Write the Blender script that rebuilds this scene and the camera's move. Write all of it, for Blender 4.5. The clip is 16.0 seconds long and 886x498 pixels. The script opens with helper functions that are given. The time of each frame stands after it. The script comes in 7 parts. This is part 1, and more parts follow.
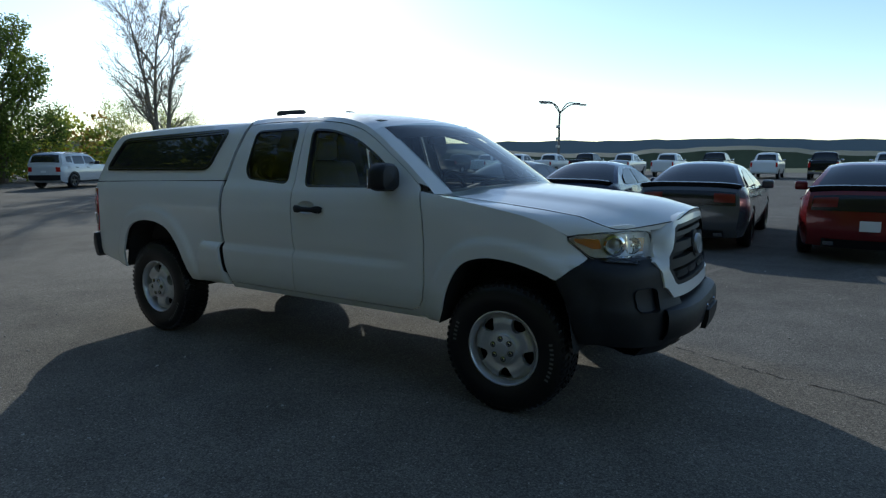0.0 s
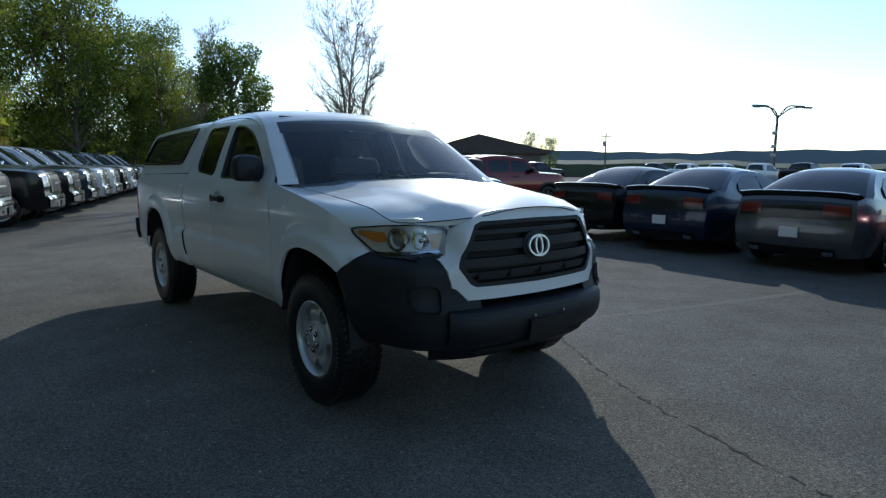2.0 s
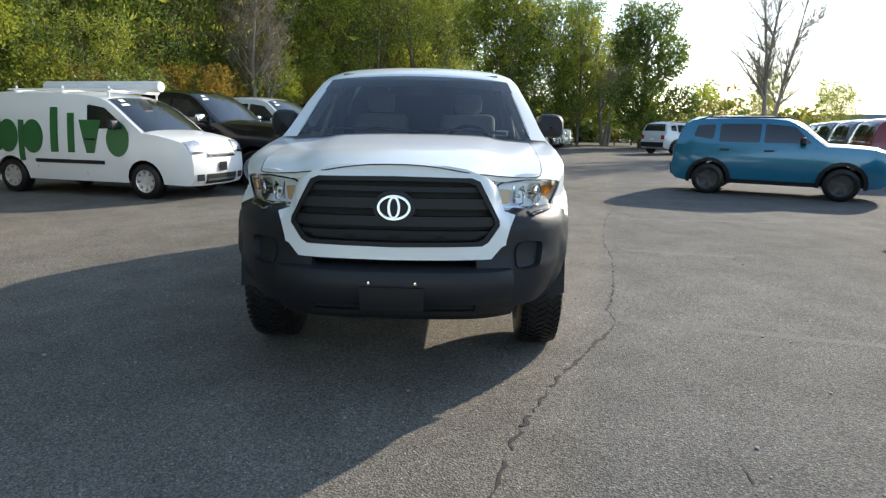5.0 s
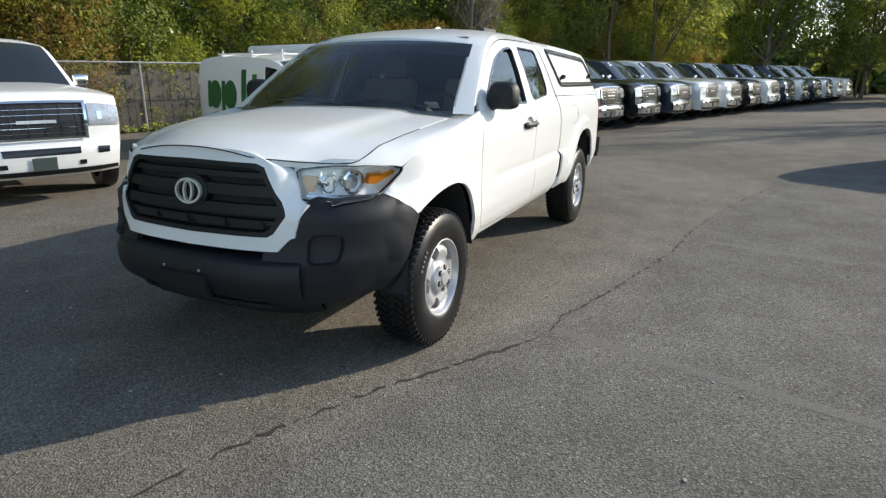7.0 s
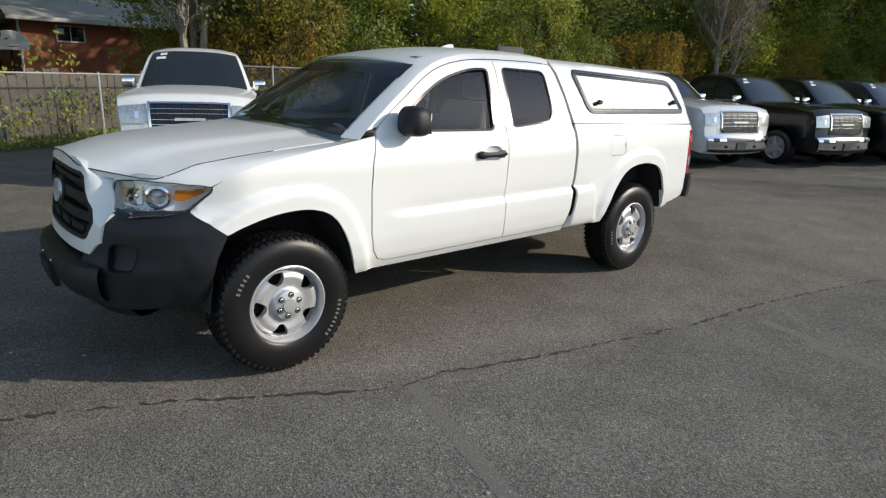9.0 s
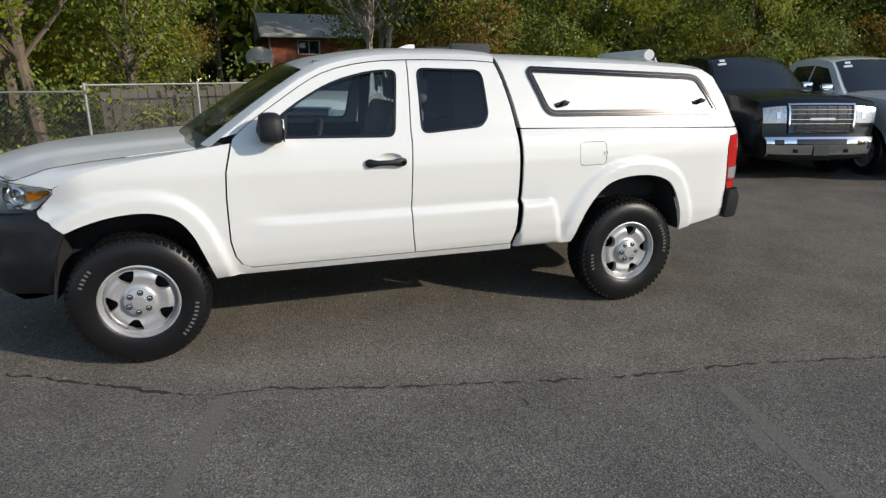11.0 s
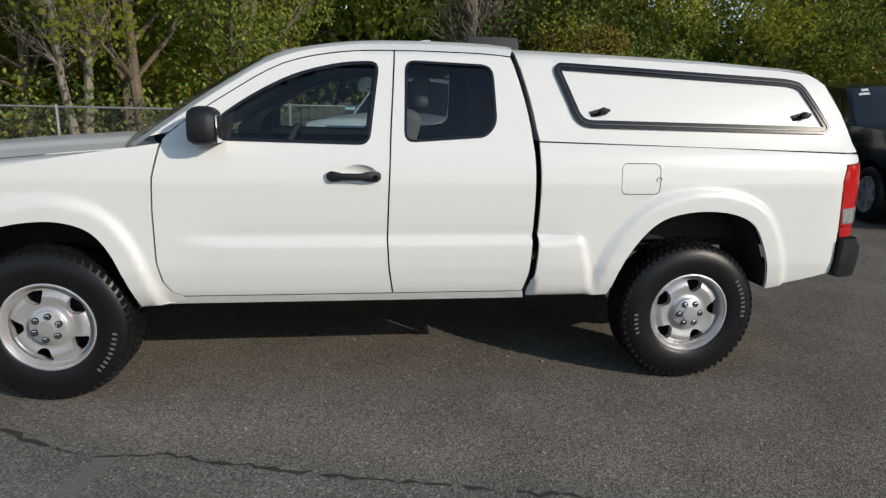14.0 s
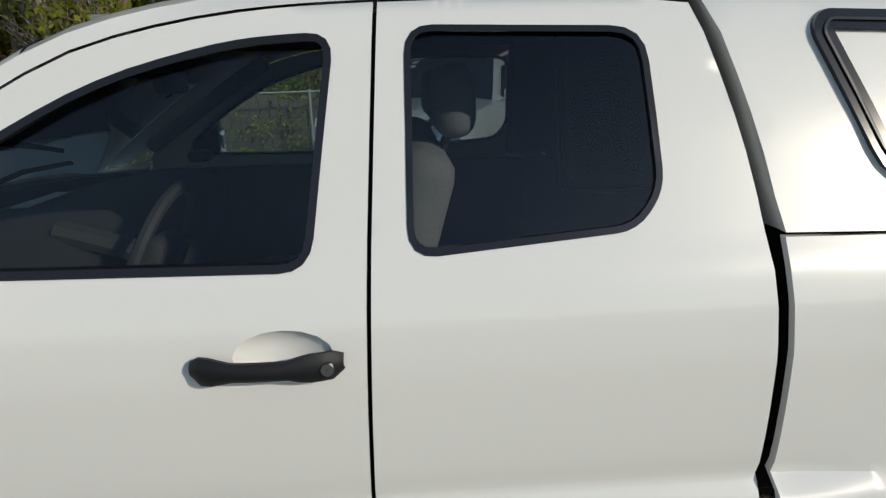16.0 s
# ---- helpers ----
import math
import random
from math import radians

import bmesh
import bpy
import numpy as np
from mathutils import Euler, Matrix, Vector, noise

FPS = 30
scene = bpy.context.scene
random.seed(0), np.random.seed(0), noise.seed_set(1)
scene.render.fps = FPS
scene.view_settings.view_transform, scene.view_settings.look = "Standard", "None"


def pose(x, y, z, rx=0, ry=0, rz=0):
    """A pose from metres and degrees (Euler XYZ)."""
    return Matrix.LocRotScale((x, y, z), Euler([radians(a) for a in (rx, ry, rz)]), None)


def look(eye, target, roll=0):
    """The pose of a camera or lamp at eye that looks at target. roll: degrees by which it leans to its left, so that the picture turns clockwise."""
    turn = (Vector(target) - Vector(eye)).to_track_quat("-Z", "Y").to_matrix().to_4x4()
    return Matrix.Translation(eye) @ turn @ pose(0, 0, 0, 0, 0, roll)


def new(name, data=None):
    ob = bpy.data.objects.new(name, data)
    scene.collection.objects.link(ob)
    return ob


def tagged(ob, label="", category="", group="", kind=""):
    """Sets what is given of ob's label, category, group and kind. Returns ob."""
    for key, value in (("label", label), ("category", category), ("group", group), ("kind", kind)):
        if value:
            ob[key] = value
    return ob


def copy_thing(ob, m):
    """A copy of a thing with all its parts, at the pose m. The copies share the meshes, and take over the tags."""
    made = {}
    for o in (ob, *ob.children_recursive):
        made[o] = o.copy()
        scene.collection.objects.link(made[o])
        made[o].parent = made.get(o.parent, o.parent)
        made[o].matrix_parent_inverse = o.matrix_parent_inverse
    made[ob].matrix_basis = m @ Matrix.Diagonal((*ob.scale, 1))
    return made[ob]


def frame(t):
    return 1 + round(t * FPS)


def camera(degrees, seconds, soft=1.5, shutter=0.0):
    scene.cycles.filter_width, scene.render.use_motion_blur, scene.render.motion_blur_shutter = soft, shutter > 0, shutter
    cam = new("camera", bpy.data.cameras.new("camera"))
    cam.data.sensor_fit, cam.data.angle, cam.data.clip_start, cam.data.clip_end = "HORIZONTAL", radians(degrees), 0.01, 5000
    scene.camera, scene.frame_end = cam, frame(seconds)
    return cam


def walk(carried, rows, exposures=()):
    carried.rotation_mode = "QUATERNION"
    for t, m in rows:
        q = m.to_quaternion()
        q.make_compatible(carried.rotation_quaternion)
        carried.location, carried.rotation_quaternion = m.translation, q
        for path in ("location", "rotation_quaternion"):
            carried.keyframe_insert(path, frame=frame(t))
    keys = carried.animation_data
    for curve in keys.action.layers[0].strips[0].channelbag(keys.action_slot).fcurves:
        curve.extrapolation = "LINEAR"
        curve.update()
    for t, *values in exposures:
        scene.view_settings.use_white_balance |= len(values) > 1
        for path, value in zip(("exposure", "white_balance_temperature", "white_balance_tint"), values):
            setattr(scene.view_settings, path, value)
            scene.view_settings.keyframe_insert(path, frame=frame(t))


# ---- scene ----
cam = camera(72.0, 16.0, soft=1.3)
PATH = [
    (0, (-1.502, 3.922, 1.458), (-0.455, 2.245, 1.160), -0.11),
    (0.5, (-1.974, 3.587, 1.432), (-0.751, 2.022, 1.194), -0.37),
    (1, (-2.396, 3.227, 1.407), (-1.056, 1.767, 1.139), -0.90),
    (1.5, (-2.778, 2.864, 1.390), (-1.346, 1.498, 1.103), -0.37),
    (2, (-3.104, 2.441, 1.361), (-1.556, 1.204, 1.091), 0.36),
    (2.5, (-3.359, 1.990, 1.337), (-1.669, 0.956, 1.059), 0.46),
    (3, (-3.613, 1.622, 1.358), (-1.834, 0.755, 1.067), 1.04),
    (3.5, (-3.681, 1.149, 1.332), (-1.814, 0.524, 0.979), 1.16),
    (4, (-3.774, 0.648, 1.345), (-1.851, 0.274, 0.946), 1.69),
    (4.5, (-3.833, 0.200, 1.336), (-1.880, 0.022, 0.942), 1.41),
    (5, (-3.771, -0.301, 1.333), (-1.811, -0.259, 0.935), 1.05),
    (5.2, (-3.736, -0.498, 1.331), (-1.782, -0.359, 0.930), 0.78),
    (7.3, (-2.723, -2.548, 1.484), (-1.035, -1.607, 0.969), 0.47),
    (7.5, (-2.580, -2.724, 1.439), (-0.935, -1.688, 0.968), 0.66),
    (8, (-2.210, -3.090, 1.396), (-0.688, -1.872, 0.947), -0.17),
    (8.2, (-2.051, -3.244, 1.461), (-0.573, -1.982, 0.992), 0.61),
    (10.3, (-0.168, -4.328, 1.621), (0.681, -2.605, 1.067), -0.18),
    (10.5, (0.062, -4.398, 1.600), (0.856, -2.644, 1.060), -0.43),
    (11, (0.592, -4.540, 1.636), (1.198, -2.717, 1.080), -0.05),
    (11.5, (1.046, -4.616, 1.632), (1.477, -2.750, 1.056), 0.28),
    (12, (1.450, -4.635, 1.635), (1.738, -2.732, 1.092), 0.45),
    (12.5, (1.526, -4.625, 1.614), (1.748, -2.706, 1.094), 1.15),
    (13, (1.572, -4.581, 1.600), (1.746, -2.657, 1.081), 1.25),
    (13.5, (1.619, -4.352, 1.600), (1.757, -2.426, 1.076), 0.94),
    (14, (1.472, -3.861, 1.446), (1.729, -1.930, 0.991), 1.26),
    (14.5, (1.412, -3.387, 1.463), (1.642, -1.461, 0.978), 1.23),
    (15, (1.505, -2.882, 1.516), (1.674, -0.972, 0.946), 0.14),
    (15.5, (1.622, -2.350, 1.539), (1.776, -0.421, 1.034), -0.56),
    (16, (1.674, -1.894, 1.570), (1.782, 0.030, 1.032), -1.63),
]
EXPOSURES = [(0.0, 0.08, 5800, 4), (1.5, 0.16, 5750, 4), (2.5, 0.22, 5700, 5), (3.5, 0.78, 6150, 8), (4.5, 1.30, 6850, 10), (5.0, 1.40, 6900, 10), (7.3, 1.0, 7000, 10), (8.2, 0.86, 7000, 10), (10.3, 0.40, 6950, 11), (13.0, 0.41, 6950, 11), (14.5, 0.13, 7000, 10), (15.5, 0.02, 7150, 9), (16.0, -0.1, 7050, 8)]
walk(cam, [(t, look(eye, target, roll)) for t, eye, target, roll in PATH], EXPOSURES)

# ---- light ----
SUN_AZ, SUN_EL = -42.5, 23.5          # heading of the sun in the plan and its height, degrees
world = bpy.data.worlds.new("world")
scene.world = world
world.use_nodes = True
wn = world.node_tree.nodes
sky = wn.new("ShaderNodeTexSky")
sky.sky_type, sky.sun_disc = "NISHITA", False
sky.sun_elevation, sky.sun_rotation = radians(SUN_EL), radians(90.0 - SUN_AZ)
sky.air_density, sky.dust_density, sky.ozone_density = 0.9, 0.2, 0.5
world.node_tree.links.new(sky.outputs[0], wn["Background"].inputs[0])
wn["Background"].inputs[1].default_value = 0.15
sun_data = bpy.data.lights.new("sun", "SUN")
sun_data.energy, sun_data.angle, sun_data.color = 2.75, radians(0.6), (1.0, 0.93, 0.82)
sun = new("sun", sun_data)
_az, _el = radians(SUN_AZ), radians(SUN_EL)
sun.matrix_world = look((0, 0, 0), (-math.cos(_az) * math.cos(_el), -math.sin(_az) * math.cos(_el), -math.sin(_el)))


# ---- materials ----
def material(name, color, rough=0.5, metal=0.0, coat=0.0, vary=0.0, scale=8.0, bump=0.0, bump_scale=60.0, spec=0.5, rvary=0.0):
    """A principled material with colour variation at two scales and fine relief."""
    m = bpy.data.materials.new(name)
    m.use_nodes = True
    nt = m.node_tree
    b = nt.nodes["Principled BSDF"]
    b.inputs["Base Color"].default_value = (*color, 1)
    b.inputs["Roughness"].default_value = rough
    b.inputs["Metallic"].default_value = metal
    b.inputs["Coat Weight"].default_value = coat
    b.inputs["Coat Roughness"].default_value = 0.04
    b.inputs["Specular IOR Level"].default_value = spec
    if vary or bump or rvary:
        tc = nt.nodes.new("ShaderNodeTexCoord")
    if vary or rvary:
        n1, n2, mix = nt.nodes.new("ShaderNodeTexNoise"), nt.nodes.new("ShaderNodeTexNoise"), nt.nodes.new("ShaderNodeMath")
        n1.inputs["Scale"].default_value, n2.inputs["Scale"].default_value = scale, scale * 9
        n1.inputs["Detail"].default_value = n2.inputs["Detail"].default_value = 5
        mix.operation = "ADD"
        for n in (n1, n2):
            nt.links.new(tc.outputs["Object"], n.inputs["Vector"])
        nt.links.new(n1.outputs[0], mix.inputs[0])
        nt.links.new(n2.outputs[0], mix.inputs[1])
        if vary:
            ramp = nt.nodes.new("ShaderNodeMapRange")
            ramp.inputs[1].default_value, ramp.inputs[2].default_value = 0.6, 1.4
            ramp.inputs[3].default_value, ramp.inputs[4].default_value = 1 - vary, 1 + vary
            nt.links.new(mix.outputs[0], ramp.inputs[0])
            mul = nt.nodes.new("ShaderNodeMix")
            mul.data_type, mul.blend_type = "RGBA", "MULTIPLY"
            mul.inputs[0].default_value = 1.0
            mul.inputs[6].default_value = (*color, 1)
            nt.links.new(ramp.outputs[0], mul.inputs[7])
            nt.links.new(mul.outputs[2], b.inputs["Base Color"])
        if rvary:
            rr = nt.nodes.new("ShaderNodeMapRange")
            rr.inputs[1].default_value, rr.inputs[2].default_value = 0.6, 1.4
            rr.inputs[3].default_value, rr.inputs[4].default_value = max(0, rough - rvary), rough + rvary
            nt.links.new(mix.outputs[0], rr.inputs[0])
            nt.links.new(rr.outputs[0], b.inputs["Roughness"])
    if bump:
        nb, bp = nt.nodes.new("ShaderNodeTexNoise"), nt.nodes.new("ShaderNodeBump")
        nb.inputs["Scale"].default_value, nb.inputs["Detail"].default_value = bump_scale, 3
        bp.inputs["Strength"].default_value, bp.inputs["Distance"].default_value = bump, 0.01
        nt.links.new(tc.outputs["Object"], nb.inputs["Vector"])
        nt.links.new(nb.outputs[0], bp.inputs["Height"])
        nt.links.new(bp.outputs[0], b.inputs["Normal"])
    return m


def glass_material(name, tint, rough=0.0):
    """Thin glass: a mirror film over a tinted clear pane."""
    m = bpy.data.materials.new(name)
    m.use_nodes = True
    nt = m.node_tree
    out = nt.nodes["Material Output"]
    nt.nodes.remove(nt.nodes["Principled BSDF"])
    fr, gl, tr, mx = (nt.nodes.new(k) for k in ("ShaderNodeFresnel", "ShaderNodeBsdfGlossy", "ShaderNodeBsdfTransparent", "ShaderNodeMixShader"))
    fr.inputs[0].default_value = 1.62
    gl.inputs["Roughness"].default_value = rough
    tr.inputs[0].default_value = (*tint, 1)
    nt.links.new(fr.outputs[0], mx.inputs[0])
    nt.links.new(tr.outputs[0], mx.inputs[1])
    nt.links.new(gl.outputs[0], mx.inputs[2])
    nt.links.new(mx.outputs[0], out.inputs[0])
    return m


def leaf_material(name, c1, c2, rough=0.55):
    """Leaves: each clump takes its own tone, and light passes through them."""
    m = bpy.data.materials.new(name)
    m.use_nodes = True
    nt = m.node_tree
    b, out = nt.nodes["Principled BSDF"], nt.nodes["Material Output"]
    geo, ramp = nt.nodes.new("ShaderNodeNewGeometry"), nt.nodes.new("ShaderNodeValToRGB")
    ramp.color_ramp.elements[0].color, ramp.color_ramp.elements[1].color = (*c1, 1), (*c2, 1)
    nt.links.new(geo.outputs["Random Per Island"], ramp.inputs[0])
    nt.links.new(ramp.outputs[0], b.inputs["Base Color"])
    b.inputs["Roughness"].default_value = rough
    tl, mx = nt.nodes.new("ShaderNodeBsdfTranslucent"), nt.nodes.new("ShaderNodeMixShader")
    nt.links.new(ramp.outputs[0], tl.inputs[0])
    mx.inputs[0].default_value = 0.5
    nt.links.new(b.outputs[0], mx.inputs[1])
    nt.links.new(tl.outputs[0], mx.inputs[2])
    nt.links.new(mx.outputs[0], out.inputs[0])
    return m


WHITE = material("white_paint", (0.74, 0.745, 0.735), 0.3, coat=0.5)
BLACK_PLASTIC = material("black_plastic", (0.011, 0.012, 0.015), 0.5, spec=0.35, vary=0.15, scale=6, bump=0.15, bump_scale=500)
GLOSS_BLACK = material("gloss_black", (0.012, 0.012, 0.014), 0.2, coat=0.3)
SEAM = material("dark_seam", (0.01, 0.01, 0.011), 0.8)
RUBBER = material("tyre_rubber", (0.009, 0.009, 0.010), 0.36, spec=0.32, vary=0.25, scale=14, bump=0.1, bump_scale=200)
STEEL = material("wheel_silver", (0.58, 0.58, 0.59), 0.33, metal=0.58, vary=0.10, scale=10)
REFLECTOR = material("lamp_reflector", (0.90, 0.91, 0.93), 0.30, metal=0.12, vary=0.12, scale=24, bump=0.4, bump_scale=30)
CHROME = material("chrome", (0.80, 0.81, 0.83), 0.08, metal=1.0)
DARK_GLASS = material("tinted_glass", (0.014, 0.017, 0.020), 0.03, spec=0.7)
CLEAR = glass_material("clear_glass", (0.66, 0.74, 0.74))
PRIVACY = glass_material("privacy_glass", (0.42, 0.47, 0.49))
LENS = glass_material("lamp_lens", (0.93, 0.95, 0.97), 0.02)
RED_LENS = material("red_lamp", (0.45, 0.012, 0.012), 0.12, coat=0.5)
AMBER_DIM = material("pale_amber_lens", (0.72, 0.44, 0.22), 0.25, coat=0.4)
AMBER = material("amber_lamp", (0.80, 0.27, 0.02), 0.12, coat=0.5)
HEADLAMP = material("headlamp_glass", (0.42, 0.44, 0.47), 0.22, metal=0.5, coat=0.6, vary=0.5, scale=25)
DULL_RED = material("dull_red_lamp", (0.16, 0.012, 0.012), 0.2, coat=0.4)
GRILLE_DARK = material("dark_plate", (0.05, 0.07, 0.065), 0.45)
PLATE = material("plate_white", (0.75, 0.75, 0.74), 0.4)
UNDER = material("underbody", (0.018, 0.018, 0.019), 0.85, vary=0.3, scale=5)
BARK = material("bark", (0.15, 0.115, 0.085), 0.9, vary=0.35, scale=3, bump=0.8, bump_scale=14)
WOOD_GREY = material("weathered_wood", (0.088, 0.078, 0.064), 0.85, vary=0.45, scale=2.5, bump=0.3, bump_scale=40)
WIRE = material("weathered_wire", (0.15, 0.15, 0.145), 0.6, metal=0.4)
GALV = material("galvanised", (0.36, 0.37, 0.37), 0.45, metal=0.6, vary=0.15, scale=8)


# ---- mesh helpers ----
def part(name, bm, mat, parent=None, label="", smooth=True, sharp=35):
    """Links a bmesh as one mesh object, under parent if given."""
    if isinstance(bm, bmesh.types.BMesh):
        bmesh.ops.recalc_face_normals(bm, faces=bm.faces)
        me = bpy.data.meshes.new(name)
        bm.to_mesh(me)
        bm.free()
        if smooth:
            me.shade_smooth()
            me.set_sharp_from_angle(angle=radians(sharp))
    else:
        me = bm
    for one in mat if isinstance(mat, (list, tuple)) else [mat]:
        me.materials.append(one)
    ob = new(name, me)
    if parent is not None:
        ob.parent = parent
    if label:
        tagged(ob, label)
    return ob


def thing(name, label, category, group="", kind=""):
    return tagged(new(name), label, category, group, kind)


def add_box(bm, cx, cy, cz, sx, sy, sz, bevel=0.0, seg=2, m=None):
    r = bmesh.ops.create_cube(bm, size=1.0)
    vs = r["verts"]
    for v in vs:
        v.co = Vector((cx + v.co.x * sx, cy + v.co.y * sy, cz + v.co.z * sz))
    if bevel:
        es = list({e for v in vs for e in v.link_edges})
        bv = bmesh.ops.bevel(bm, geom=es, offset=bevel, segments=seg, profile=0.5, affect="EDGES")
        vs = list({v for f in bv["faces"] for v in f.verts} | {v for v in vs if v.is_valid})
    if m is not None:
        for v in vs:
            v.co = m @ v.co
    return vs


def box(name, c, s, mat, parent=None, bevel=0.004, label="", m=None):
    bm = bmesh.new()
    add_box(bm, *c, *s, bevel, 2, m)
    return part(name, bm, mat, parent, label)


def add_tube(bm, pts, radii, n=8, cap=True):
    """A round bar along points."""
    pts = [Vector(p) for p in pts]
    if not hasattr(radii, "__len__"):
        radii = [radii] * len(pts)
    rings, ref = [], None
    for i, p in enumerate(pts):
        d = (pts[min(i + 1, len(pts) - 1)] - pts[max(i - 1, 0)]).normalized()
        if ref is None:
            ref = d.orthogonal().normalized()
        ref = (ref - d * ref.dot(d)).normalized()
        side = d.cross(ref)
        rings.append([bm.verts.new(p + radii[i] * (math.cos(a) * ref + math.sin(a) * side)) for a in (2 * math.pi * k / n for k in range(n))])
    for a, b in zip(rings, rings[1:]):
        for k in range(n):
            bm.faces.new((a[k], a[(k + 1) % n], b[(k + 1) % n], b[k]))
    if cap:
        bm.faces.new(rings[0][::-1])
        bm.faces.new(rings[-1])


def tube(name, pts, radii, mat, parent=None, n=8, label=""):
    bm = bmesh.new()
    add_tube(bm, pts, radii, n)
    return part(name, bm, mat, parent, label)


def add_lathe(bm, prof, n=40, axis="y", c=(0, 0, 0), closed=False):
    """Turns (radius, along) points about an axis."""
    rings = []
    for r, h in prof:
        ring = []
        for k in range(n):
            a = 2 * math.pi * k / n
            p = (r * math.cos(a), h, r * math.sin(a)) if axis == "y" else (r * math.cos(a), r * math.sin(a), h)
            ring.append(bm.verts.new((p[0] + c[0], p[1] + c[1], p[2] + c[2])))
        rings.append(ring)
    pairs = list(zip(rings, rings[1:])) + ([(rings[-1], rings[0])] if closed else [])
    for a, b in pairs:
        for k in range(n):
            bm.faces.new((a[k], a[(k + 1) % n], b[(k + 1) % n], b[k]))
    return rings


def add_grid(bm, rows, wrap=False):
    """Faces between rows of points, all of one length."""
    vs = [[bm.verts.new(p) for p in row] for row in rows]
    for a, b in zip(vs, vs[1:]):
        for k in range(len(a) - 1 + wrap):
            q = (a[k], a[(k + 1) % len(a)], b[(k + 1) % len(a)], b[k])
            bm.faces.new(q)
    return vs


def smoothed(pts, step=0.05, closed=False):
    """A curve through 2D or 3D points (Catmull-Rom), sampled about every step."""
    p = [np.array(q, float) for q in pts]
    n, out = len(p), []
    for i in range(n if closed else n - 1):
        p1, p2 = p[i], p[(i + 1) % n]
        p0 = p[i - 1] if closed or i else p1
        p3 = p[(i + 2) % n] if closed or i + 2 < n else p2
        k = max(1, int(np.linalg.norm(p2 - p1) / step))
        for j in range(k):
            t = j / k
            out.append(tuple(0.5 * (2 * p1 + (p2 - p0) * t + (2 * p0 - 5 * p1 + 4 * p2 - p3) * t**2 + (3 * p1 - p0 - 3 * p2 + p3) * t**3)))
    return out if closed else out + [tuple(p[-1])]


def dense(poly, step=0.05):
    """A closed polygon with points about every step."""
    out = []
    for a, b in zip(poly, poly[1:] + poly[:1]):
        k = max(1, int(math.dist(a, b) / step))
        out += [(a[0] + (b[0] - a[0]) * j / k, a[1] + (b[1] - a[1]) * j / k) for j in range(k)]
    return out


def rounded(poly, r, seg=4):
    """A closed polygon with its corners rounded; r: one radius or one for each corner."""
    out, n = [], len(poly)
    for i in range(n):
        p, a, b = (Vector(poly[k % n]) for k in (i, i - 1, i + 1))
        rr = r[i] if hasattr(r, "__len__") else r
        u, v = (a - p), (b - p)
        d = min(rr, u.length * 0.45, v.length * 0.45)
        if d < 1e-4:
            out.append(tuple(p))
            continue
        s, e = p + u.normalized() * d, p + v.normalized() * d
        for k in range(seg + 1):
            t = k / seg
            q = s * (1 - t) ** 2 + p * 2 * t * (1 - t) + e * t * t
            out.append((q.x, q.y))
    return out


def inside(pt, poly):
    x, y = pt
    hit = False
    for (x1, y1), (x2, y2) in zip(poly, poly[1:] + poly[:1]):
        if (y1 > y) != (y2 > y) and x < (x2 - x1) * (y - y1) / (y2 - y1) + x1:
            hit = not hit
    return hit


def sheet(poly, to3d, step=0.07, holes=(), thick=0.0, inward=None):
    """A panel: a flat outline with holes, laid on a curved surface by to3d(a, b). thick: depth of the turned-in rim along inward(a, b)."""
    from mathutils.geometry import delaunay_2d_cdt
    loops = [poly, *holes]
    vs, es = [], []
    for loop in loops:
        k = len(vs)
        vs += [Vector(p) for p in loop]
        es += [(k + i, k + (i + 1) % len(loop)) for i in range(len(loop))]
    arr = np.array([tuple(v) for v in vs])
    lo, hi = arr.min(0), arr.max(0)
    for gx in np.arange(lo[0] + step / 2, hi[0], step):
        for gy in np.arange(lo[1] + step / 2, hi[1], step):
            if ((arr - (gx, gy)) ** 2).sum(1).min() > (0.45 * step) ** 2 and inside((gx, gy), poly) and not any(inside((gx, gy), h) for h in holes):
                vs.append(Vector((gx, gy)))
    v2, e2, f2, *_ = delaunay_2d_cdt(vs, es, [], 0, 1e-6)
    bm = bmesh.new()
    mv = [bm.verts.new(to3d(p.x, p.y)) for p in v2]
    for f in f2:
        c = sum((v2[i] for i in f), Vector((0, 0))) / len(f)
        if inside(c, poly) and not any(inside(c, h) for h in holes):
            bm.faces.new([mv[i] for i in f])
    if thick:
        back = {v: p for v, p in zip(mv, v2)}
        rim = [e for e in bm.edges if len(e.link_faces) == 1]
        made = {}
        for e in rim:
            for v in e.verts:
                if v not in made:
                    p = back[v]
                    made[v] = bm.verts.new(v.co + thick * Vector(inward(p.x, p.y)))
            bm.faces.new((e.verts[0], e.verts[1], made[e.verts[1]], made[e.verts[0]]))
    bmesh.ops.delete(bm, geom=[v for v in bm.verts if not v.link_faces], context="VERTS")
    return bm


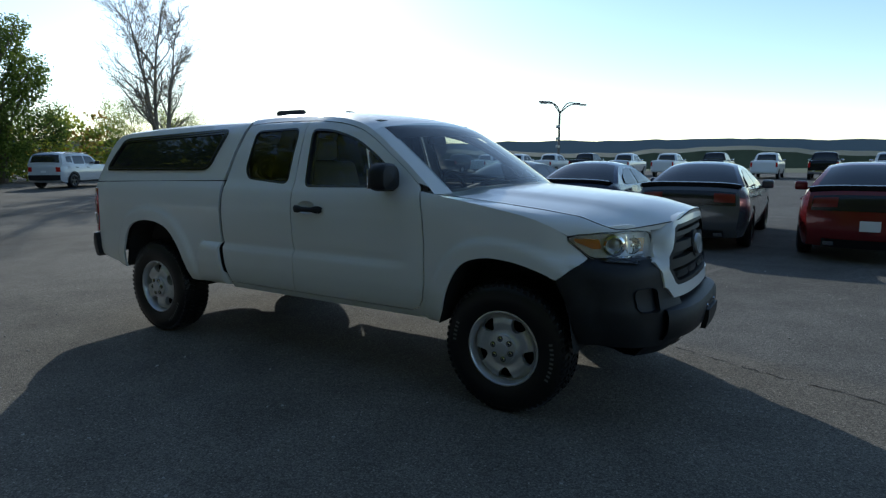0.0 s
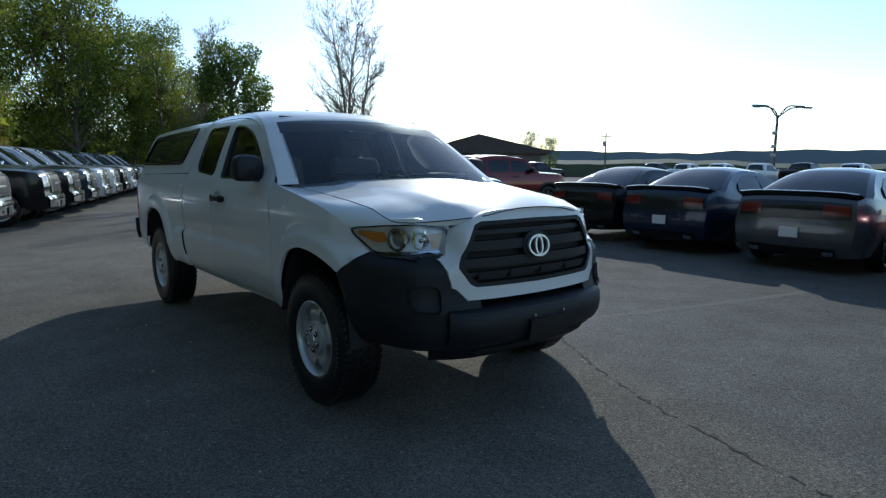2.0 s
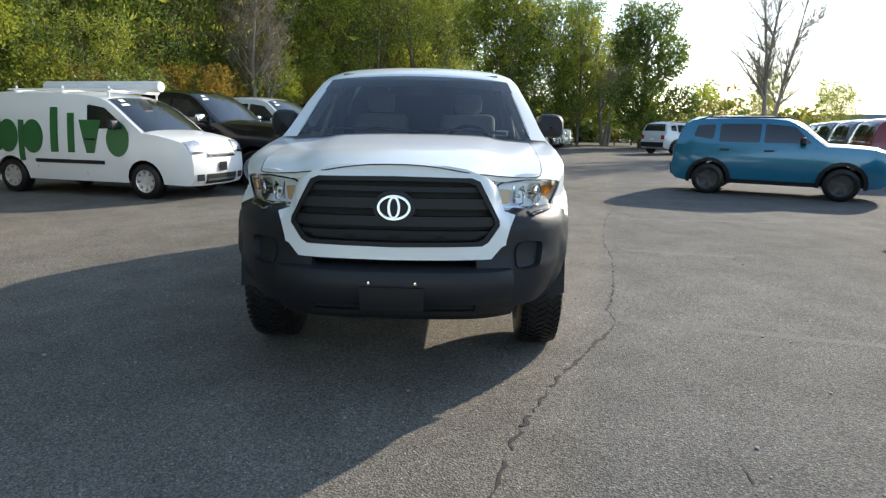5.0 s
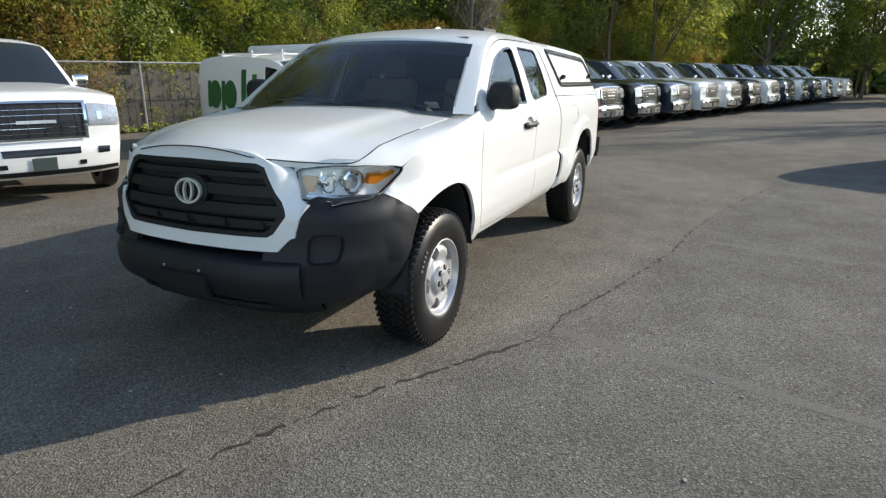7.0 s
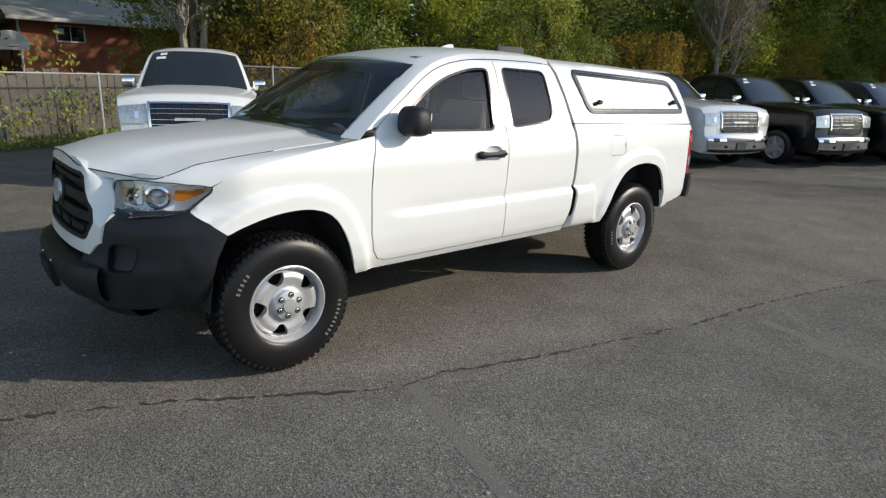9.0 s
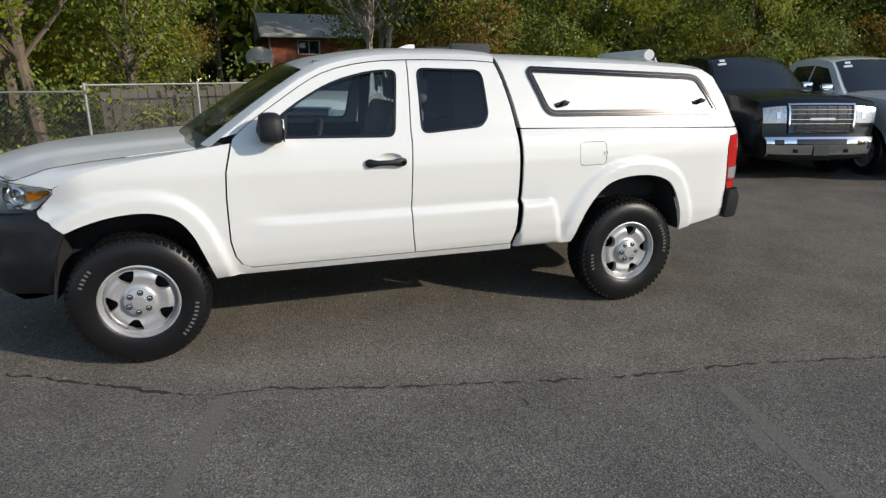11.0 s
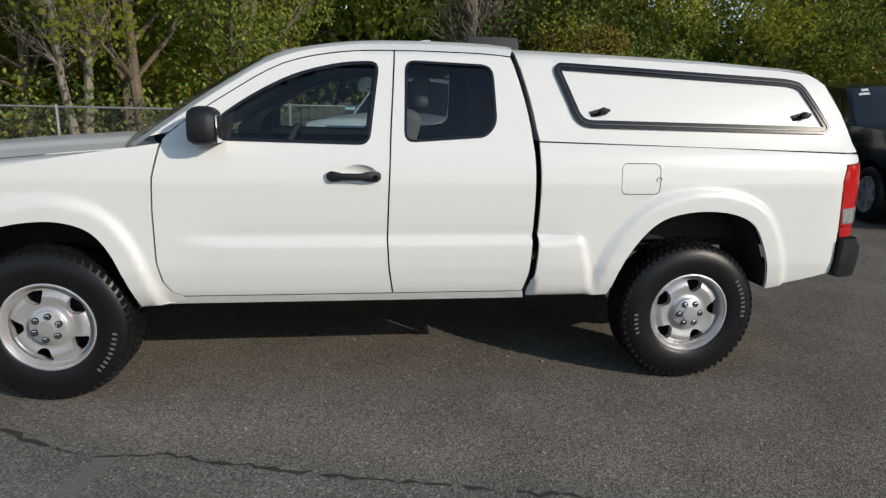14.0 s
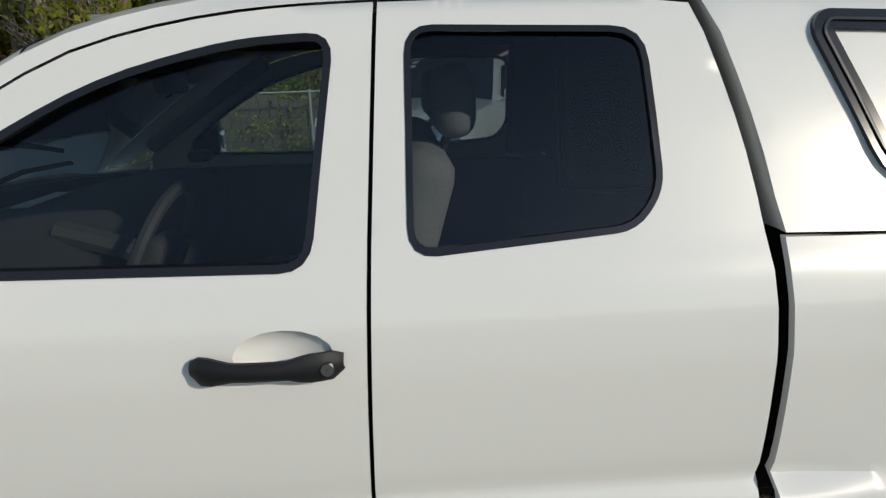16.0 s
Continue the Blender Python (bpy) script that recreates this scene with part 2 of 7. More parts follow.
# ---- ground ----
def asphalt_material():
    m = bpy.data.materials.new("asphalt")
    m.use_nodes = True
    nt = m.node_tree
    N, L = nt.nodes, nt.links
    b = N["Principled BSDF"]
    tc = N.new("ShaderNodeTexCoord")

    def noise_node(scale, detail=4):
        n = N.new("ShaderNodeTexNoise")
        n.inputs["Scale"].default_value, n.inputs["Detail"].default_value = scale, detail
        L.new(tc.outputs["Object"], n.inputs["Vector"])
        return n

    def ranged(src, lo, hi, a, c):
        r = N.new("ShaderNodeMapRange")
        for i, v in enumerate((lo, hi, a, c)):
            r.inputs[i + 1].default_value = v
        L.new(src, r.inputs[0])
        return r.outputs[0]

    def times(a, c):
        n = N.new("ShaderNodeMath")
        n.operation = "MULTIPLY"
        L.new(a, n.inputs[0])
        L.new(c, n.inputs[1])
        return n.outputs[0]

    large = ranged(noise_node(0.22, 6).outputs[0], 0.3, 0.7, 0.78, 1.25)
    mid = ranged(noise_node(2.2, 5).outputs[0], 0.3, 0.7, 0.86, 1.15)
    vo = N.new("ShaderNodeTexVoronoi")
    vo.inputs["Scale"].default_value = 115.0
    L.new(tc.outputs["Object"], vo.inputs["Vector"])
    sep = N.new("ShaderNodeSeparateColor")
    L.new(vo.outputs["Color"], sep.inputs[0])
    grit = times(times(ranged(sep.outputs[0], 0.0, 1.0, 0.66, 1.36), ranged(sep.outputs[1], 0.90, 1.0, 1.0, 1.7)), ranged(vo.outputs["Distance"], 0.3, 0.75, 1.08, 0.70))
    fine = ranged(noise_node(300, 2).outputs[0], 0.3, 0.7, 0.8, 1.2)
    val = times(times(large, mid), times(grit, fine))
    mix = N.new("ShaderNodeMix")
    mix.data_type, mix.blend_type = "RGBA", "MULTIPLY"
    mix.inputs[0].default_value = 1.0
    # two lays of asphalt meet along the long crack
    xyz, lean, tone = N.new("ShaderNodeSeparateXYZ"), N.new("ShaderNodeMath"), N.new("ShaderNodeMix")
    L.new(tc.outputs["Object"], xyz.inputs[0])
    lean.operation = "MULTIPLY_ADD"
    lean.inputs[1].default_value = 0.26
    L.new(xyz.outputs[0], lean.inputs[0])
    L.new(xyz.outputs[1], lean.inputs[2])
    tone.data_type = "RGBA"
    tone.inputs[6].default_value, tone.inputs[7].default_value = (0.138, 0.130, 0.116, 1), (0.164, 0.148, 0.124, 1)
    L.new(ranged(lean.outputs[0], -1.3, -1.1, 0.0, 1.0), tone.inputs[0])
    L.new(tone.outputs[2], mix.inputs[6])
    L.new(val, mix.inputs[7])
    L.new(mix.outputs[2], b.inputs["Base Color"])
    b.inputs["Roughness"].default_value = 0.95
    b.inputs["Specular IOR Level"].default_value = 0.12
    bp = N.new("ShaderNodeBump")
    bp.inputs["Strength"].default_value, bp.inputs["Distance"].default_value = 0.6, 0.005
    L.new(vo.outputs["Distance"], bp.inputs["Height"])
    L.new(bp.outputs[0], b.inputs["Normal"])
    return m


ASPHALT = asphalt_material()
EARTH = material("grass_earth", (0.075, 0.085, 0.03), 0.95, vary=0.45, scale=0.4, bump=0.6, bump_scale=6)

# The row of parked pickups runs along ROW_DIR; their noses face ROW_FACE.
ROW_A = radians(-16.2)
ROW_DIR = Vector((math.cos(ROW_A), math.sin(ROW_A), 0))
ROW_BACK = Vector((-math.sin(ROW_A), math.cos(ROW_A), 0))


def row_point(along, back, z=0.0):
    """A place by metres along the row's line of noses and metres behind it."""
    p = Vector((7.98, 2.01, 0)) + ROW_DIR * along + ROW_BACK * back
    return Vector((p.x, p.y, z))


bm = bmesh.new()
bmesh.ops.create_grid(bm, x_segments=60, y_segments=60, size=2600)
for v in bm.verts:
    v.co.z = -0.02
    if v.co.length > 90:
        v.co.z = -0.02 - 0.036 * (v.co.length - 90)
tagged(part("ground", bm, EARTH, smooth=False), "grassy earth reaching to the horizon", "ground", kind="structure")

edge = [Vector((-60, 7.2, 0)), Vector((-8, 7.6, 0)), Vector((-2.5, 8.6, 0)), Vector((0.5, 10.3, 0)), row_point(-6.5, 8.9), row_point(75, 8.6), Vector((80, -44, 0)), Vector((60, -60, 0)), Vector((-60, -60, 0)), Vector((-60, 0, 0))]
bm = bmesh.new()
vs = [bm.verts.new(v) for v in edge]
face = bm.faces.new(vs)
low = bmesh.ops.extrude_face_region(bm, geom=[face])
for g in low["geom"]:
    if isinstance(g, bmesh.types.BMVert):
        g.co.z = -0.3
pavement = part("pavement", bm, ASPHALT, smooth=False)
tagged(pavement, "worn grey asphalt of a car lot with cracks", "pavement", kind="structure")


# the long crack, worn paint lines and loose grit on the lot
CRACK = material("crack_dirt", (0.035, 0.031, 0.026), 0.95, vary=0.3, scale=20)


def crack(points, width, seed):
    crng = random.Random(seed)
    bm, prev = bmesh.new(), None
    way = smoothed([(x, y) for x, y in points], 0.04)
    for k, (x, y) in enumerate(way):
        q0, q1 = way[max(0, k - 1)], way[min(len(way) - 1, k + 1)]
        d = Vector((q1[0] - q0[0], q1[1] - q0[1], 0)).normalized()
        side = Vector((-d.y, d.x, 0))
        w = width * crng.uniform(0.05, 1.0) ** 1.2 * min(1, 0.2 + k * 0.1, 0.2 + (len(way) - k) * 0.1)
        c = Vector((x, y, 0.003)) + side * crng.uniform(-0.015, 0.015)
        row = (bm.verts.new(c - side * w), bm.verts.new(c + side * w))
        if prev and crng.random() > 0.16:
            bm.faces.new((prev[0], row[0], row[1], prev[1]))
        prev = row
    return part("crack", bm, CRACK, pavement, "dirt-filled crack in the asphalt", smooth=False)


crack([(-2.3, -0.30), (-1.5, -0.52), (-0.85, -0.78), (-0.3, -1.08), (0.26, -1.40), (0.6, -1.44), (1.0, -1.56), (1.8, -1.78), (2.5, -1.93), (3.2, -2.02), (4.05, -2.2), (5.2, -2.5), (6.4, -2.9)], 0.016, 5)
crack([(-0.45, -0.75), (-0.2, -0.62), (0.0, -0.70)], 0.006, 6)
crack([(1.8, -1.76), (1.95, -2.1), (2.3, -2.25)], 0.004, 7)
crack([(-2.6, -1.0), (-1.9, -1.4), (-1.2, -1.5)], 0.005, 8)


def worn_paint():
    m = material("worn_line_paint", (0.16, 0.155, 0.145), 0.85)
    nt = m.node_tree
    tc, n, r, mx = (nt.nodes.new(k) for k in ("ShaderNodeTexCoord", "ShaderNodeTexNoise", "ShaderNodeMapRange", "ShaderNodeMix"))
    n.inputs["Scale"].default_value, n.inputs["Detail"].default_value = 55, 6
    r.inputs[1].default_value, r.inputs[2].default_value = 0.50, 0.74
    mx.data_type = "RGBA"
    mx.inputs[6].default_value, mx.inputs[7].default_value = (0.152, 0.143, 0.128, 1), (0.215, 0.202, 0.182, 1)
    nt.links.new(tc.outputs["Object"], n.inputs["Vector"])
    nt.links.new(n.outputs[0], r.inputs[0])
    nt.links.new(r.outputs[0], mx.inputs[0])
    nt.links.new(mx.outputs[2], nt.nodes["Principled BSDF"].inputs["Base Color"])
    vo, bp = nt.nodes.new("ShaderNodeTexVoronoi"), nt.nodes.new("ShaderNodeBump")
    vo.inputs["Scale"].default_value = 135.0
    bp.inputs["Strength"].default_value, bp.inputs["Distance"].default_value = 0.6, 0.004
    nt.links.new(tc.outputs["Object"], vo.inputs["Vector"])
    nt.links.new(vo.outputs["Distance"], bp.inputs["Height"])
    nt.links.new(bp.outputs[0], nt.nodes["Principled BSDF"].inputs["Normal"])
    nt.nodes["Principled BSDF"].inputs["Specular IOR Level"].default_value = 0.1
    return m


LINE = worn_paint()
for x0, y0, x1, y1 in ((0.42, -1.42, -0.05, -3.2), (-0.05, -3.2, -0.45, -4.9), (2.97, -2.2, 2.72, -3.3), (5.4, -2.75, 5.3, -5.2), (7.9, -3.1, 7.8, -5.4), (2.80, -2.56, 2.74, -2.76)):
    d = Vector((x1 - x0, y1 - y0, 0)).normalized()
    sd = Vector((-d.y, d.x, 0)) * 0.043
    bm = bmesh.new()
    a, b = Vector((x0, y0, 0.001)), Vector((x1, y1, 0.001))
    bm.faces.new([bm.verts.new(v) for v in (a - sd, b - sd, b + sd, a + sd)])
    part("parking_line", bm, LINE, pavement, "worn white parking line", smooth=False)
grng = random.Random(31)
bm = bmesh.new()
for k in range(420):
    x, y, r = grng.uniform(-5, 7), grng.uniform(-5.5, 4.5), grng.choice((0.004, 0.005, 0.006, 0.009))
    base = Matrix.Translation((x, y, r * 0.4)) @ Matrix.Rotation(grng.uniform(0, 6), 4, "Z") @ Matrix.Diagonal((1.3 * r, r, 0.7 * r, 1))
    bmesh.ops.create_icosphere(bm, subdivisions=1, radius=1, matrix=base)
tagged(part("gravel", bm, material("pale_grit", (0.33, 0.31, 0.28), 0.9, vary=0.4, scale=3)), "loose pale grit on the asphalt", "gravel", kind="stuff")

# ---- other vehicles ----
def wheel_thing(parent, x, y, r, w, rim_r, rim_mat=STEEL, spokes=5, n=32):
    """A wheel with its tyre and spoked rim; the outer face looks towards the sign of y."""
    sg = 1 if y > 0 else -1
    bm = bmesh.new()
    prof = [(rim_r, w / 2 - 0.02), (rim_r + 0.02, w / 2), (r - 0.06, w / 2 + 0.004), (r - 0.015, w / 2 - 0.02), (r, w / 2 - 0.05), (r, -w / 2 + 0.05), (r - 0.02, -w / 2 + 0.01), (rim_r, -w / 2 + 0.01)]
    add_lathe(bm, [(a, sg * h) for a, h in prof], n, "y", (x, y, r))
    ty = part("tyre", bm, RUBBER, parent)
    bm = bmesh.new()
    add_lathe(bm, [(rim_r + 0.005, sg * (w / 2 - 0.012)), (rim_r - 0.02, sg * (w / 2 - 0.02)), (rim_r - 0.03, sg * 0.0), (0.02, sg * 0.0)], n, "y", (x, y, r))
    for k in range(spokes):
        a = 2 * math.pi * k / spokes + 0.3
        c = Vector((math.cos(a), 0, math.sin(a)))
        t = Vector((-math.sin(a), 0, math.cos(a)))
        o = Vector((x, y, r))
        f0, f1 = sg * (w / 2 - 0.035), sg * (w / 2 - 0.025)
        q = [o + c * 0.05 + t * 0.05, o + c * (rim_r - 0.015) + t * 0.035, o + c * (rim_r - 0.015) - t * 0.035, o + c * 0.05 - t * 0.05]
        top = [bm.verts.new(p + Vector((0, f0 if i in (0, 3) else f1, 0))) for i, p in enumerate(q)]
        bot = [bm.verts.new(p + Vector((0, f0 - sg * 0.04, 0))) for p in q]
        bm.faces.new(top)
        for i in range(4):
            bm.faces.new((top[i], top[(i + 1) % 4], bot[(i + 1) % 4], bot[i]))
    add_lathe(bm, [(0.075, sg * (w / 2 - 0.06)), (0.07, sg * (w / 2 - 0.028)), (0.001, sg * (w / 2 - 0.024))], 16, "y", (x, y, r))
    part("rim", bm, rim_mat, ty)
    return ty


class Shell:
    """A vehicle's skin: a side outline swept across the width, with curved flanks and rounded ends."""

    def __init__(self, path, half, sect, nose=(0.0, 0.5, 0.25), tail=(0.0, 0.5, 0.2), crown=0.05, power=3.0):
        self.path, self.half, self.sect, self.nose, self.tail, self.crown, self.power = smoothed(path, 0.12), half, sect, nose, tail, crown, power

    def width(self, x, z):
        k = 1.0
        x0, ln, a = self.nose
        if x < x0 + ln:
            k -= a * ((x0 + ln - x) / ln) ** 2.2
        x1, ln, a = self.tail
        if x > x1 - ln:
            k -= a * ((x - x1 + ln) / ln) ** 2.2
        zs, ws = zip(*self.sect)
        return self.half * k * float(np.interp(z, zs, ws))

    def side(self, x, z, sg, off=0.0):
        return Vector((x, sg * (self.width(x, z) + off), z))

    def over(self, i, s, off=0.0):
        """A point of the swept strip: i along the outline (index), s across from -1 to 1."""
        n = len(self.path) - 1
        i = max(0.0, min(n - 1e-6, i))
        k = int(i)
        a, b = Vector(self.path[k]), Vector(self.path[k + 1])
        p = a.lerp(b, i - k)
        q0, q1 = Vector(self.path[max(0, k - 1)]), Vector(self.path[min(n, k + 2)])
        d = (q1 - q0).normalized()
        nx, nz = -d.y, d.x
        c = self.crown * (1 - abs(s) ** self.power) + off
        return Vector((p.x + nx * c, s * self.width(p.x, p.y), p.y + nz * c))

    def at(self, x, z):
        """The outline index nearest to a point."""
        best = (9e9, 0.0)
        p = Vector((x, z))
        for k in range(len(self.path) - 1):
            a, b = Vector(self.path[k]), Vector(self.path[k + 1])
            t = max(0.0, min(1.0, (p - a).dot(b - a) / max(1e-9, (b - a).length_squared)))
            best = min(best, ((a.lerp(b, t) - p).length, k + t))
        return best[1]

    def strip(self, i0, i1, s0=-1.0, s1=1.0, off=0.0, cols=14, rows=None):
        bm = bmesh.new()
        rows = rows or max(2, int(abs(i1 - i0)) * 1)
        S = [math.copysign(abs(t) ** 0.7, t) for t in np.linspace(-1, 1, cols + 1)]
        S = [s0 + (s1 - s0) * (t + 1) / 2 for t in S]
        add_grid(bm, [[self.over(i0 + (i1 - i0) * r / rows, s, off) for s in S] for r in range(rows + 1)])
        return bm

    def band(self, poly, sg, off=0.0, step=0.12, holes=(), thick=0.0):
        return sheet(poly, lambda a, b: self.side(a, b, sg, off), step, holes, thick, lambda a, b: (0, -sg, 0))


def arch(x, r, zc, z0, n=12):
    """Points of a wheel arch from front to rear, over the top."""
    a0 = math.asin(max(-1, min(1, (z0 - zc) / r)))
    return [(x - r * math.cos(a), zc + r * math.sin(a)) for a in np.linspace(a0, math.pi - a0, n)]


def vehicle(name, label, category, sp, paint, group="", grille=BLACK_PLASTIC, bumper=None, glass=DARK_GLASS, trim=None):
    root = thing(name, label, category, group)
    body = Shell(sp["path"], sp["half"], sp["sect"], sp["nose"], sp["tail"], sp.get("crown", 0.06))
    cab = Shell(sp["cab"], sp["half"], sp["cab_sect"], (-99, 1, 0), (99, 1, 0), sp.get("cab_crown", 0.07))
    z0 = sp["sill"]
    lower = []
    for ax in sp["axles"]:
        lower += arch(ax, sp["arch"], sp["wheel_r"], z0)
    poly = body.path + [(x, z) for x, z in reversed(lower)]
    b = None
    for sg in (-1, 1):
        bm = body.band(dense(poly, 0.14), sg, 0, 0.16)
        if b is None:
            b = bm
        else:
            me = bpy.data.meshes.new("tmp")
            bm.to_mesh(me)
            b.from_mesh(me)
            bpy.data.meshes.remove(me)
            bm.free()
    bm = body.strip(0, len(body.path) - 1)
    me = bpy.data.meshes.new("tmp")
    bm.to_mesh(me)
    b.from_mesh(me)
    bm.free()
    bpy.data.meshes.remove(me)
    bmesh.ops.remove_doubles(b, verts=b.verts, dist=0.002)
    body_ob = part("body", b, paint, root, sharp=40)
    # cabin
    b = cab.strip(0, len(cab.path) - 1)
    part("roof", b, sp.get("roof_paint", paint), root, sharp=40)
    for sg in (-1, 1):
        part("cabin_side", cab.band(dense(cab.path, 0.15), sg, 0, 0.2), paint, root)
        for w in sp["windows"]:
            part("side_window", cab.band(rounded(w, 0.05), sg, 0.006, 0.15), glass, root)
    for nm, (x0, zz0, x1, zz1, s) in (("windshield", sp["windshield"]), ("rear_window", sp["rear_glass"])):
        part(nm, cab.strip(cab.at(x0, zz0), cab.at(x1, zz1), -s, s, 0.006, rows=8), glass, root)
    if "sticker" in sp:
        for k, (f0, f1) in enumerate(((0.72, 0.80), (0.84, 0.93))):
            i0, i1 = cab.at(*sp["windshield"][:2]), cab.at(*sp["windshield"][2:4])
            part("windshield_sticker", cab.strip(i0 + (i1 - i0) * f0, i0 + (i1 - i0) * f1, 0.60, 0.80 - 0.06 * k, 0.014, rows=2, cols=3), PLATE, root, "small white paper sticker")
    # underside and wheel wells
    x0, x1 = sp["path"][0][0], sp["path"][-1][0]
    box("underbody", ((x0 + x1) / 2, 0, z0 + 0.16), (x1 - x0 - 0.3, sp["half"] * 1.5, 0.3), UNDER, root, 0.05)
    for ax in sp["axles"]:
        for sg in (-1, 1):
            wheel_thing(root, ax, sg * (sp["half"] - 0.12), sp["wheel_r"], 0.235, sp["rim_r"], sp.get("rim", STEEL), sp.get("spokes", 5))
    # seams and handles
    for sg in (-1, 1):
        for xs, zb, zt in sp["seams"]:
            part("door_seam", body.band([(xs - 0.005, zb), (xs + 0.005, zb), (xs + 0.005, zt), (xs - 0.005, zt)], sg, 0.004, 0.3), SEAM, root)
        for xh, zh in sp["handles"]:
            y = body.width(xh, zh)
            box("door_handle", (xh, sg * (y + 0.02), zh), (0.2, 0.035, 0.035), sp.get("handle_mat", paint), root, 0.012)
        xm, zm = sp["mirror"]
        y = cab.width(xm, zm)
        bm = bmesh.new()
        add_box(bm, xm, sg * (y + 0.17), zm, 0.12, 0.22, 0.17, 0.04, 3)
        add_box(bm, xm, sg * (y + 0.04), zm - 0.05, 0.06, 0.12, 0.05, 0.015)
        part("side_mirror", bm, sp.get("mirror_mat", paint), root)
    sp["front"](root, body, paint, grille, bumper)
    sp["back"](root, body, paint, bumper)
    if trim:
        trim(root, body, cab)
    return root


def ram_front(root, body, paint, grille, bumper):
    g0, g1 = body.at(-2.735, 0.79), body.at(-2.68, 1.17)
    gi = lambda f: g0 + (g1 - g0) * f
    back = part("grille", body.strip(g0, g1, -0.57, 0.57, 0.012, rows=6), BLACK_PLASTIC, root)
    for k in range(6):
        part("grille_post", body.strip(gi(0.05), gi(0.95), -0.46 + 0.184 * k - 0.006, -0.46 + 0.184 * k + 0.006, 0.018, rows=4, cols=2), GLOSS_BLACK, back)
    for k in range(5):
        part("grille_bar", body.strip(gi((k + 0.74) / 5.6), gi((k + 0.80) / 5.6), -0.55, 0.55, 0.024, rows=2), CHROME, back)
    part("grille_badge", body.strip(gi(0.46), gi(0.56), -0.22, 0.22, 0.030, rows=2, cols=8), STEEL, back)
    for a, b in ((-0.05, 0.01), (0.96, 1.04)):
        part("grille_surround", body.strip(gi(a), gi(b), -0.585, 0.585, 0.034, rows=4), CHROME, root)
    for sg in (-1, 1):
        part("grille_surround", body.strip(gi(-0.06), gi(1.06), sg * 0.555, sg * 0.588, 0.034, rows=6, cols=4), CHROME, root)
        lamp = part("headlight", body.strip(body.at(-2.72, 0.93), body.at(-2.68, 1.16), sg * 0.61, sg * 0.995, 0.014, rows=5, cols=8), HEADLAMP, root)
        part("projector", body.strip(body.at(-2.70, 1.00), body.at(-2.67, 1.08), sg * 0.72, sg * 0.78, 0.020, rows=4, cols=6), CHROME, lamp)
    b0, b1 = body.at(-2.76, 0.41), body.at(-2.765, 0.72)
    bi = lambda f: b0 + (b1 - b0) * f
    bar = part("front_bumper", body.strip(b0, b1, -1.0, 1.0, 0.045, rows=9, cols=20), bumper or CHROME, root)
    part("air_intake", body.strip(bi(0.60), bi(0.82), -0.47, 0.47, 0.050, rows=3), GLOSS_BLACK, bar)
    part("lower_valance", body.strip(bi(-0.02), bi(0.16), -0.98, 0.98, 0.050, rows=3), BLACK_PLASTIC, bar)
    part("number_plate", body.strip(bi(0.16), bi(0.55), -0.15, 0.15, 0.064, rows=2), GRILLE_DARK, bar)
    for sg in (-1, 1):
        part("fog_lamp", body.strip(bi(0.56), bi(0.78), sg * 0.70, sg * 0.86, 0.052, rows=3, cols=5), GLOSS_BLACK, bar)
        part("tow_hook", body.strip(bi(0.26), bi(0.40), sg * 0.44, sg * 0.53, 0.054, rows=2, cols=4), GLOSS_BLACK, bar)


def ram_back(root, body, paint, bumper):
    for sg in (-1, 1):
        part("tail_light", body.strip(body.at(2.87, 1.3), body.at(2.9, 0.95), sg * 0.86, sg * 1.0, 0.012, rows=4, cols=4), RED_LENS, root)
    part("rear_bumper", body.strip(body.at(2.93, 0.72), body.at(2.9, 0.5), -1, 1, 0.06, rows=4), bumper or CHROME, root)


RAM = dict(
    crown=0.08, path=[(-2.68, 0.36), (-2.78, 0.45), (-2.79, 0.64), (-2.74, 0.73), (-2.73, 0.88), (-2.69, 1.15), (-2.60, 1.26), (-2.0, 1.32), (-1.4, 1.35), (-0.95, 1.36), (0.2, 1.36), (1.30, 1.37), (1.42, 1.40), (2.84, 1.40), (2.91, 1.32), (2.93, 0.80), (2.95, 0.62), (2.88, 0.46)],
    half=1.01, sect=[(0.3, 0.90), (0.5, 0.95), (0.75, 0.985), (0.95, 1.0), (1.15, 0.995), (1.3, 0.97), (1.42, 0.93)], nose=(-2.8, 0.46, 0.12), tail=(2.95, 0.4, 0.06),
    cab=[(-1.02, 1.30), (-0.74, 1.50), (-0.28, 1.86), (-0.04, 1.96), (0.45, 2.01), (1.0, 2.0), (1.22, 1.94), (1.36, 1.66), (1.40, 1.30)],
    cab_sect=[(1.25, 0.925), (1.5, 0.87), (1.85, 0.765), (2.03, 0.68)], sill=0.42, axles=(-1.84, 1.72), arch=0.50, wheel_r=0.41, rim_r=0.26, spokes=6,
    windows=[[(-0.64, 1.40), (-0.14, 1.83), (0.30, 1.89), (0.30, 1.40)], [(0.36, 1.40), (0.36, 1.89), (0.95, 1.87), (1.12, 1.60), (1.12, 1.40)]],
    windshield=(-0.95, 1.34, -0.15, 1.92, 0.93), rear_glass=(1.26, 1.86, 1.39, 1.45, 0.8), seams=[(-0.78, 0.5, 1.32), (0.33, 0.5, 1.35), (1.28, 0.5, 1.36), (1.44, 0.5, 1.38)], handles=[(0.18, 1.2), (1.1, 1.2)],
    sticker=1, mirror=(-0.60, 1.46), front=ram_front, back=ram_back, mirror_mat=CHROME)


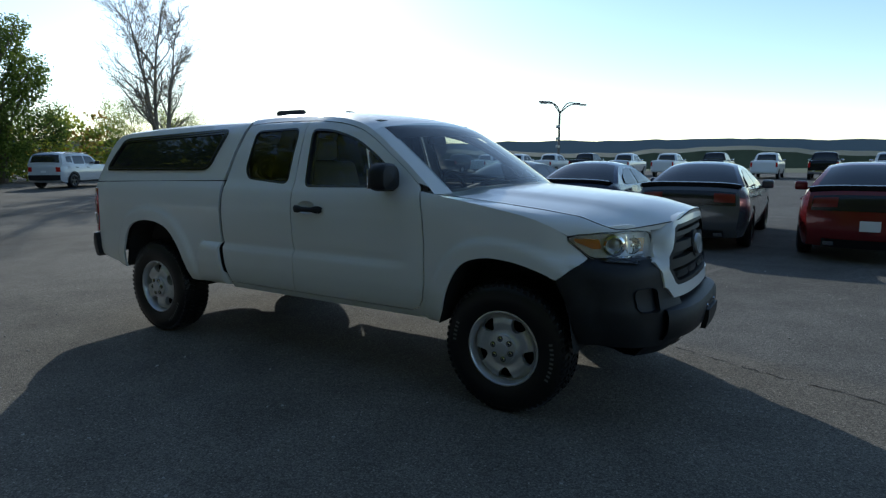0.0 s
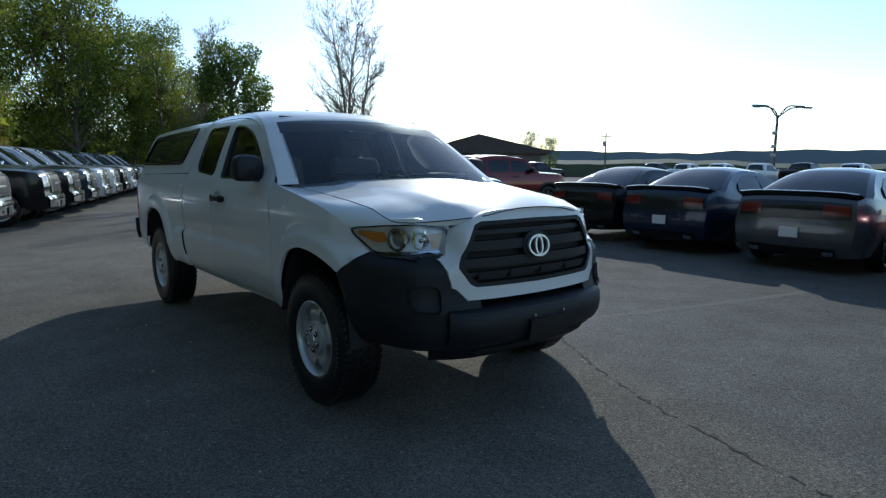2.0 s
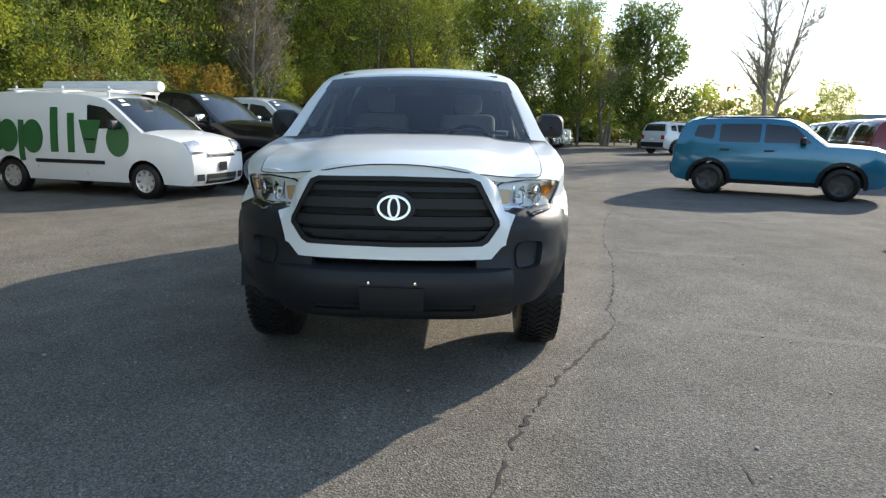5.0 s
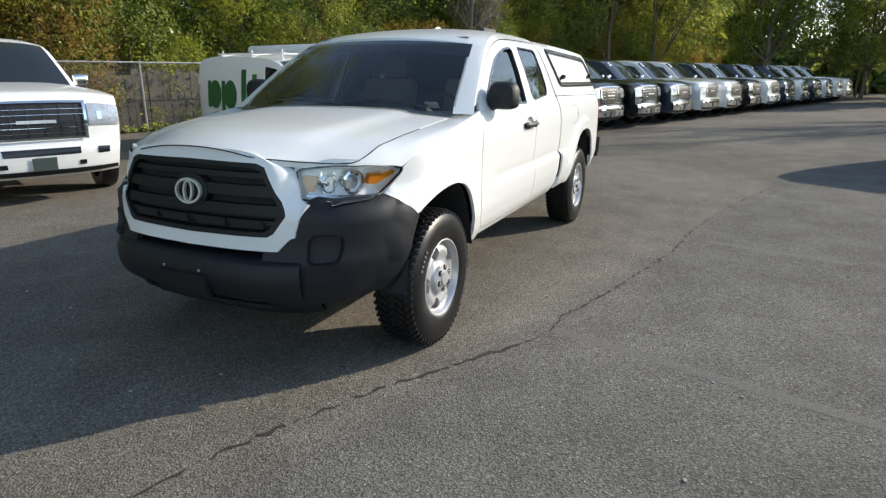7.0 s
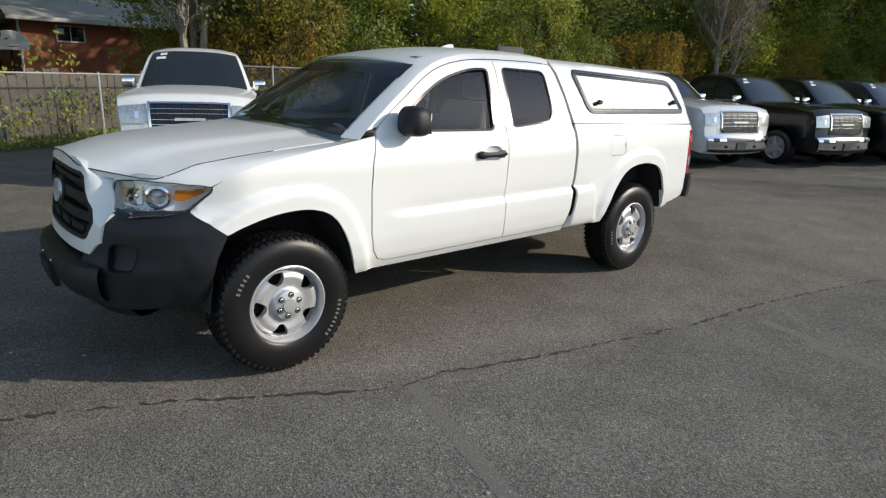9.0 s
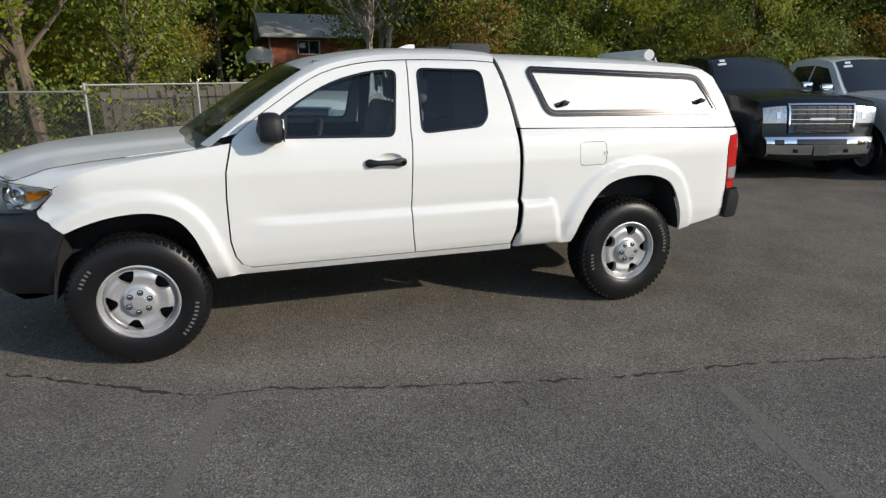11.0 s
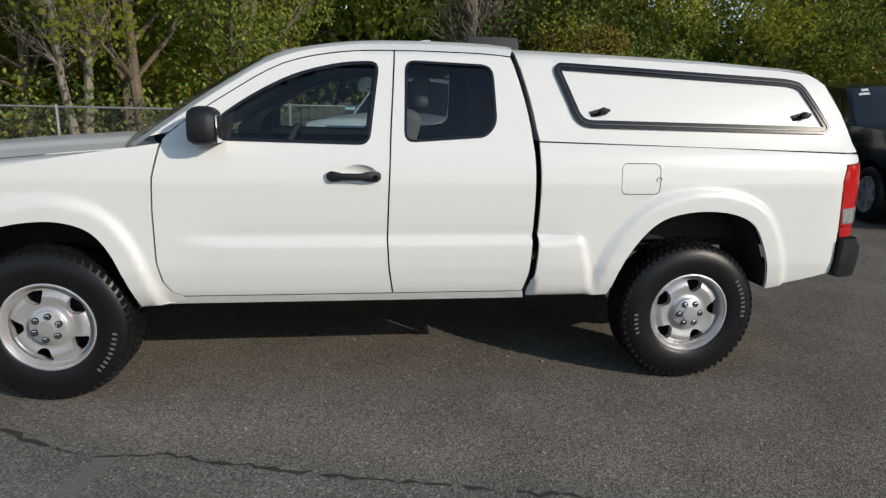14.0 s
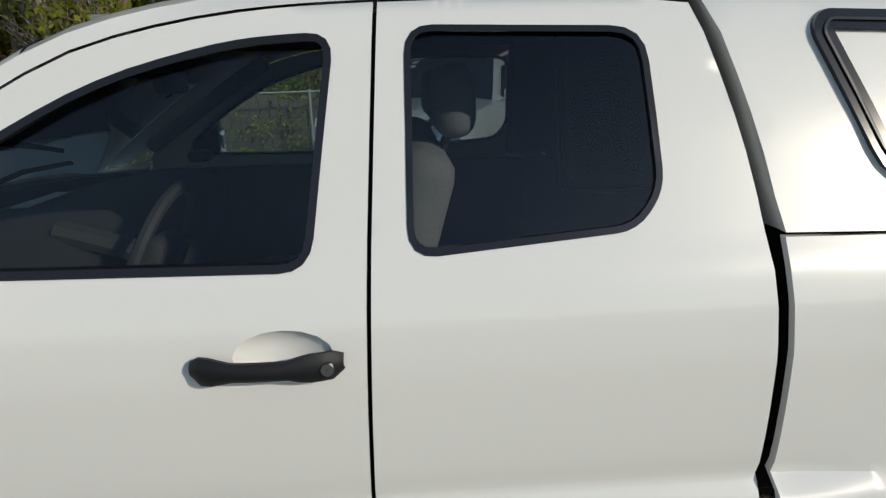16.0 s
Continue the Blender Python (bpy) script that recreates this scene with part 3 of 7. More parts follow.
def charger_front(root, body, paint, grille, bumper):
    part("grille", body.strip(body.at(-2.5, 0.45), body.at(-2.48, 0.68), -0.6, 0.6, 0.012, rows=4), BLACK_PLASTIC, root)
    for sg in (-1, 1):
        part("headlight", body.strip(body.at(-2.5, 0.62), body.at(-2.45, 0.72), sg * 0.62, sg * 0.95, 0.014, rows=3, cols=6), GLOSS_BLACK, root)


def charger_back(root, body, paint, bumper):
    i0, i1 = body.at(2.46, 1.0), body.at(2.52, 0.80)
    part("lamp_panel", body.strip(i0, i1, -0.93, 0.93, 0.012, rows=5), GLOSS_BLACK, root)
    for sg in (-1, 1):
        part("tail_light", body.strip(i0 + (i1 - i0) * 0.2, i0 + (i1 - i0) * 0.8, sg * 0.52, sg * 0.92, 0.02, rows=3, cols=6), DULL_RED, root)
        part("exhaust_tip", body.strip(body.at(2.5, 0.36), body.at(2.46, 0.29), sg * 0.55, sg * 0.72, 0.03, rows=2, cols=5), CHROME, root)
    part("diffuser", body.strip(body.at(2.52, 0.40), body.at(2.42, 0.26), -0.75, 0.75, 0.012, rows=3), BLACK_PLASTIC, root)
    p0, p1 = body.at(2.53, 0.66), body.at(2.53, 0.53)
    part("number_plate", body.strip(p0, p1, -0.16, 0.16, 0.03, rows=2), PLATE, root)
    bm = bmesh.new()
    rows = []
    for s in np.linspace(-0.98, 0.98, 13):
        y, up = s * 0.83, 0.035 * (1 - abs(s) ** 4)
        rows.append([(2.18, y, 1.105), (2.34, y, 1.125 + up), (2.46, y * 1.0, 1.16 + up), (2.50, y, 1.15 + up), (2.46, y, 1.10), (2.36, y, 1.06)])
    add_grid(bm, rows, True)
    part("spoiler", bm, GLOSS_BLACK, root)


CHARGER = dict(
    path=[(-2.42, 0.24), (-2.52, 0.34), (-2.53, 0.52), (-2.47, 0.72), (-2.30, 0.82), (-1.9, 0.90), (-1.2, 0.97), (-0.7, 1.0), (0.5, 1.02), (1.5, 1.04), (1.9, 1.08), (2.30, 1.10), (2.44, 1.07), (2.50, 0.95), (2.51, 0.80), (2.55, 0.62), (2.54, 0.42), (2.42, 0.26)],
    half=0.95, sect=[(0.2, 0.90), (0.4, 0.96), (0.6, 1.0), (0.8, 0.985), (0.95, 0.96), (1.1, 0.90)], nose=(-2.53, 0.7, 0.22), tail=(2.55, 0.55, 0.14),
    cab=[(-0.85, 0.97), (-0.45, 1.14), (0.05, 1.36), (0.35, 1.43), (0.8, 1.455), (1.15, 1.42), (1.55, 1.28), (1.95, 1.08), (2.02, 1.04)],
    cab_sect=[(0.95, 0.93), (1.15, 0.84), (1.35, 0.69), (1.46, 0.6)], sill=0.26, axles=(-1.58, 1.47), arch=0.40, wheel_r=0.355, rim_r=0.25, spokes=5, rim=GLOSS_BLACK,
    windows=[[(-0.50, 1.06), (0.08, 1.33), (0.48, 1.38), (0.48, 1.06)], [(0.53, 1.06), (0.53, 1.385), (0.98, 1.37), (1.36, 1.22), (1.44, 1.08)]],
    windshield=(-0.8, 0.99, 0.15, 1.39, 0.93), rear_glass=(1.2, 1.41, 1.92, 1.1, 0.88), seams=[(-0.72, 0.35, 0.98), (0.5, 0.35, 1.0), (1.35, 0.6, 1.02)], handles=[(0.3, 0.88), (1.18, 0.9)],
    mirror=(-0.42, 1.06), front=charger_front, back=charger_back)


def suv_front(root, body, paint, grille, bumper):
    n = body.path[0][0]
    part("grille", body.strip(body.at(n, 0.78), body.at(n + 0.05, 0.98), -0.5, 0.5, 0.012, rows=4), BLACK_PLASTIC, root)
    for sg in (-1, 1):
        part("headlight", body.strip(body.at(n, 0.76), body.at(n + 0.05, 0.98), sg * 0.62, sg * 0.93, 0.014, rows=4, cols=6), CHROME, root)
    part("front_bumper", body.strip(1, body.at(n, 0.62), -1, 1, 0.014, rows=5), BLACK_PLASTIC, root)


def suv_back(root, body, paint, bumper):
    n = body.path[-1][0]
    for sg in (-1, 1):
        part("tail_light", body.strip(body.at(n, 1.0), body.at(n, 0.78), sg * 0.72, sg * 0.98, 0.014, rows=4, cols=6), RED_LENS, root)
    part("rear_bumper", body.strip(body.at(n, 0.62), len(body.path) - 2, -1, 1, 0.016, rows=5), BLACK_PLASTIC, root)
    part("number_plate", body.strip(body.at(n, 0.84), body.at(n, 0.74), -0.16, 0.16, 0.02, rows=2), PLATE, root)


def suv_trim(root, body, cab):
    for sg in (-1, 1):
        for ax in RENEGADE["axles"]:
            r = RENEGADE["arch"]
            a = arch(ax, r, RENEGADE["wheel_r"], 0.26)
            b = arch(ax, r + 0.075, RENEGADE["wheel_r"], 0.26)
            part("arch_trim", body.band(a + b[::-1], sg, 0.014, 0.2), BLACK_PLASTIC, root)
        x0, x1 = RENEGADE["axles"]
        part("sill_trim", body.band([(x0 + 0.44, 0.27), (x1 - 0.44, 0.27), (x1 - 0.44, 0.36), (x0 + 0.44, 0.36)], sg, 0.014, 0.2), BLACK_PLASTIC, root)
        y = cab.width(0.5, 1.6) - 0.04
        tube("roof_rail", [(-0.35, sg * y, 1.66), (-0.2, sg * y, 1.71), (1.4, sg * y, 1.71), (1.6, sg * y, 1.65)], 0.018, BLACK_PLASTIC, root)


# crossover rims darkened here for the shadow on them; the window bead shares the grey
RIM_SHADE_GREY = material("rim_shade_grey", (0.06, 0.062, 0.066), 0.35, metal=0.5, vary=0.1, scale=12)
RENEGADE = dict(
    path=[(-1.98, 0.30), (-2.09, 0.40), (-2.11, 0.60), (-2.08, 0.85), (-2.02, 1.0), (-1.85, 1.07), (-1.3, 1.11), (-0.8, 1.12), (0.4, 1.13), (1.6, 1.14), (1.98, 1.15), (2.06, 1.05), (2.08, 0.80), (2.12, 0.60), (2.10, 0.42), (1.98, 0.32)],
    half=0.92, sect=[(0.25, 0.92), (0.45, 0.97), (0.7, 1.0), (0.95, 0.98), (1.1, 0.95), (1.2, 0.92)], nose=(-2.11, 0.5, 0.18), tail=(2.12, 0.45, 0.14),
    cab=[(-1.0, 1.08), (-0.72, 1.30), (-0.42, 1.55), (-0.2, 1.64), (0.3, 1.685), (1.2, 1.68), (1.75, 1.63), (1.88, 1.52), (2.02, 1.10)],
    cab_sect=[(1.05, 0.95), (1.3, 0.89), (1.55, 0.80), (1.7, 0.72)], sill=0.27, axles=(-1.29, 1.28), arch=0.40, wheel_r=0.345, rim_r=0.22, spokes=5,
    windows=[[(-0.68, 1.18), (-0.34, 1.52), (0.22, 1.57), (0.22, 1.17)], [(0.30, 1.17), (0.30, 1.57), (1.12, 1.56), (1.12, 1.17)], [(1.24, 1.22), (1.22, 1.55), (1.6, 1.52), (1.66, 1.28)]],
    windshield=(-0.95, 1.12, -0.32, 1.6, 0.92), rear_glass=(1.84, 1.58, 1.98, 1.22, 0.86), seams=[(-0.78, 0.4, 1.1), (0.26, 0.4, 1.12), (1.14, 0.55, 1.12)], handles=[(0.1, 1.0), (0.98, 1.0)],
    mirror=(-0.52, 1.22), front=suv_front, back=suv_back, rim=RIM_SHADE_GREY, handle_mat=BLACK_PLASTIC, mirror_mat=BLACK_PLASTIC)


def van_front(root, body, paint, grille, bumper):
    part("grille", body.strip(body.at(-2.365, 0.78), body.at(-2.35, 0.86), -0.52, 0.52, 0.012, rows=3), GLOSS_BLACK, root)
    part("grille_trim", body.strip(body.at(-2.365, 0.76), body.at(-2.365, 0.785), -0.54, 0.54, 0.02, rows=2), CHROME, root)
    low = part("air_intake", body.strip(body.at(-2.31, 0.30), body.at(-2.37, 0.47), -0.60, 0.60, 0.012, rows=3), BLACK_PLASTIC, root)
    part("intake_bar", body.strip(body.at(-2.35, 0.36), body.at(-2.36, 0.385), -0.58, 0.58, 0.022, rows=2), GRILLE_DARK, low)
    for sg in (-1, 1):
        lamp = part("headlight", body.strip(body.at(-2.36, 0.82), body.at(-2.20, 1.02), sg * 0.60, sg * 0.99, 0.014, rows=5, cols=6), HEADLAMP, root)
        part("lamp_bezel", body.strip(body.at(-2.36, 0.82), body.at(-2.35, 0.86), sg * 0.60, sg * 0.97, 0.018, rows=2, cols=6), GLOSS_BLACK, lamp)
        part("fog_lamp", body.strip(body.at(-2.35, 0.36), body.at(-2.37, 0.47), sg * 0.68, sg * 0.92, 0.014, rows=3, cols=5), BLACK_PLASTIC, root)
    part("number_plate", body.strip(body.at(-2.38, 0.52), body.at(-2.37, 0.66), -0.15, 0.15, 0.03, rows=2), GLOSS_BLACK, root)


def van_back(root, body, paint, bumper):
    for sg in (-1, 1):
        part("tail_light", body.strip(body.at(2.30, 1.2), body.at(2.34, 0.8), sg * 0.88, sg * 1.0, 0.012, rows=4, cols=4), RED_LENS, root)


GREEN_VINYL = material("green_vinyl", (0.02, 0.12, 0.035), 0.35)


def van_trim(root, body, cab):
    # green emblem shapes along the flank: plain rings, bars and a wedge
    for sg in (-1, 1):
        def flank(x, z):
            return Vector((x, sg * (max(body.width(x, z) if z < 1.5 else 0.0, cab.width(x, z) if z > 1.1 else 0.0) + 0.008), z))

        def oval_at(cx, cz, r, k=1.25):
            return [(cx + r * math.cos(a), cz + k * r * math.sin(a)) for a in np.linspace(0, 2 * math.pi, 26, endpoint=False)]
        def bar(x0, x1, z0, z1):
            return [(x0, z0), (x1, z0), (x1, z1), (x0, z1)]
        rings = [(1.62, 1.08), (1.02, 1.08), (-0.92, 1.06)]
        for cx, cz in rings:
            part("emblem_shape", sheet(dense(oval_at(cx, cz, 0.25), 0.05), flank, 0.1), GREEN_VINYL, root, smooth=False)
        shapes = [bar(1.78, 1.92, 0.80, 1.38), bar(1.22, 1.36, 0.62, 1.38), bar(0.42, 0.60, 0.80, 1.62), bar(0.04, 0.20, 0.80, 1.52), [(-0.06, 1.40), (-0.56, 1.40), (-0.40, 0.80), (-0.22, 0.80)]]
        for o in shapes:
            part("emblem_shape", sheet(dense(o, 0.06), flank, 0.1), GREEN_VINYL, root, smooth=False)
        part("rub_strip", body.band([(-0.62, 0.60), (0.98, 0.60), (0.98, 0.67), (-0.62, 0.67)], sg, 0.016, 0.3), BLACK_PLASTIC, root)
    y = 0.62
    rack = bmesh.new()
    for xr in (-0.55, 0.5, 1.6):
        add_tube(rack, [(xr, -y - 0.05, 1.93), (xr, y + 0.05, 1.93)], 0.022, 8)
        for sg in (-1, 1):
            add_tube(rack, [(xr, sg * y, 1.80), (xr, sg * y, 2.02)], 0.018, 8)
    for sg in (-1, 1):
        add_tube(rack, [(-0.62, sg * y, 1.95), (1.8, sg * y, 1.95)], 0.018, 8)
    part("roof_rack", rack, PLATE, root, "white painted steel roof rack")
    bm = bmesh.new()
    add_lathe(bm, [(0.001, -0.9), (0.10, -0.9), (0.105, -0.88), (0.105, 1.9), (0.10, 1.92), (0.001, 1.92)], 20, "y")
    bmesh.ops.rotate(bm, verts=bm.verts, matrix=Matrix.Rotation(radians(-90), 3, "Z"))
    bmesh.ops.translate(bm, verts=bm.verts, vec=(0.0, -0.35, 2.06))
    part("pipe_carrier", bm, PLATE, root, "white tube carrier on the rack")


VAN = dict(
    path=[(-2.28, 0.26), (-2.36, 0.36), (-2.38, 0.58), (-2.365, 0.80), (-2.28, 0.98), (-2.02, 1.09), (-1.50, 1.18), (-1.0, 1.20), (0.3, 1.22), (0.9, 1.50), (1.8, 1.50), (2.28, 1.40), (2.34, 1.1), (2.37, 0.6), (2.36, 0.42), (2.26, 0.30)],
    half=0.915, sect=[(0.2, 0.93), (0.45, 0.98), (0.75, 1.0), (1.05, 0.985), (1.3, 0.96), (1.5, 0.93)], nose=(-2.38, 0.6, 0.17), tail=(2.37, 0.3, 0.06),
    cab=[(-1.52, 1.12), (-1.16, 1.40), (-0.80, 1.66), (-0.50, 1.79), (0.1, 1.86), (1.2, 1.88), (2.12, 1.86), (2.27, 1.80), (2.33, 1.3)],
    cab_sect=[(1.1, 0.97), (1.4, 0.95), (1.65, 0.91), (1.8, 0.86), (1.9, 0.79)], sill=0.28, axles=(-1.45, 1.60), arch=0.38, wheel_r=0.325, rim_r=0.20, spokes=8,
    windows=[[(-1.12, 1.26), (-0.64, 1.62), (-0.25, 1.68), (-0.25, 1.24)]],
    windshield=(-1.47, 1.16, -0.62, 1.75, 0.93), rear_glass=(2.28, 1.74, 2.32, 1.38, 0.8), seams=[(-1.15, 0.4, 1.2), (-0.18, 0.4, 1.2), (0.95, 0.5, 1.3)], handles=[(-0.32, 1.05)],
    sticker=1, mirror=(-0.98, 1.32), front=van_front, back=van_back, handle_mat=BLACK_PLASTIC, mirror_mat=BLACK_PLASTIC)


def paint_of(name, color, metal=0.35):
    return material(name, color, 0.2, metal=metal, coat=0.8, vary=0.03, scale=2, spec=0.35)


BLACK_PAINT = material("black_car_paint", (0.004, 0.005, 0.007), 0.22, coat=0.3, vary=0.03, scale=2, spec=0.25)
SILVER_PAINT = paint_of("silver_car_paint", (0.66, 0.67, 0.68), 0.15)
GREY_PAINT = paint_of("grey_car_paint", (0.11, 0.115, 0.125), 0.4)
BLUE_PAINT = paint_of("dark_blue_car_paint", (0.014, 0.024, 0.055), 0.3)
TEAL_PAINT = paint_of("teal_car_paint", (0.012, 0.15, 0.25), 0.2)
RED_PAINT = paint_of("red_car_paint", (0.16, 0.012, 0.014), 0.2)


def put(root, x, y, turn, z=0.0):
    """Sets a vehicle down with its nose towards the heading turn (degrees, from +x)."""
    root.matrix_basis = pose(x, y, z, 0, 0, turn + 180)
    return root


ram_black = vehicle("pickup_truck", "black crew-cab pickup with chrome grille and bumper", "pickup truck", RAM, BLACK_PAINT, "pickups in the row", GLOSS_BLACK)
ram_white = vehicle("pickup_truck", "white crew-cab pickup with chrome grille and white bumper", "pickup truck", RAM, WHITE, "pickups in the row", GLOSS_BLACK, WHITE)
ram_silver = vehicle("pickup_truck", "silver crew-cab pickup with chrome bumper", "pickup truck", RAM, SILVER_PAINT, "pickups in the row", GLOSS_BLACK)
van = vehicle("delivery_van", "white panel van with green emblem shapes and roof rack", "van", VAN, WHITE, trim=van_trim)


def nose_at(root, x, y, turn, half_len=2.8, copy=True, size=0.9):
    """Parks a vehicle with the middle of its nose at (x, y), facing the heading turn."""
    a = radians(turn)
    m = pose(x - half_len * size * math.cos(a), y - half_len * size * math.sin(a), 0, 0, 0, turn + 180) @ Matrix.Scale(size, 4)
    if copy:
        return copy_thing(root, m @ Matrix.Scale(1 / root.scale[0], 4))
    root.matrix_basis = m
    return root


ram_blue = vehicle("pickup_truck", "dark blue crew-cab pickup with chrome grille and bumper", "pickup truck", RAM, BLUE_PAINT, "pickups in the row", GLOSS_BLACK)
nose_at(ram_white, 1.42, 4.75, -112, copy=False, size=0.93)
nose_at(van, 7.1, 3.95, -104, 2.38, False, 0.94)
nose_at(ram_black, 9.05, 2.62, -106, copy=False, size=0.95)
nose_at(ram_silver, 11.0, 1.75, -107, copy=False, size=0.93)
nose_at(ram_blue, 17.6, -0.82, -106, copy=False, size=0.92)
for k, ob in enumerate((ram_black, ram_black, None, ram_silver, ram_silver, ram_black, ram_white, ram_blue, ram_silver, ram_blue, ram_silver, ram_white, ram_silver)):
    if ob:
        nose_at(ob, 13.4 + 2.1 * k, 0.62 - 0.72 * k, -107 + (k % 3) * 0.7, size=0.92)

chargers = []
for k, (pt, lab) in enumerate(((GREY_PAINT, "grey"), (BLUE_PAINT, "dark blue"), (BLACK_PAINT, "black"), (RED_PAINT, "dark red"))):
    chargers.append(vehicle("sedan", lab + " four-door sedan with rear spoiler, parked tail out", "sedan", CHARGER, pt, "sedans in the row"))
for ob, x, y in zip(chargers, (0.30, 2.38, 4.25, -2.05), (-8.45, -8.75, -9.05, -8.25)):
    put(ob, x, y, -90).scale = (0.9, 0.9, 0.9)
renegade = vehicle("small_suv", "teal compact boxy crossover with black wheel trims", "crossover", RENEGADE, TEAL_PAINT, trim=suv_trim)
put(renegade, 9.6, -7.1, -119).scale = (0.94, 0.94, 0.94)
suv_red = vehicle("small_suv", "red boxy crossover parked in a far row", "crossover", RENEGADE, RED_PAINT, "crossovers in the far row", trim=suv_trim)
put(suv_red, 12.9, -13.2, -104)
suv_dark = vehicle("small_suv", "dark grey boxy crossover parked in a far row", "crossover", RENEGADE, GREY_PAINT, "crossovers in the far row", trim=suv_trim)
put(suv_dark, 15.6, -14.2, -104)
for k in range(3):
    copy_thing(suv_dark, pose(18.3 + 2.6 * k, -15.2 - 1.2 * k, 0, 0, 0, 76))
suv_silver = vehicle("small_suv", "silver boxy crossover parked alone far off", "crossover", RENEGADE, SILVER_PAINT, trim=suv_trim)
put(suv_silver, 31.0, -12.6, -60)


# ---- the white pickup ----
PLAN = smoothed([(-0.985, 0.0), (-0.978, 0.25), (-0.955, 0.42), (-0.915, 0.54), (-0.845, 0.66), (-0.765, 0.755), (-0.61, 0.845), (-0.45, 0.895), (-0.25, 0.925), (0.0, 0.938), (0.3, 0.945), (1.5, 0.95), (3.0, 0.95), (3.75, 0.945), (4.02, 0.93), (4.18, 0.87), (4.26, 0.72), (4.29, 0.35), (4.30, 0.0)], 0.03)
_pl = np.array(PLAN)
_len = np.r_[0, np.cumsum(np.hypot(*np.diff(_pl, axis=0).T))]
_front_n = int(np.argmax(_pl[:, 0] > 0.0))


def ux(x):
    """Way round the body from the middle of the nose to the place x on the flank."""
    return float(np.interp(x if x < 4.0 else 4.0 + 0.66 * (x - 4.0), _pl[:-12, 0], _len[:-12]))


def uy(y):
    """The same for a place y on the nose."""
    return float(np.interp(y, _pl[:_front_n, 1], _len[:_front_n]))


def step01(a, b, v):
    t = min(1.0, max(0.0, (v - a) / (b - a)))
    return t * t * (3 - 2 * t)


F_ARCH = smoothed([(-0.44, 0.42), (-0.41, 0.60), (-0.385, 0.72), (-0.335, 0.805), (-0.20, 0.862), (-0.05, 0.895), (0.10, 0.898), (0.225, 0.855), (0.305, 0.755), (0.365, 0.60), (0.405, 0.47)], 0.025)
R_ARCH = smoothed([(2.74, 0.50), (2.81, 0.70), (2.95, 0.875), (3.12, 0.94), (3.34, 0.94), (3.50, 0.875), (3.59, 0.71), (3.64, 0.52)], 0.025)
_arches = [np.array(dense(c, 0.008)) for c in (F_ARCH + F_ARCH[-2:0:-1], R_ARCH + R_ARCH[-2:0:-1])]
SIDE_IN = ([0.38, 0.47, 0.50, 0.56, 0.66, 0.76, 0.795, 0.810, 0.822, 0.850, 0.90, 0.97, 1.08, 1.17, 1.23, 1.27, 1.30, 1.48, 1.64, 1.70, 1.735, 1.76],
           [0.12, 0.085, 0.062, 0.035, 0.012, 0.004, 0.006, 0.024, 0.031, 0.021, 0.016, 0.013, 0.011, 0.022, 0.040, 0.062, 0.078, 0.145, 0.215, 0.255, 0.305, 0.36])
SIDE_PLAIN = ([0.38, 0.47, 0.50, 0.56, 0.66, 0.80, 0.90, 0.97], [0.12, 0.085, 0.062, 0.035, 0.014, 0.012, 0.013, 0.012])
NOSE_IN = ([0.38, 0.44, 0.50, 0.66, 0.70, 0.74, 0.90, 1.05, 1.14, 1.19, 1.22, 1.24], [0.12, 0.07, 0.05, 0.045, 0.06, 0.072, 0.08, 0.10, 0.124, 0.142, 0.162, 0.19])
REAR_IN = ([0.4, 0.5, 0.55, 0.74, 0.78, 1.24, 1.3], [0.06, 0.02, 0.0, 0.0, 0.10, 0.11, 0.13])


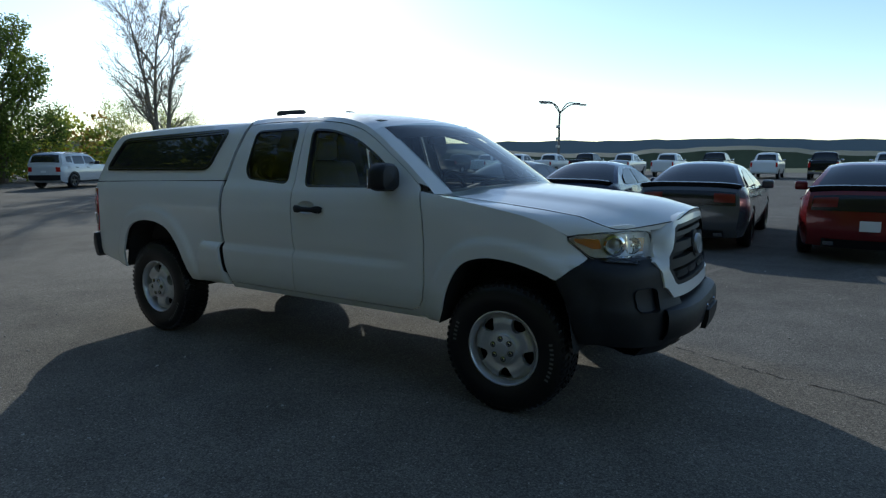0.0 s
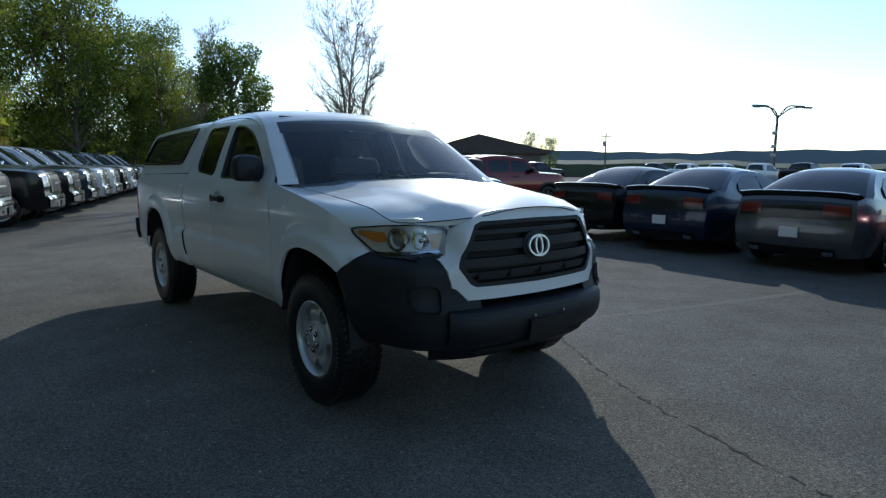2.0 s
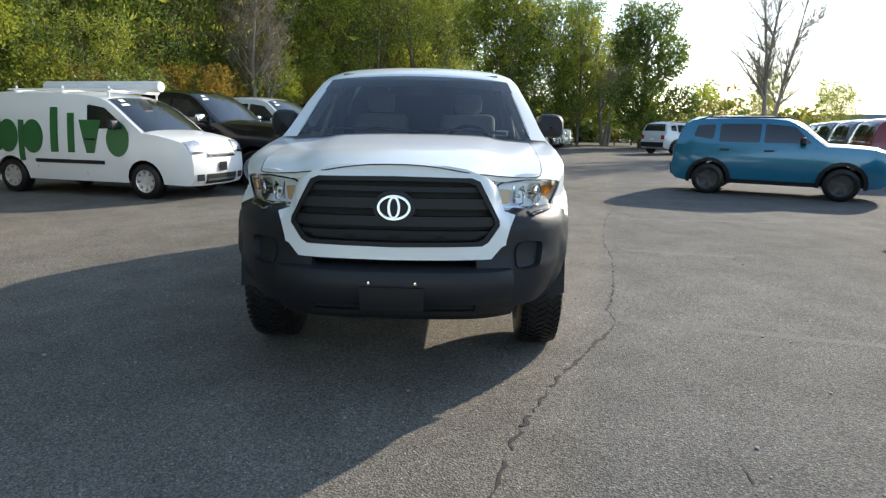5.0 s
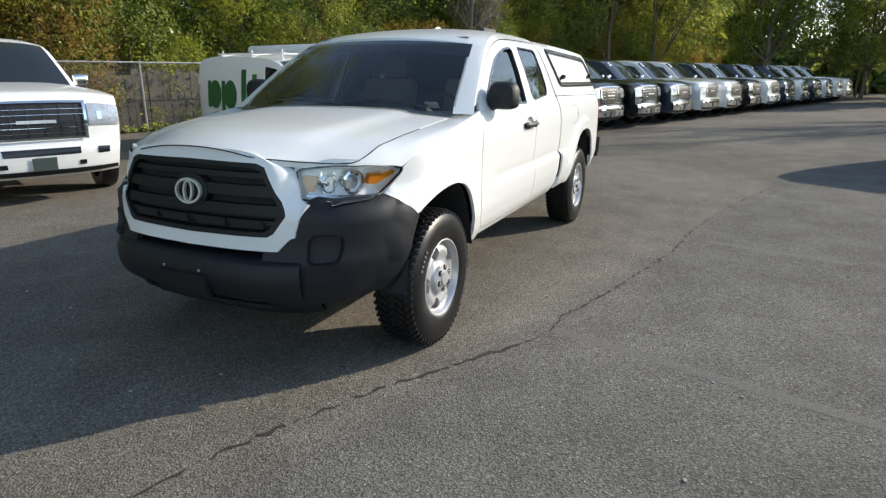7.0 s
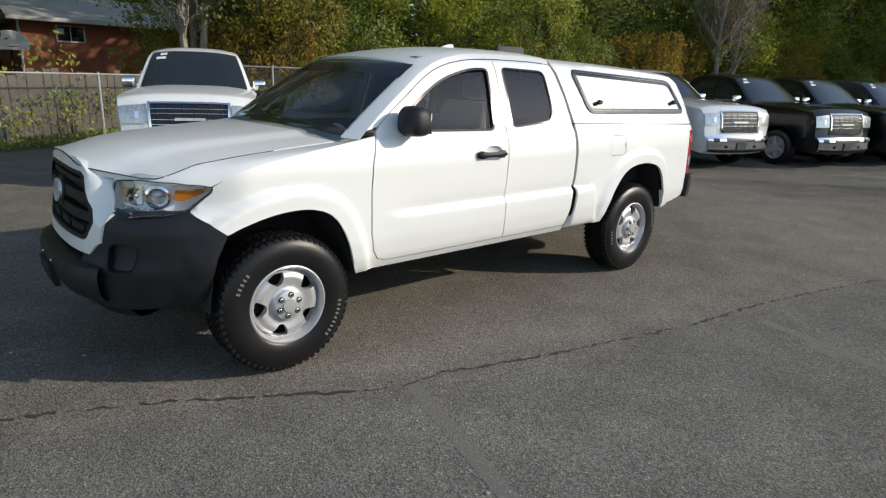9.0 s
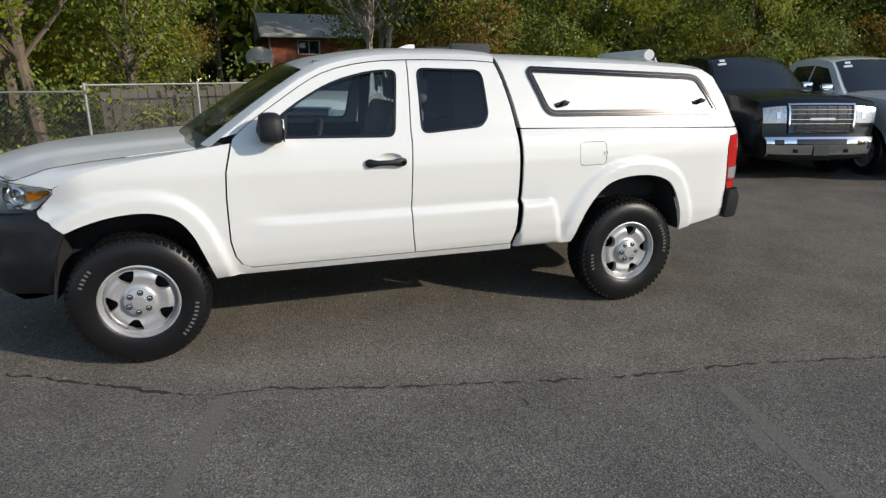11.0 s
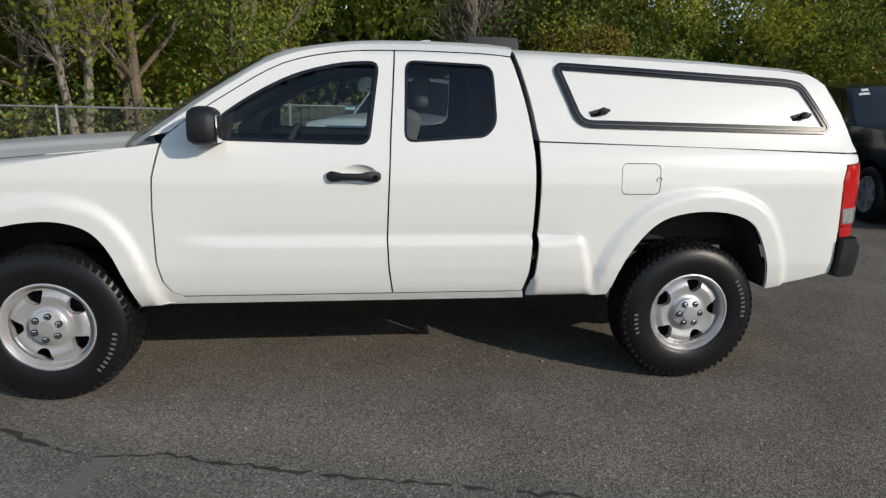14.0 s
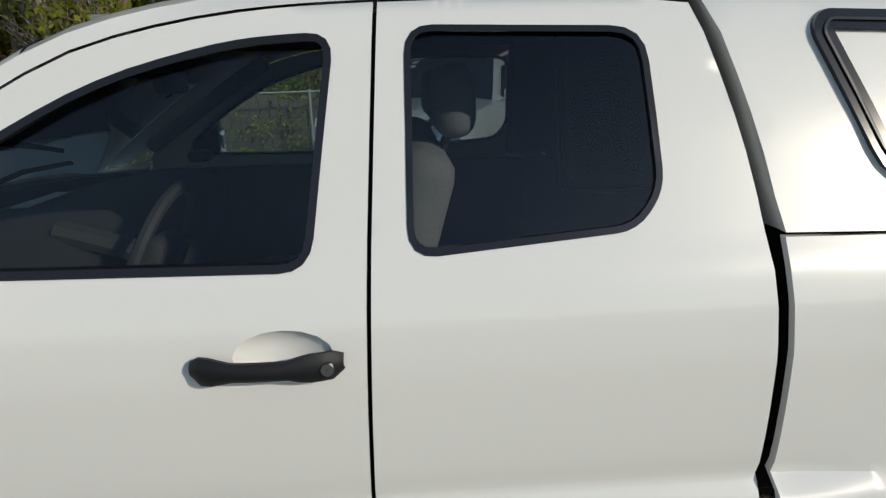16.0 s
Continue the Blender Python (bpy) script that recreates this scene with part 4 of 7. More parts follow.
def skin(u, z, sg, off=0.0):
    """The place on the truck's skin at u round the plan and z up, on side sg (-1 left, 1 right)."""
    x, y = np.interp(u, _len, _pl[:, 0]), np.interp(u, _len, _pl[:, 1])
    tx = np.interp(u + 0.02, _len, _pl[:, 0]) - np.interp(u - 0.02, _len, _pl[:, 0])
    ty = np.interp(u + 0.02, _len, _pl[:, 1]) - np.interp(u - 0.02, _len, _pl[:, 1])
    ln = math.hypot(tx, ty) or 1.0
    nx, ny = -ty / ln, tx / ln
    if u <= 0.02:
        nx, ny = -1.0, 0.0
    side = float(np.interp(z, *SIDE_IN))
    if z < 0.97:
        k = step01(0.56, 0.85, x) * (1 - step01(2.36, 2.60, x))
        side = side * k + float(np.interp(z, *SIDE_PLAIN)) * (1 - k)
    nose = float(np.interp(z, *NOSE_IN))
    rear = float(np.interp(z, *REAR_IN))
    wf = 1 - step01(uy(0.55), ux(-0.42), u)
    wr = step01(ux(4.10), _len[-1] - 0.6, u)
    d = side * (1 - wf - wr) + nose * wf + rear * wr
    if z < 1.1 and -0.7 < x < 4.1:
        for arr in _arches:
            r = float(np.sqrt(((arr - (x, z)) ** 2).sum(1).min()))
            if r < 0.16:
                d -= 0.026 * (1 - step01(0.082, 0.118, r)) * (1 - wf)
        if 2.328 < x < 2.75:
            d -= 0.024 * (1 - step01(2.555, 2.59, x + 0.25 * max(0, 0.82 - z) * -1 + 8.0 * max(0, z - 0.775) ** 2)) * (1 - step01(0.795, 0.822, z)) * step01(0.47, 0.52, z)
    # the lamps sit back from the bumper's corners, and the whole nose is low
    d += 0.07 * step01(0.93, 0.975, z) * step01(0.50, 0.60, y) * (1 - step01(-0.55, -0.20, x))
    px, py = x + nx * (off - d), y + ny * (off - d)
    low = 0.045 * (1 - step01(-0.55, -0.15, px)) * step01(0.60, 0.74, z)
    return Vector((px + 0.035 * (1 - step01(-0.90, -0.45, px)), sg * py, z - low))


def on_skin(axis, v, z):
    """Where the skin has the place v along x or y, at the height z, as (way round the plan, height before the nose is lowered)."""
    zm = z
    for _ in range(3):
        lo, hi = 0.0, ux(1.0)
        for _ in range(17):
            u = (lo + hi) / 2
            p = skin(u, zm, 1)
            lo, hi = (u, hi) if p[axis] < v else (lo, u)
        zm += z - p.z
    return (lo + hi) / 2, zm


def N(y, z):
    return on_skin(1, y, z)


def F(x, z):
    return on_skin(0, x, z)


def skin_in(u, z, sg):
    a, b = skin(u, z, sg, 0.0), skin(u, z, sg, -1.0)
    return (b - a).normalized()


def truck_panel(name, poly, sg, mat, parent, off=0.0, step=0.05, holes=(), thick=0.018, label=""):
    """A panel of the skin; poly in (u, z)."""
    bm = sheet(dense(poly, step * 0.9), lambda a, b: skin(a, b, sg, off), step, [dense(h, step * 0.7) for h in holes], thick, lambda a, b: skin_in(a, b, sg))
    return part(name, bm, mat, parent, label, sharp=50)


def on_side(pts):
    return [(ux(x), z) for x, z in pts]


truck = thing("pickup_truck", "white extended-cab pickup with cap over its bed", "pickup truck")
RAIL = smoothed([(0.50, 1.285), (0.65, 1.395), (0.81, 1.505), (1.01, 1.63), (1.16, 1.69), (1.38, 1.733), (1.64, 1.75), (2.05, 1.75), (2.235, 1.735)], 0.06)
DOOR_TOP = smoothed([(0.585, 1.30), (0.68, 1.375), (0.83, 1.475), (1.02, 1.595), (1.17, 1.655), (1.38, 1.695), (1.64, 1.71), (2.05, 1.708), (2.215, 1.695)], 0.06)
A_SEAM = [(0.555, 1.262), (0.515, 1.10), (0.505, 0.95), (0.505, 0.70), (0.525, 0.60), (0.56, 0.545), (0.61, 0.525)]
B_SEAM = [(1.61, 0.525), (1.59, 0.66), (1.582, 0.80), (1.588, 1.0), (1.60, 1.3), (1.625, 1.71)]
C_EDGE = smoothed([(2.282, 0.525), (2.306, 0.62), (2.315, 0.80), (2.318, 1.10), (2.30, 1.35), (2.255, 1.56), (2.215, 1.695)], 0.06)
front_top = [p for p in DOOR_TOP if p[0] < 1.615]
rear_top = [p for p in DOOR_TOP if p[0] > 1.645]
shift = lambda pts, dx: [(x + dx, z) for x, z in pts]
WIN_F = rounded([(0.725, 1.275), (1.50, 1.262), (1.552, 1.655), (1.38, 1.647), (1.14, 1.587), (0.92, 1.465), (0.755, 1.340)], [0.02, 0.05, 0.05, 0.2, 0.2, 0.2, 0.05])
WIN_R = rounded([(1.672, 1.275), (2.075, 1.305), (2.128, 1.37), (2.118, 1.652), (1.682, 1.664)], [0.05, 0.06, 0.06, 0.06, 0.05])
CUP = [(1.452 + 0.085 * math.cos(a), 1.125 + 0.045 * math.sin(a)) for a in np.linspace(0, 2 * math.pi, 16, endpoint=False)]


def grown(poly, d):
    c = np.mean(poly, axis=0)
    out = []
    n = len(poly)
    for i in range(n):
        a, b = np.array(poly[i - 1]), np.array(poly[(i + 1) % n])
        t = (b - a) / (np.linalg.norm(b - a) or 1)
        nrm = np.array([t[1], -t[0]])
        if nrm @ (np.array(poly[i]) - c) < 0:
            nrm = -nrm
        out.append(tuple(np.array(poly[i]) + d * nrm))
    return out


FENDER_TOP = [(-0.60, 1.066), (-0.50, 1.060), (-0.362, 1.044), (-0.30, 1.085), (-0.20, 1.125), (-0.1, 1.15), (0.15, 1.195), (0.40, 1.232), (0.545, 1.255)]
for sg in (-1, 1):
    # fender, with the lamp's tip and the bumper's slanted edge cut from it
    fender = [F(x, z) for x, z in FENDER_TOP[2:]] + [F(x, z) for x, z in shift(A_SEAM[1:], -0.009) + [(0.60, 0.49)] + [p for p in F_ARCH[::-1] if p[0] > 0 or p[1] > 0.81] + [(-0.332, 0.812), (-0.40, 0.870), (-0.466, 0.924), (-0.372, 1.014)]]
    truck_panel("fender", fender, sg, WHITE, truck, step=0.024)
    door = truck_panel("front_door", on_side(A_SEAM[::-1][:-1] + [(0.56, 1.275)] + front_top + B_SEAM[::-1]), sg, WHITE, truck, holes=[on_side(WIN_F), on_side(CUP)], step=0.023)
    bm = sheet(dense(on_side(CUP), 0.02), lambda a, b: skin(a, b, sg, -0.004 - 0.028 * max(0.0, 1 - ((a - ux(1.452)) / 0.085) ** 2 - ((b - 1.125) / 0.045) ** 2)), 0.02)
    part("handle_cup", bm, WHITE, door)
    bm = bmesh.new()
    rows = []
    for t in np.linspace(0, 1, 15):
        x = 1.30 + 0.255 * t
        h = 0.017 + 0.009 * (step01(0.62, 0.78, t) + 1 - step01(0.12, 0.3, t)) - 0.012 * (step01(0.93, 1.0, t) + 1 - step01(0.0, 0.07, t))
        c = skin(ux(x), 1.115, sg, 0.028 * math.sin(math.pi * min(1, max(0.0, t))) ** 0.5 + 0.006)
        rows.append([c + Vector((0, sg * 0.012 * math.cos(a), h * math.sin(a))) for a in np.linspace(0, 2 * math.pi, 10, endpoint=False)])
    add_grid(bm, rows, True)
    part("door_handle", bm, BLACK_PLASTIC, door, "black plastic pull handle")
    if sg < 0:
        bm = bmesh.new()
        c = skin(ux(1.53), 1.115, sg, 0.034)
        add_lathe(bm, [(0.001, -0.006), (0.011, -0.006), (0.012, 0.004)], 14, "y", c)
        part("lock_cylinder", bm, CHROME, door)
    pane = truck_panel("window_glass", on_side(WIN_F), sg, CLEAR, door, -0.016, thick=0)
    pane.visible_shadow = False
    truck_panel("window_seal", on_side(grown(WIN_F, 0.003)), sg, GLOSS_BLACK, door, 0.003, holes=[on_side(grown(WIN_F, -0.011))], thick=0.02, step=0.08)
    sail = rounded([(0.725, 1.28), (0.86, 1.278), (0.875, 1.41), (0.77, 1.34)], 0.015)
    truck_panel("mirror_sail", on_side(sail), sg, BLACK_PLASTIC, door, 0.004, thick=0.02)
    rear = truck_panel("rear_door", on_side(shift(B_SEAM, 0.008) + rear_top + C_EDGE[::-1]), sg, WHITE, truck, holes=[on_side(WIN_R)], step=0.023)
    pane = truck_panel("window_glass", on_side(WIN_R), sg, PRIVACY, rear, -0.006, thick=0)
    pane.visible_shadow = False
    truck_panel("window_seal", on_side(grown(WIN_R, 0.003)), sg, GLOSS_BLACK, rear, 0.002, holes=[on_side(grown(WIN_R, -0.009))], thick=0.012, step=0.08)
    truck_panel("roof_side", on_side([(x, z + 0.006) for x, z in DOOR_TOP] + RAIL[::-1]), sg, WHITE, truck, thick=0)
    truck_panel("sill", on_side([(0.44, 0.475), (2.30, 0.475), (2.29, 0.517), (0.60, 0.517), (0.50, 0.50)]), sg, WHITE, truck, -0.004)
    # mirror
    bm = bmesh.new()
    c = skin(ux(0.775), 1.328, sg, 0.104)
    rows = []
    for t in np.linspace(0, 1, 9):
        k = (1 - abs(2 * t - 1) ** 3.2) ** 0.4 if 0 < t < 1 else 0.05
        px = c.x - 0.085 + 0.155 * t
        rows.append([Vector((px, c.y + sg * 0.098 * k * math.copysign(abs(math.cos(a)) ** 0.6, math.cos(a)), c.z + (0.086 + 0.012 * math.sin(a)) * k * math.copysign(abs(math.sin(a)) ** 0.6, math.sin(a)))) for a in np.linspace(0, 2 * math.pi, 20, endpoint=False)])
    add_grid(bm, rows, True)
    mir = part("door_mirror", bm, BLACK_PLASTIC, truck, "black plastic door mirror")
    box("mirror_glass", (c.x + 0.060, c.y, c.z), (0.008, 0.150, 0.12), CHROME, mir, 0.003)
    box("mirror_foot", (c.x + 0.005, c.y - sg * 0.11, c.z - 0.052), (0.09, 0.13, 0.05), BLACK_PLASTIC, mir, 0.018)
    # bed side
    BED_EDGE = [p for p in shift(C_EDGE, 0.030) if p[1] < 1.28]
    bed = [(2.343, 1.282), (3.2, 1.268), (4.265, 1.240), (4.265, 1.206), (4.045, 1.190), (4.008, 1.10), (4.035, 0.88), (4.04, 0.60), (3.64, 0.515)] + R_ARCH[::-1] + [(2.70, 0.497), (2.31, 0.497)] + BED_EDGE
    FUEL = rounded([(2.765, 1.035), (2.965, 1.035), (2.965, 1.185), (2.765, 1.185)], 0.03)
    side = truck_panel("bed_side", on_side(bed), sg, WHITE, truck, holes=[on_side(grown(FUEL, 0.004))] if sg < 0 else [], step=0.021)
    if sg < 0:
        truck_panel("fuel_door", on_side(FUEL), sg, WHITE, side, -0.001)
        truck_panel("fuel_recess", on_side(grown(FUEL, 0.012)), sg, SEAM, side, -0.02)
        bm = bmesh.new()
        add_lathe(bm, [(0.001, 0.004), (0.012, 0.003), (0.013, -0.004)], 12, "y", skin(ux(2.962), 1.11, sg, 0.0))
        part("fuel_notch", bm, WHITE, side)
    # cap over the bed
    cap_top = [(4.075, 1.46), (3.965, 1.60), (3.86, 1.655), (3.70, 1.668), (3.3, 1.69), (2.73, 1.708), (2.240, 1.718)]
    cap_poly = [(2.343, 1.290), (4.10, 1.252), (4.20, 1.255)] + cap_top + [p for p in shift(C_EDGE, 0.030)[::-1] if 1.31 < p[1] < 1.69]
    CAPW = rounded([(2.545, 1.365), (3.915, 1.352), (3.935, 1.385), (3.80, 1.605), (3.72, 1.622), (2.46, 1.672), (2.435, 1.64)], [0.07, 0.03, 0.03, 0.04, 0.04, 0.05, 0.03])
    cap = truck_panel("bed_cap_side", on_side(cap_poly), sg, WHITE, truck, 0.004, holes=[on_side(CAPW)])
    fr = truck_panel("cap_window_frame", on_side(grown(CAPW, 0.006)), sg, GLOSS_BLACK, cap, 0.016, holes=[on_side(grown(CAPW, -0.032))], thick=0.02, step=0.08)
    truck_panel("frame_bead", on_side(grown(CAPW, -0.010)), sg, RIM_SHADE_GREY, fr, 0.020, holes=[on_side(grown(CAPW, -0.015))], thick=0.006, step=0.08)
    truck_panel("cap_side_panel", on_side(grown(CAPW, -0.030)), sg, WHITE if sg < 0 else DARK_GLASS, cap, 0.006, thick=0.01)
    for xl in (2.665, 3.775):
        if sg > 0:
            continue
        bm = bmesh.new()
        c = skin(ux(xl), 1.437, sg, 0.012)
        m = Matrix.Translation(c) @ Matrix.Rotation(radians(-16), 4, "Y")
        add_box(bm, -0.016, 0, 0, 0.085, 0.010, 0.034, 0.004, 2, m)
        base = part("latch", bm, GLOSS_BLACK, cap, "black twist latch on a slanted plate")
        bm = bmesh.new()
        add_lathe(bm, [(0.001, -0.034), (0.015, -0.032), (0.018, -0.02), (0.020, 0.0)], 14, "y")
        add_box(bm, 0.0, -0.024, 0, 0.052, 0.018, 0.016, 0.006, 2)
        bmesh.ops.transform(bm, matrix=m @ Matrix.Translation((0.012, 0, 0)), verts=bm.verts)
        part("latch_knob", bm, BLACK_PLASTIC, base)
    # tail lamp and bumper end
    tail = rounded([(4.015, 1.10), (4.05, 1.185), (4.27, 1.20), (4.27, 0.86), (4.045, 0.86)], 0.02)
    lamp = truck_panel("tail_light", on_side(tail), sg, RED_LENS, truck, 0.004)
    truck_panel("reverse_lens", on_side([(4.055, 0.875), (4.262, 0.875), (4.262, 0.965), (4.042, 0.955)]), sg, HEADLAMP, lamp, 0.008, thick=0.006)
    truck_panel("lower_lens", on_side([(4.06, 0.80), (4.26, 0.80), (4.26, 0.855), (4.05, 0.855)]), sg, RED_LENS, lamp, 0.004, thick=0.006)
    uend = _len[-1]
    truck_panel("bumper_end", [(ux(4.05), 0.60), (ux(4.10), 0.575), (uend, 0.55), (uend, 0.75), (ux(4.14), 0.79), (ux(4.06), 0.79)], sg, BLACK_PLASTIC, truck, 0.035, thick=0.06)
    truck_panel("tailgate_half", [(ux(4.27) + 0.02, 0.78), (uend, 0.78), (uend, 1.24), (ux(4.27) + 0.02, 1.24)], sg, WHITE, truck, 0.0)
    # nose: black corner, lamp
    corner = [N(0.40, 0.70), N(0.45, 0.72), N(0.50, 0.76), N(0.525, 0.80), N(0.54, 0.86), N(0.56, 0.905), N(0.60, 0.928), N(0.68, 0.918), F(-0.56, 0.925), F(-0.475, 0.926), F(-0.40, 0.864), F(-0.334, 0.806), F(-0.352, 0.77), F(-0.385, 0.70), F(-0.41, 0.60), F(-0.44, 0.46), N(0.70, 0.44), N(0.40, 0.43)]
    FOG = rounded([N(0.605, 0.635), N(0.72, 0.645), N(0.735, 0.765), N(0.595, 0.765)], 0.05)
    bc = truck_panel("bumper_corner", corner, sg, BLACK_PLASTIC, truck, 0.006, holes=[FOG], thick=0.03)
    truck_panel("fog_recess", grown(FOG, 0.004), sg, BLACK_PLASTIC, bc, -0.014, thick=-0.03)
    LAMP = rounded([N(0.532, 0.917), N(0.60, 0.909), N(0.664, 0.914), N(0.684, 0.899), N(0.716, 0.907), F(-0.56, 0.912), F(-0.475, 0.928), F(-0.372, 1.016), F(-0.365, 1.036), F(-0.41, 1.050), F(-0.52, 1.061), N(0.66, 1.067), N(0.53, 1.055), N(0.503, 1.042)], 0.012)
    hl = truck_panel("headlight", grown(LAMP, -0.002), sg, REFLECTOR, truck, -0.044, step=0.04, thick=-0.05)
    cov = truck_panel("lens_cover", LAMP, sg, LENS, hl, 0.003, step=0.04, thick=0)
    cov.visible_shadow = False
    truck_panel("lens_edge", grown(LAMP, 0.003), sg, GLOSS_BLACK, hl, 0.001, holes=[grown(LAMP, -0.005)], thick=0.012, step=0.05)
    truck_panel("headlight_header", [N(0.497, 1.036), N(0.53, 1.058), N(0.66, 1.070), F(-0.52, 1.064), F(-0.50, 1.09), N(0.66, 1.10), N(0.495, 1.075)], sg, WHITE, truck, -0.012)
    truck_panel("lower_trim", [N(0.55, 0.925), N(0.66, 0.922), F(-0.56, 0.922), F(-0.56, 0.931), N(0.66, 0.932), N(0.55, 0.936)], sg, CHROME, hl, -0.02, thick=0.02)
    pu, pz = N(0.735, 0.990)
    c = skin(pu, pz, sg, -0.035)
    nrm = skin_in(pu, pz, sg)
    rot = nrm.to_track_quat("-Z", "Y").to_matrix().to_4x4()
    bm = bmesh.new()
    add_lathe(bm, [(0.058, -0.02), (0.058, 0.02), (0.046, 0.025), (0.044, 0.0), (0.036, -0.004)], 24, "z")
    bmesh.ops.transform(bm, matrix=Matrix.Translation(c) @ rot, verts=bm.verts)
    part("lamp_ring", bm, CHROME, hl)
    bm = bmesh.new()
    add_lathe(bm, [(0.001, 0.012), (0.02, 0.01), (0.036, 0.0)], 20, "z")
    bmesh.ops.transform(bm, matrix=Matrix.Translation(c) @ rot, verts=bm.verts)
    part("projector", bm, HEADLAMP, hl, "round clear projector lens")
    truck_panel("turn_lens", rounded([F(-0.525, 0.975), F(-0.485, 0.972), F(-0.398, 1.014), F(-0.396, 1.030), F(-0.515, 1.022)], 0.01), sg, AMBER, hl, -0.016, thick=0.03)
    truck_panel("inner_turn_lens", rounded([N(0.535, 0.945), N(0.585, 0.945), N(0.60, 1.015), N(0.53, 1.02)], 0.012), sg, AMBER_DIM, hl, -0.035, thick=0.01, label="pale amber inner turn lens")
    pu, pz = N(0.645, 0.985)
    c2 = skin(pu, pz, sg, -0.048)
    bm = bmesh.new()
    add_lathe(bm, [(0.046, 0.022), (0.043, 0.018), (0.030, 0.004), (0.012, -0.002), (0.011, 0.016), (0.001, 0.018)], 20, "z")
    bmesh.ops.transform(bm, matrix=Matrix.Translation(c2) @ skin_in(pu, pz, sg).to_track_quat("-Z", "Y").to_matrix().to_4x4(), verts=bm.verts)
    part("high_beam", bm, CHROME, hl, "chrome high-beam bowl")
    for dy in (-0.030, 0.030):
        truck_panel("reflector_fin", [N(0.645 + dy - 0.004, 0.94), N(0.645 + dy + 0.004, 0.94), N(0.645 + dy + 0.004, 1.035), N(0.645 + dy - 0.004, 1.035)], sg, CHROME, hl, -0.038, thick=0.012)

# lofts from side to side
def across(name, curve, mat, parent, bulge, cols=24, off=0.0, s=1.0, label=""):
    """A sheet between the two flanks along a side-view curve; bulge(t, s) is the added offset in x and z."""
    bm = bmesh.new()
    rows = []
    for k, (x, z) in enumerate(curve):
        p = skin(ux(x), z, 1, off)
        t = k / max(1, len(curve) - 1)
        row = []
        for q in np.linspace(-s, s, cols + 1):
            dx, dz = bulge(t, 1 - q * q)
            row.append((p.x + dx, p.y * q, p.z + dz))
        rows.append(row)
    add_grid(bm, rows)
    return part(name, bm, mat, parent, label, sharp=50)


screen_curve = [p for p in RAIL if p[0] <= 1.06]
roof_curve = [p for p in RAIL if p[0] >= 1.0]
across("roof", roof_curve, WHITE, truck, lambda t, q: (-0.10 * q * (1 - step01(0, 0.3, t)) + 0.03 * q * t, 0.052 * (q ** 0.6)))
ws = across("windshield", [(0.40, 1.20)] + screen_curve, CLEAR, truck, lambda t, q: (-0.24 * q * (1 - t) - 0.10 * q * t, 0.052 * (q ** 0.6) * t + 0.02 * q), s=0.885, off=0.004)
ws.visible_shadow = False
for q0, q1 in ((-1.0, -0.875), (0.875, 1.0)):
    bm = bmesh.new()
    rows = []
    for k, (x, z) in enumerate([(0.44, 1.24)] + screen_curve):
        t = k / len(screen_curve)
        p = skin(ux(x), z, 1)
        rows.append([(p.x + (-0.24 * (1 - t) - 0.10 * t) * (1 - q * q), p.y * q, p.z + 0.052 * ((1 - q * q) ** 0.6) * t + 0.02 * (1 - q * q)) for q in np.linspace(q0, q1, 7)])
    add_grid(bm, rows)
    part("a_pillar", bm, WHITE, truck)
across("screen_band", screen_curve[-3:], GLOSS_BLACK, truck, lambda t, q: (-0.10 * q, 0.052 * (q ** 0.6) + 0.004), s=0.885, off=0.006)
CAPR = smoothed([(2.240, 1.718), (2.73, 1.708), (3.3, 1.69), (3.70, 1.668), (3.86, 1.655), (3.965, 1.60), (4.075, 1.46), (4.20, 1.255)], 0.08)
across("bed_cap_roof", CAPR, WHITE, truck, lambda t, q: (0.05 * q * step01(0.6, 1, t), 0.055 * (q ** 0.6) * (1 - step01(0.75, 1.0, t))), off=0.004)
across("bed_cap_front", [(2.243, 1.715), (2.287, 1.56), (2.330, 1.35), (2.345, 1.29)], WHITE, truck, lambda t, q: (0.0, 0.055 * (q ** 0.6) * (1 - t)), off=0.0)
across("cab_back", [(2.225, 1.735), (2.27, 1.55), (2.305, 1.30), (2.31, 1.0), (2.28, 0.53)], SEAM, truck, lambda t, q: (0.0, 0.04 * (q ** 0.6) * (1 - t)), off=-0.05)

# hood
HOOD_C = ([-0.93, -0.86, -0.78, -0.65, -0.4, 0.0, 0.35, 0.5], [1.125, 1.150, 1.172, 1.194, 1.220, 1.250, 1.272, 1.276])
HOOD_E = ([-0.90, -0.72, -0.575, -0.40, -0.20, 0.1, 0.45, 0.6], [0.86, 0.945, 1.065, 1.140, 1.172, 1.207, 1.240, 1.245])


def hood_z(x, y):
    a = abs(y) / 0.80
    zc, ze = np.interp(x, *HOOD_C), np.interp(x, *HOOD_E)
    f = a ** 2.3
    ridge = 0.016 * (1 - step01(0.40, 0.52, abs(y) + 0.10 * (x + 0.8) * -0.6)) * step01(-0.85, -0.55, x)
    return float(zc * (1 - f) + ze * f + ridge - 0.010)


def cowl_x(y):
    return 0.31 + 0.20 * (abs(y) / 0.75) ** 2


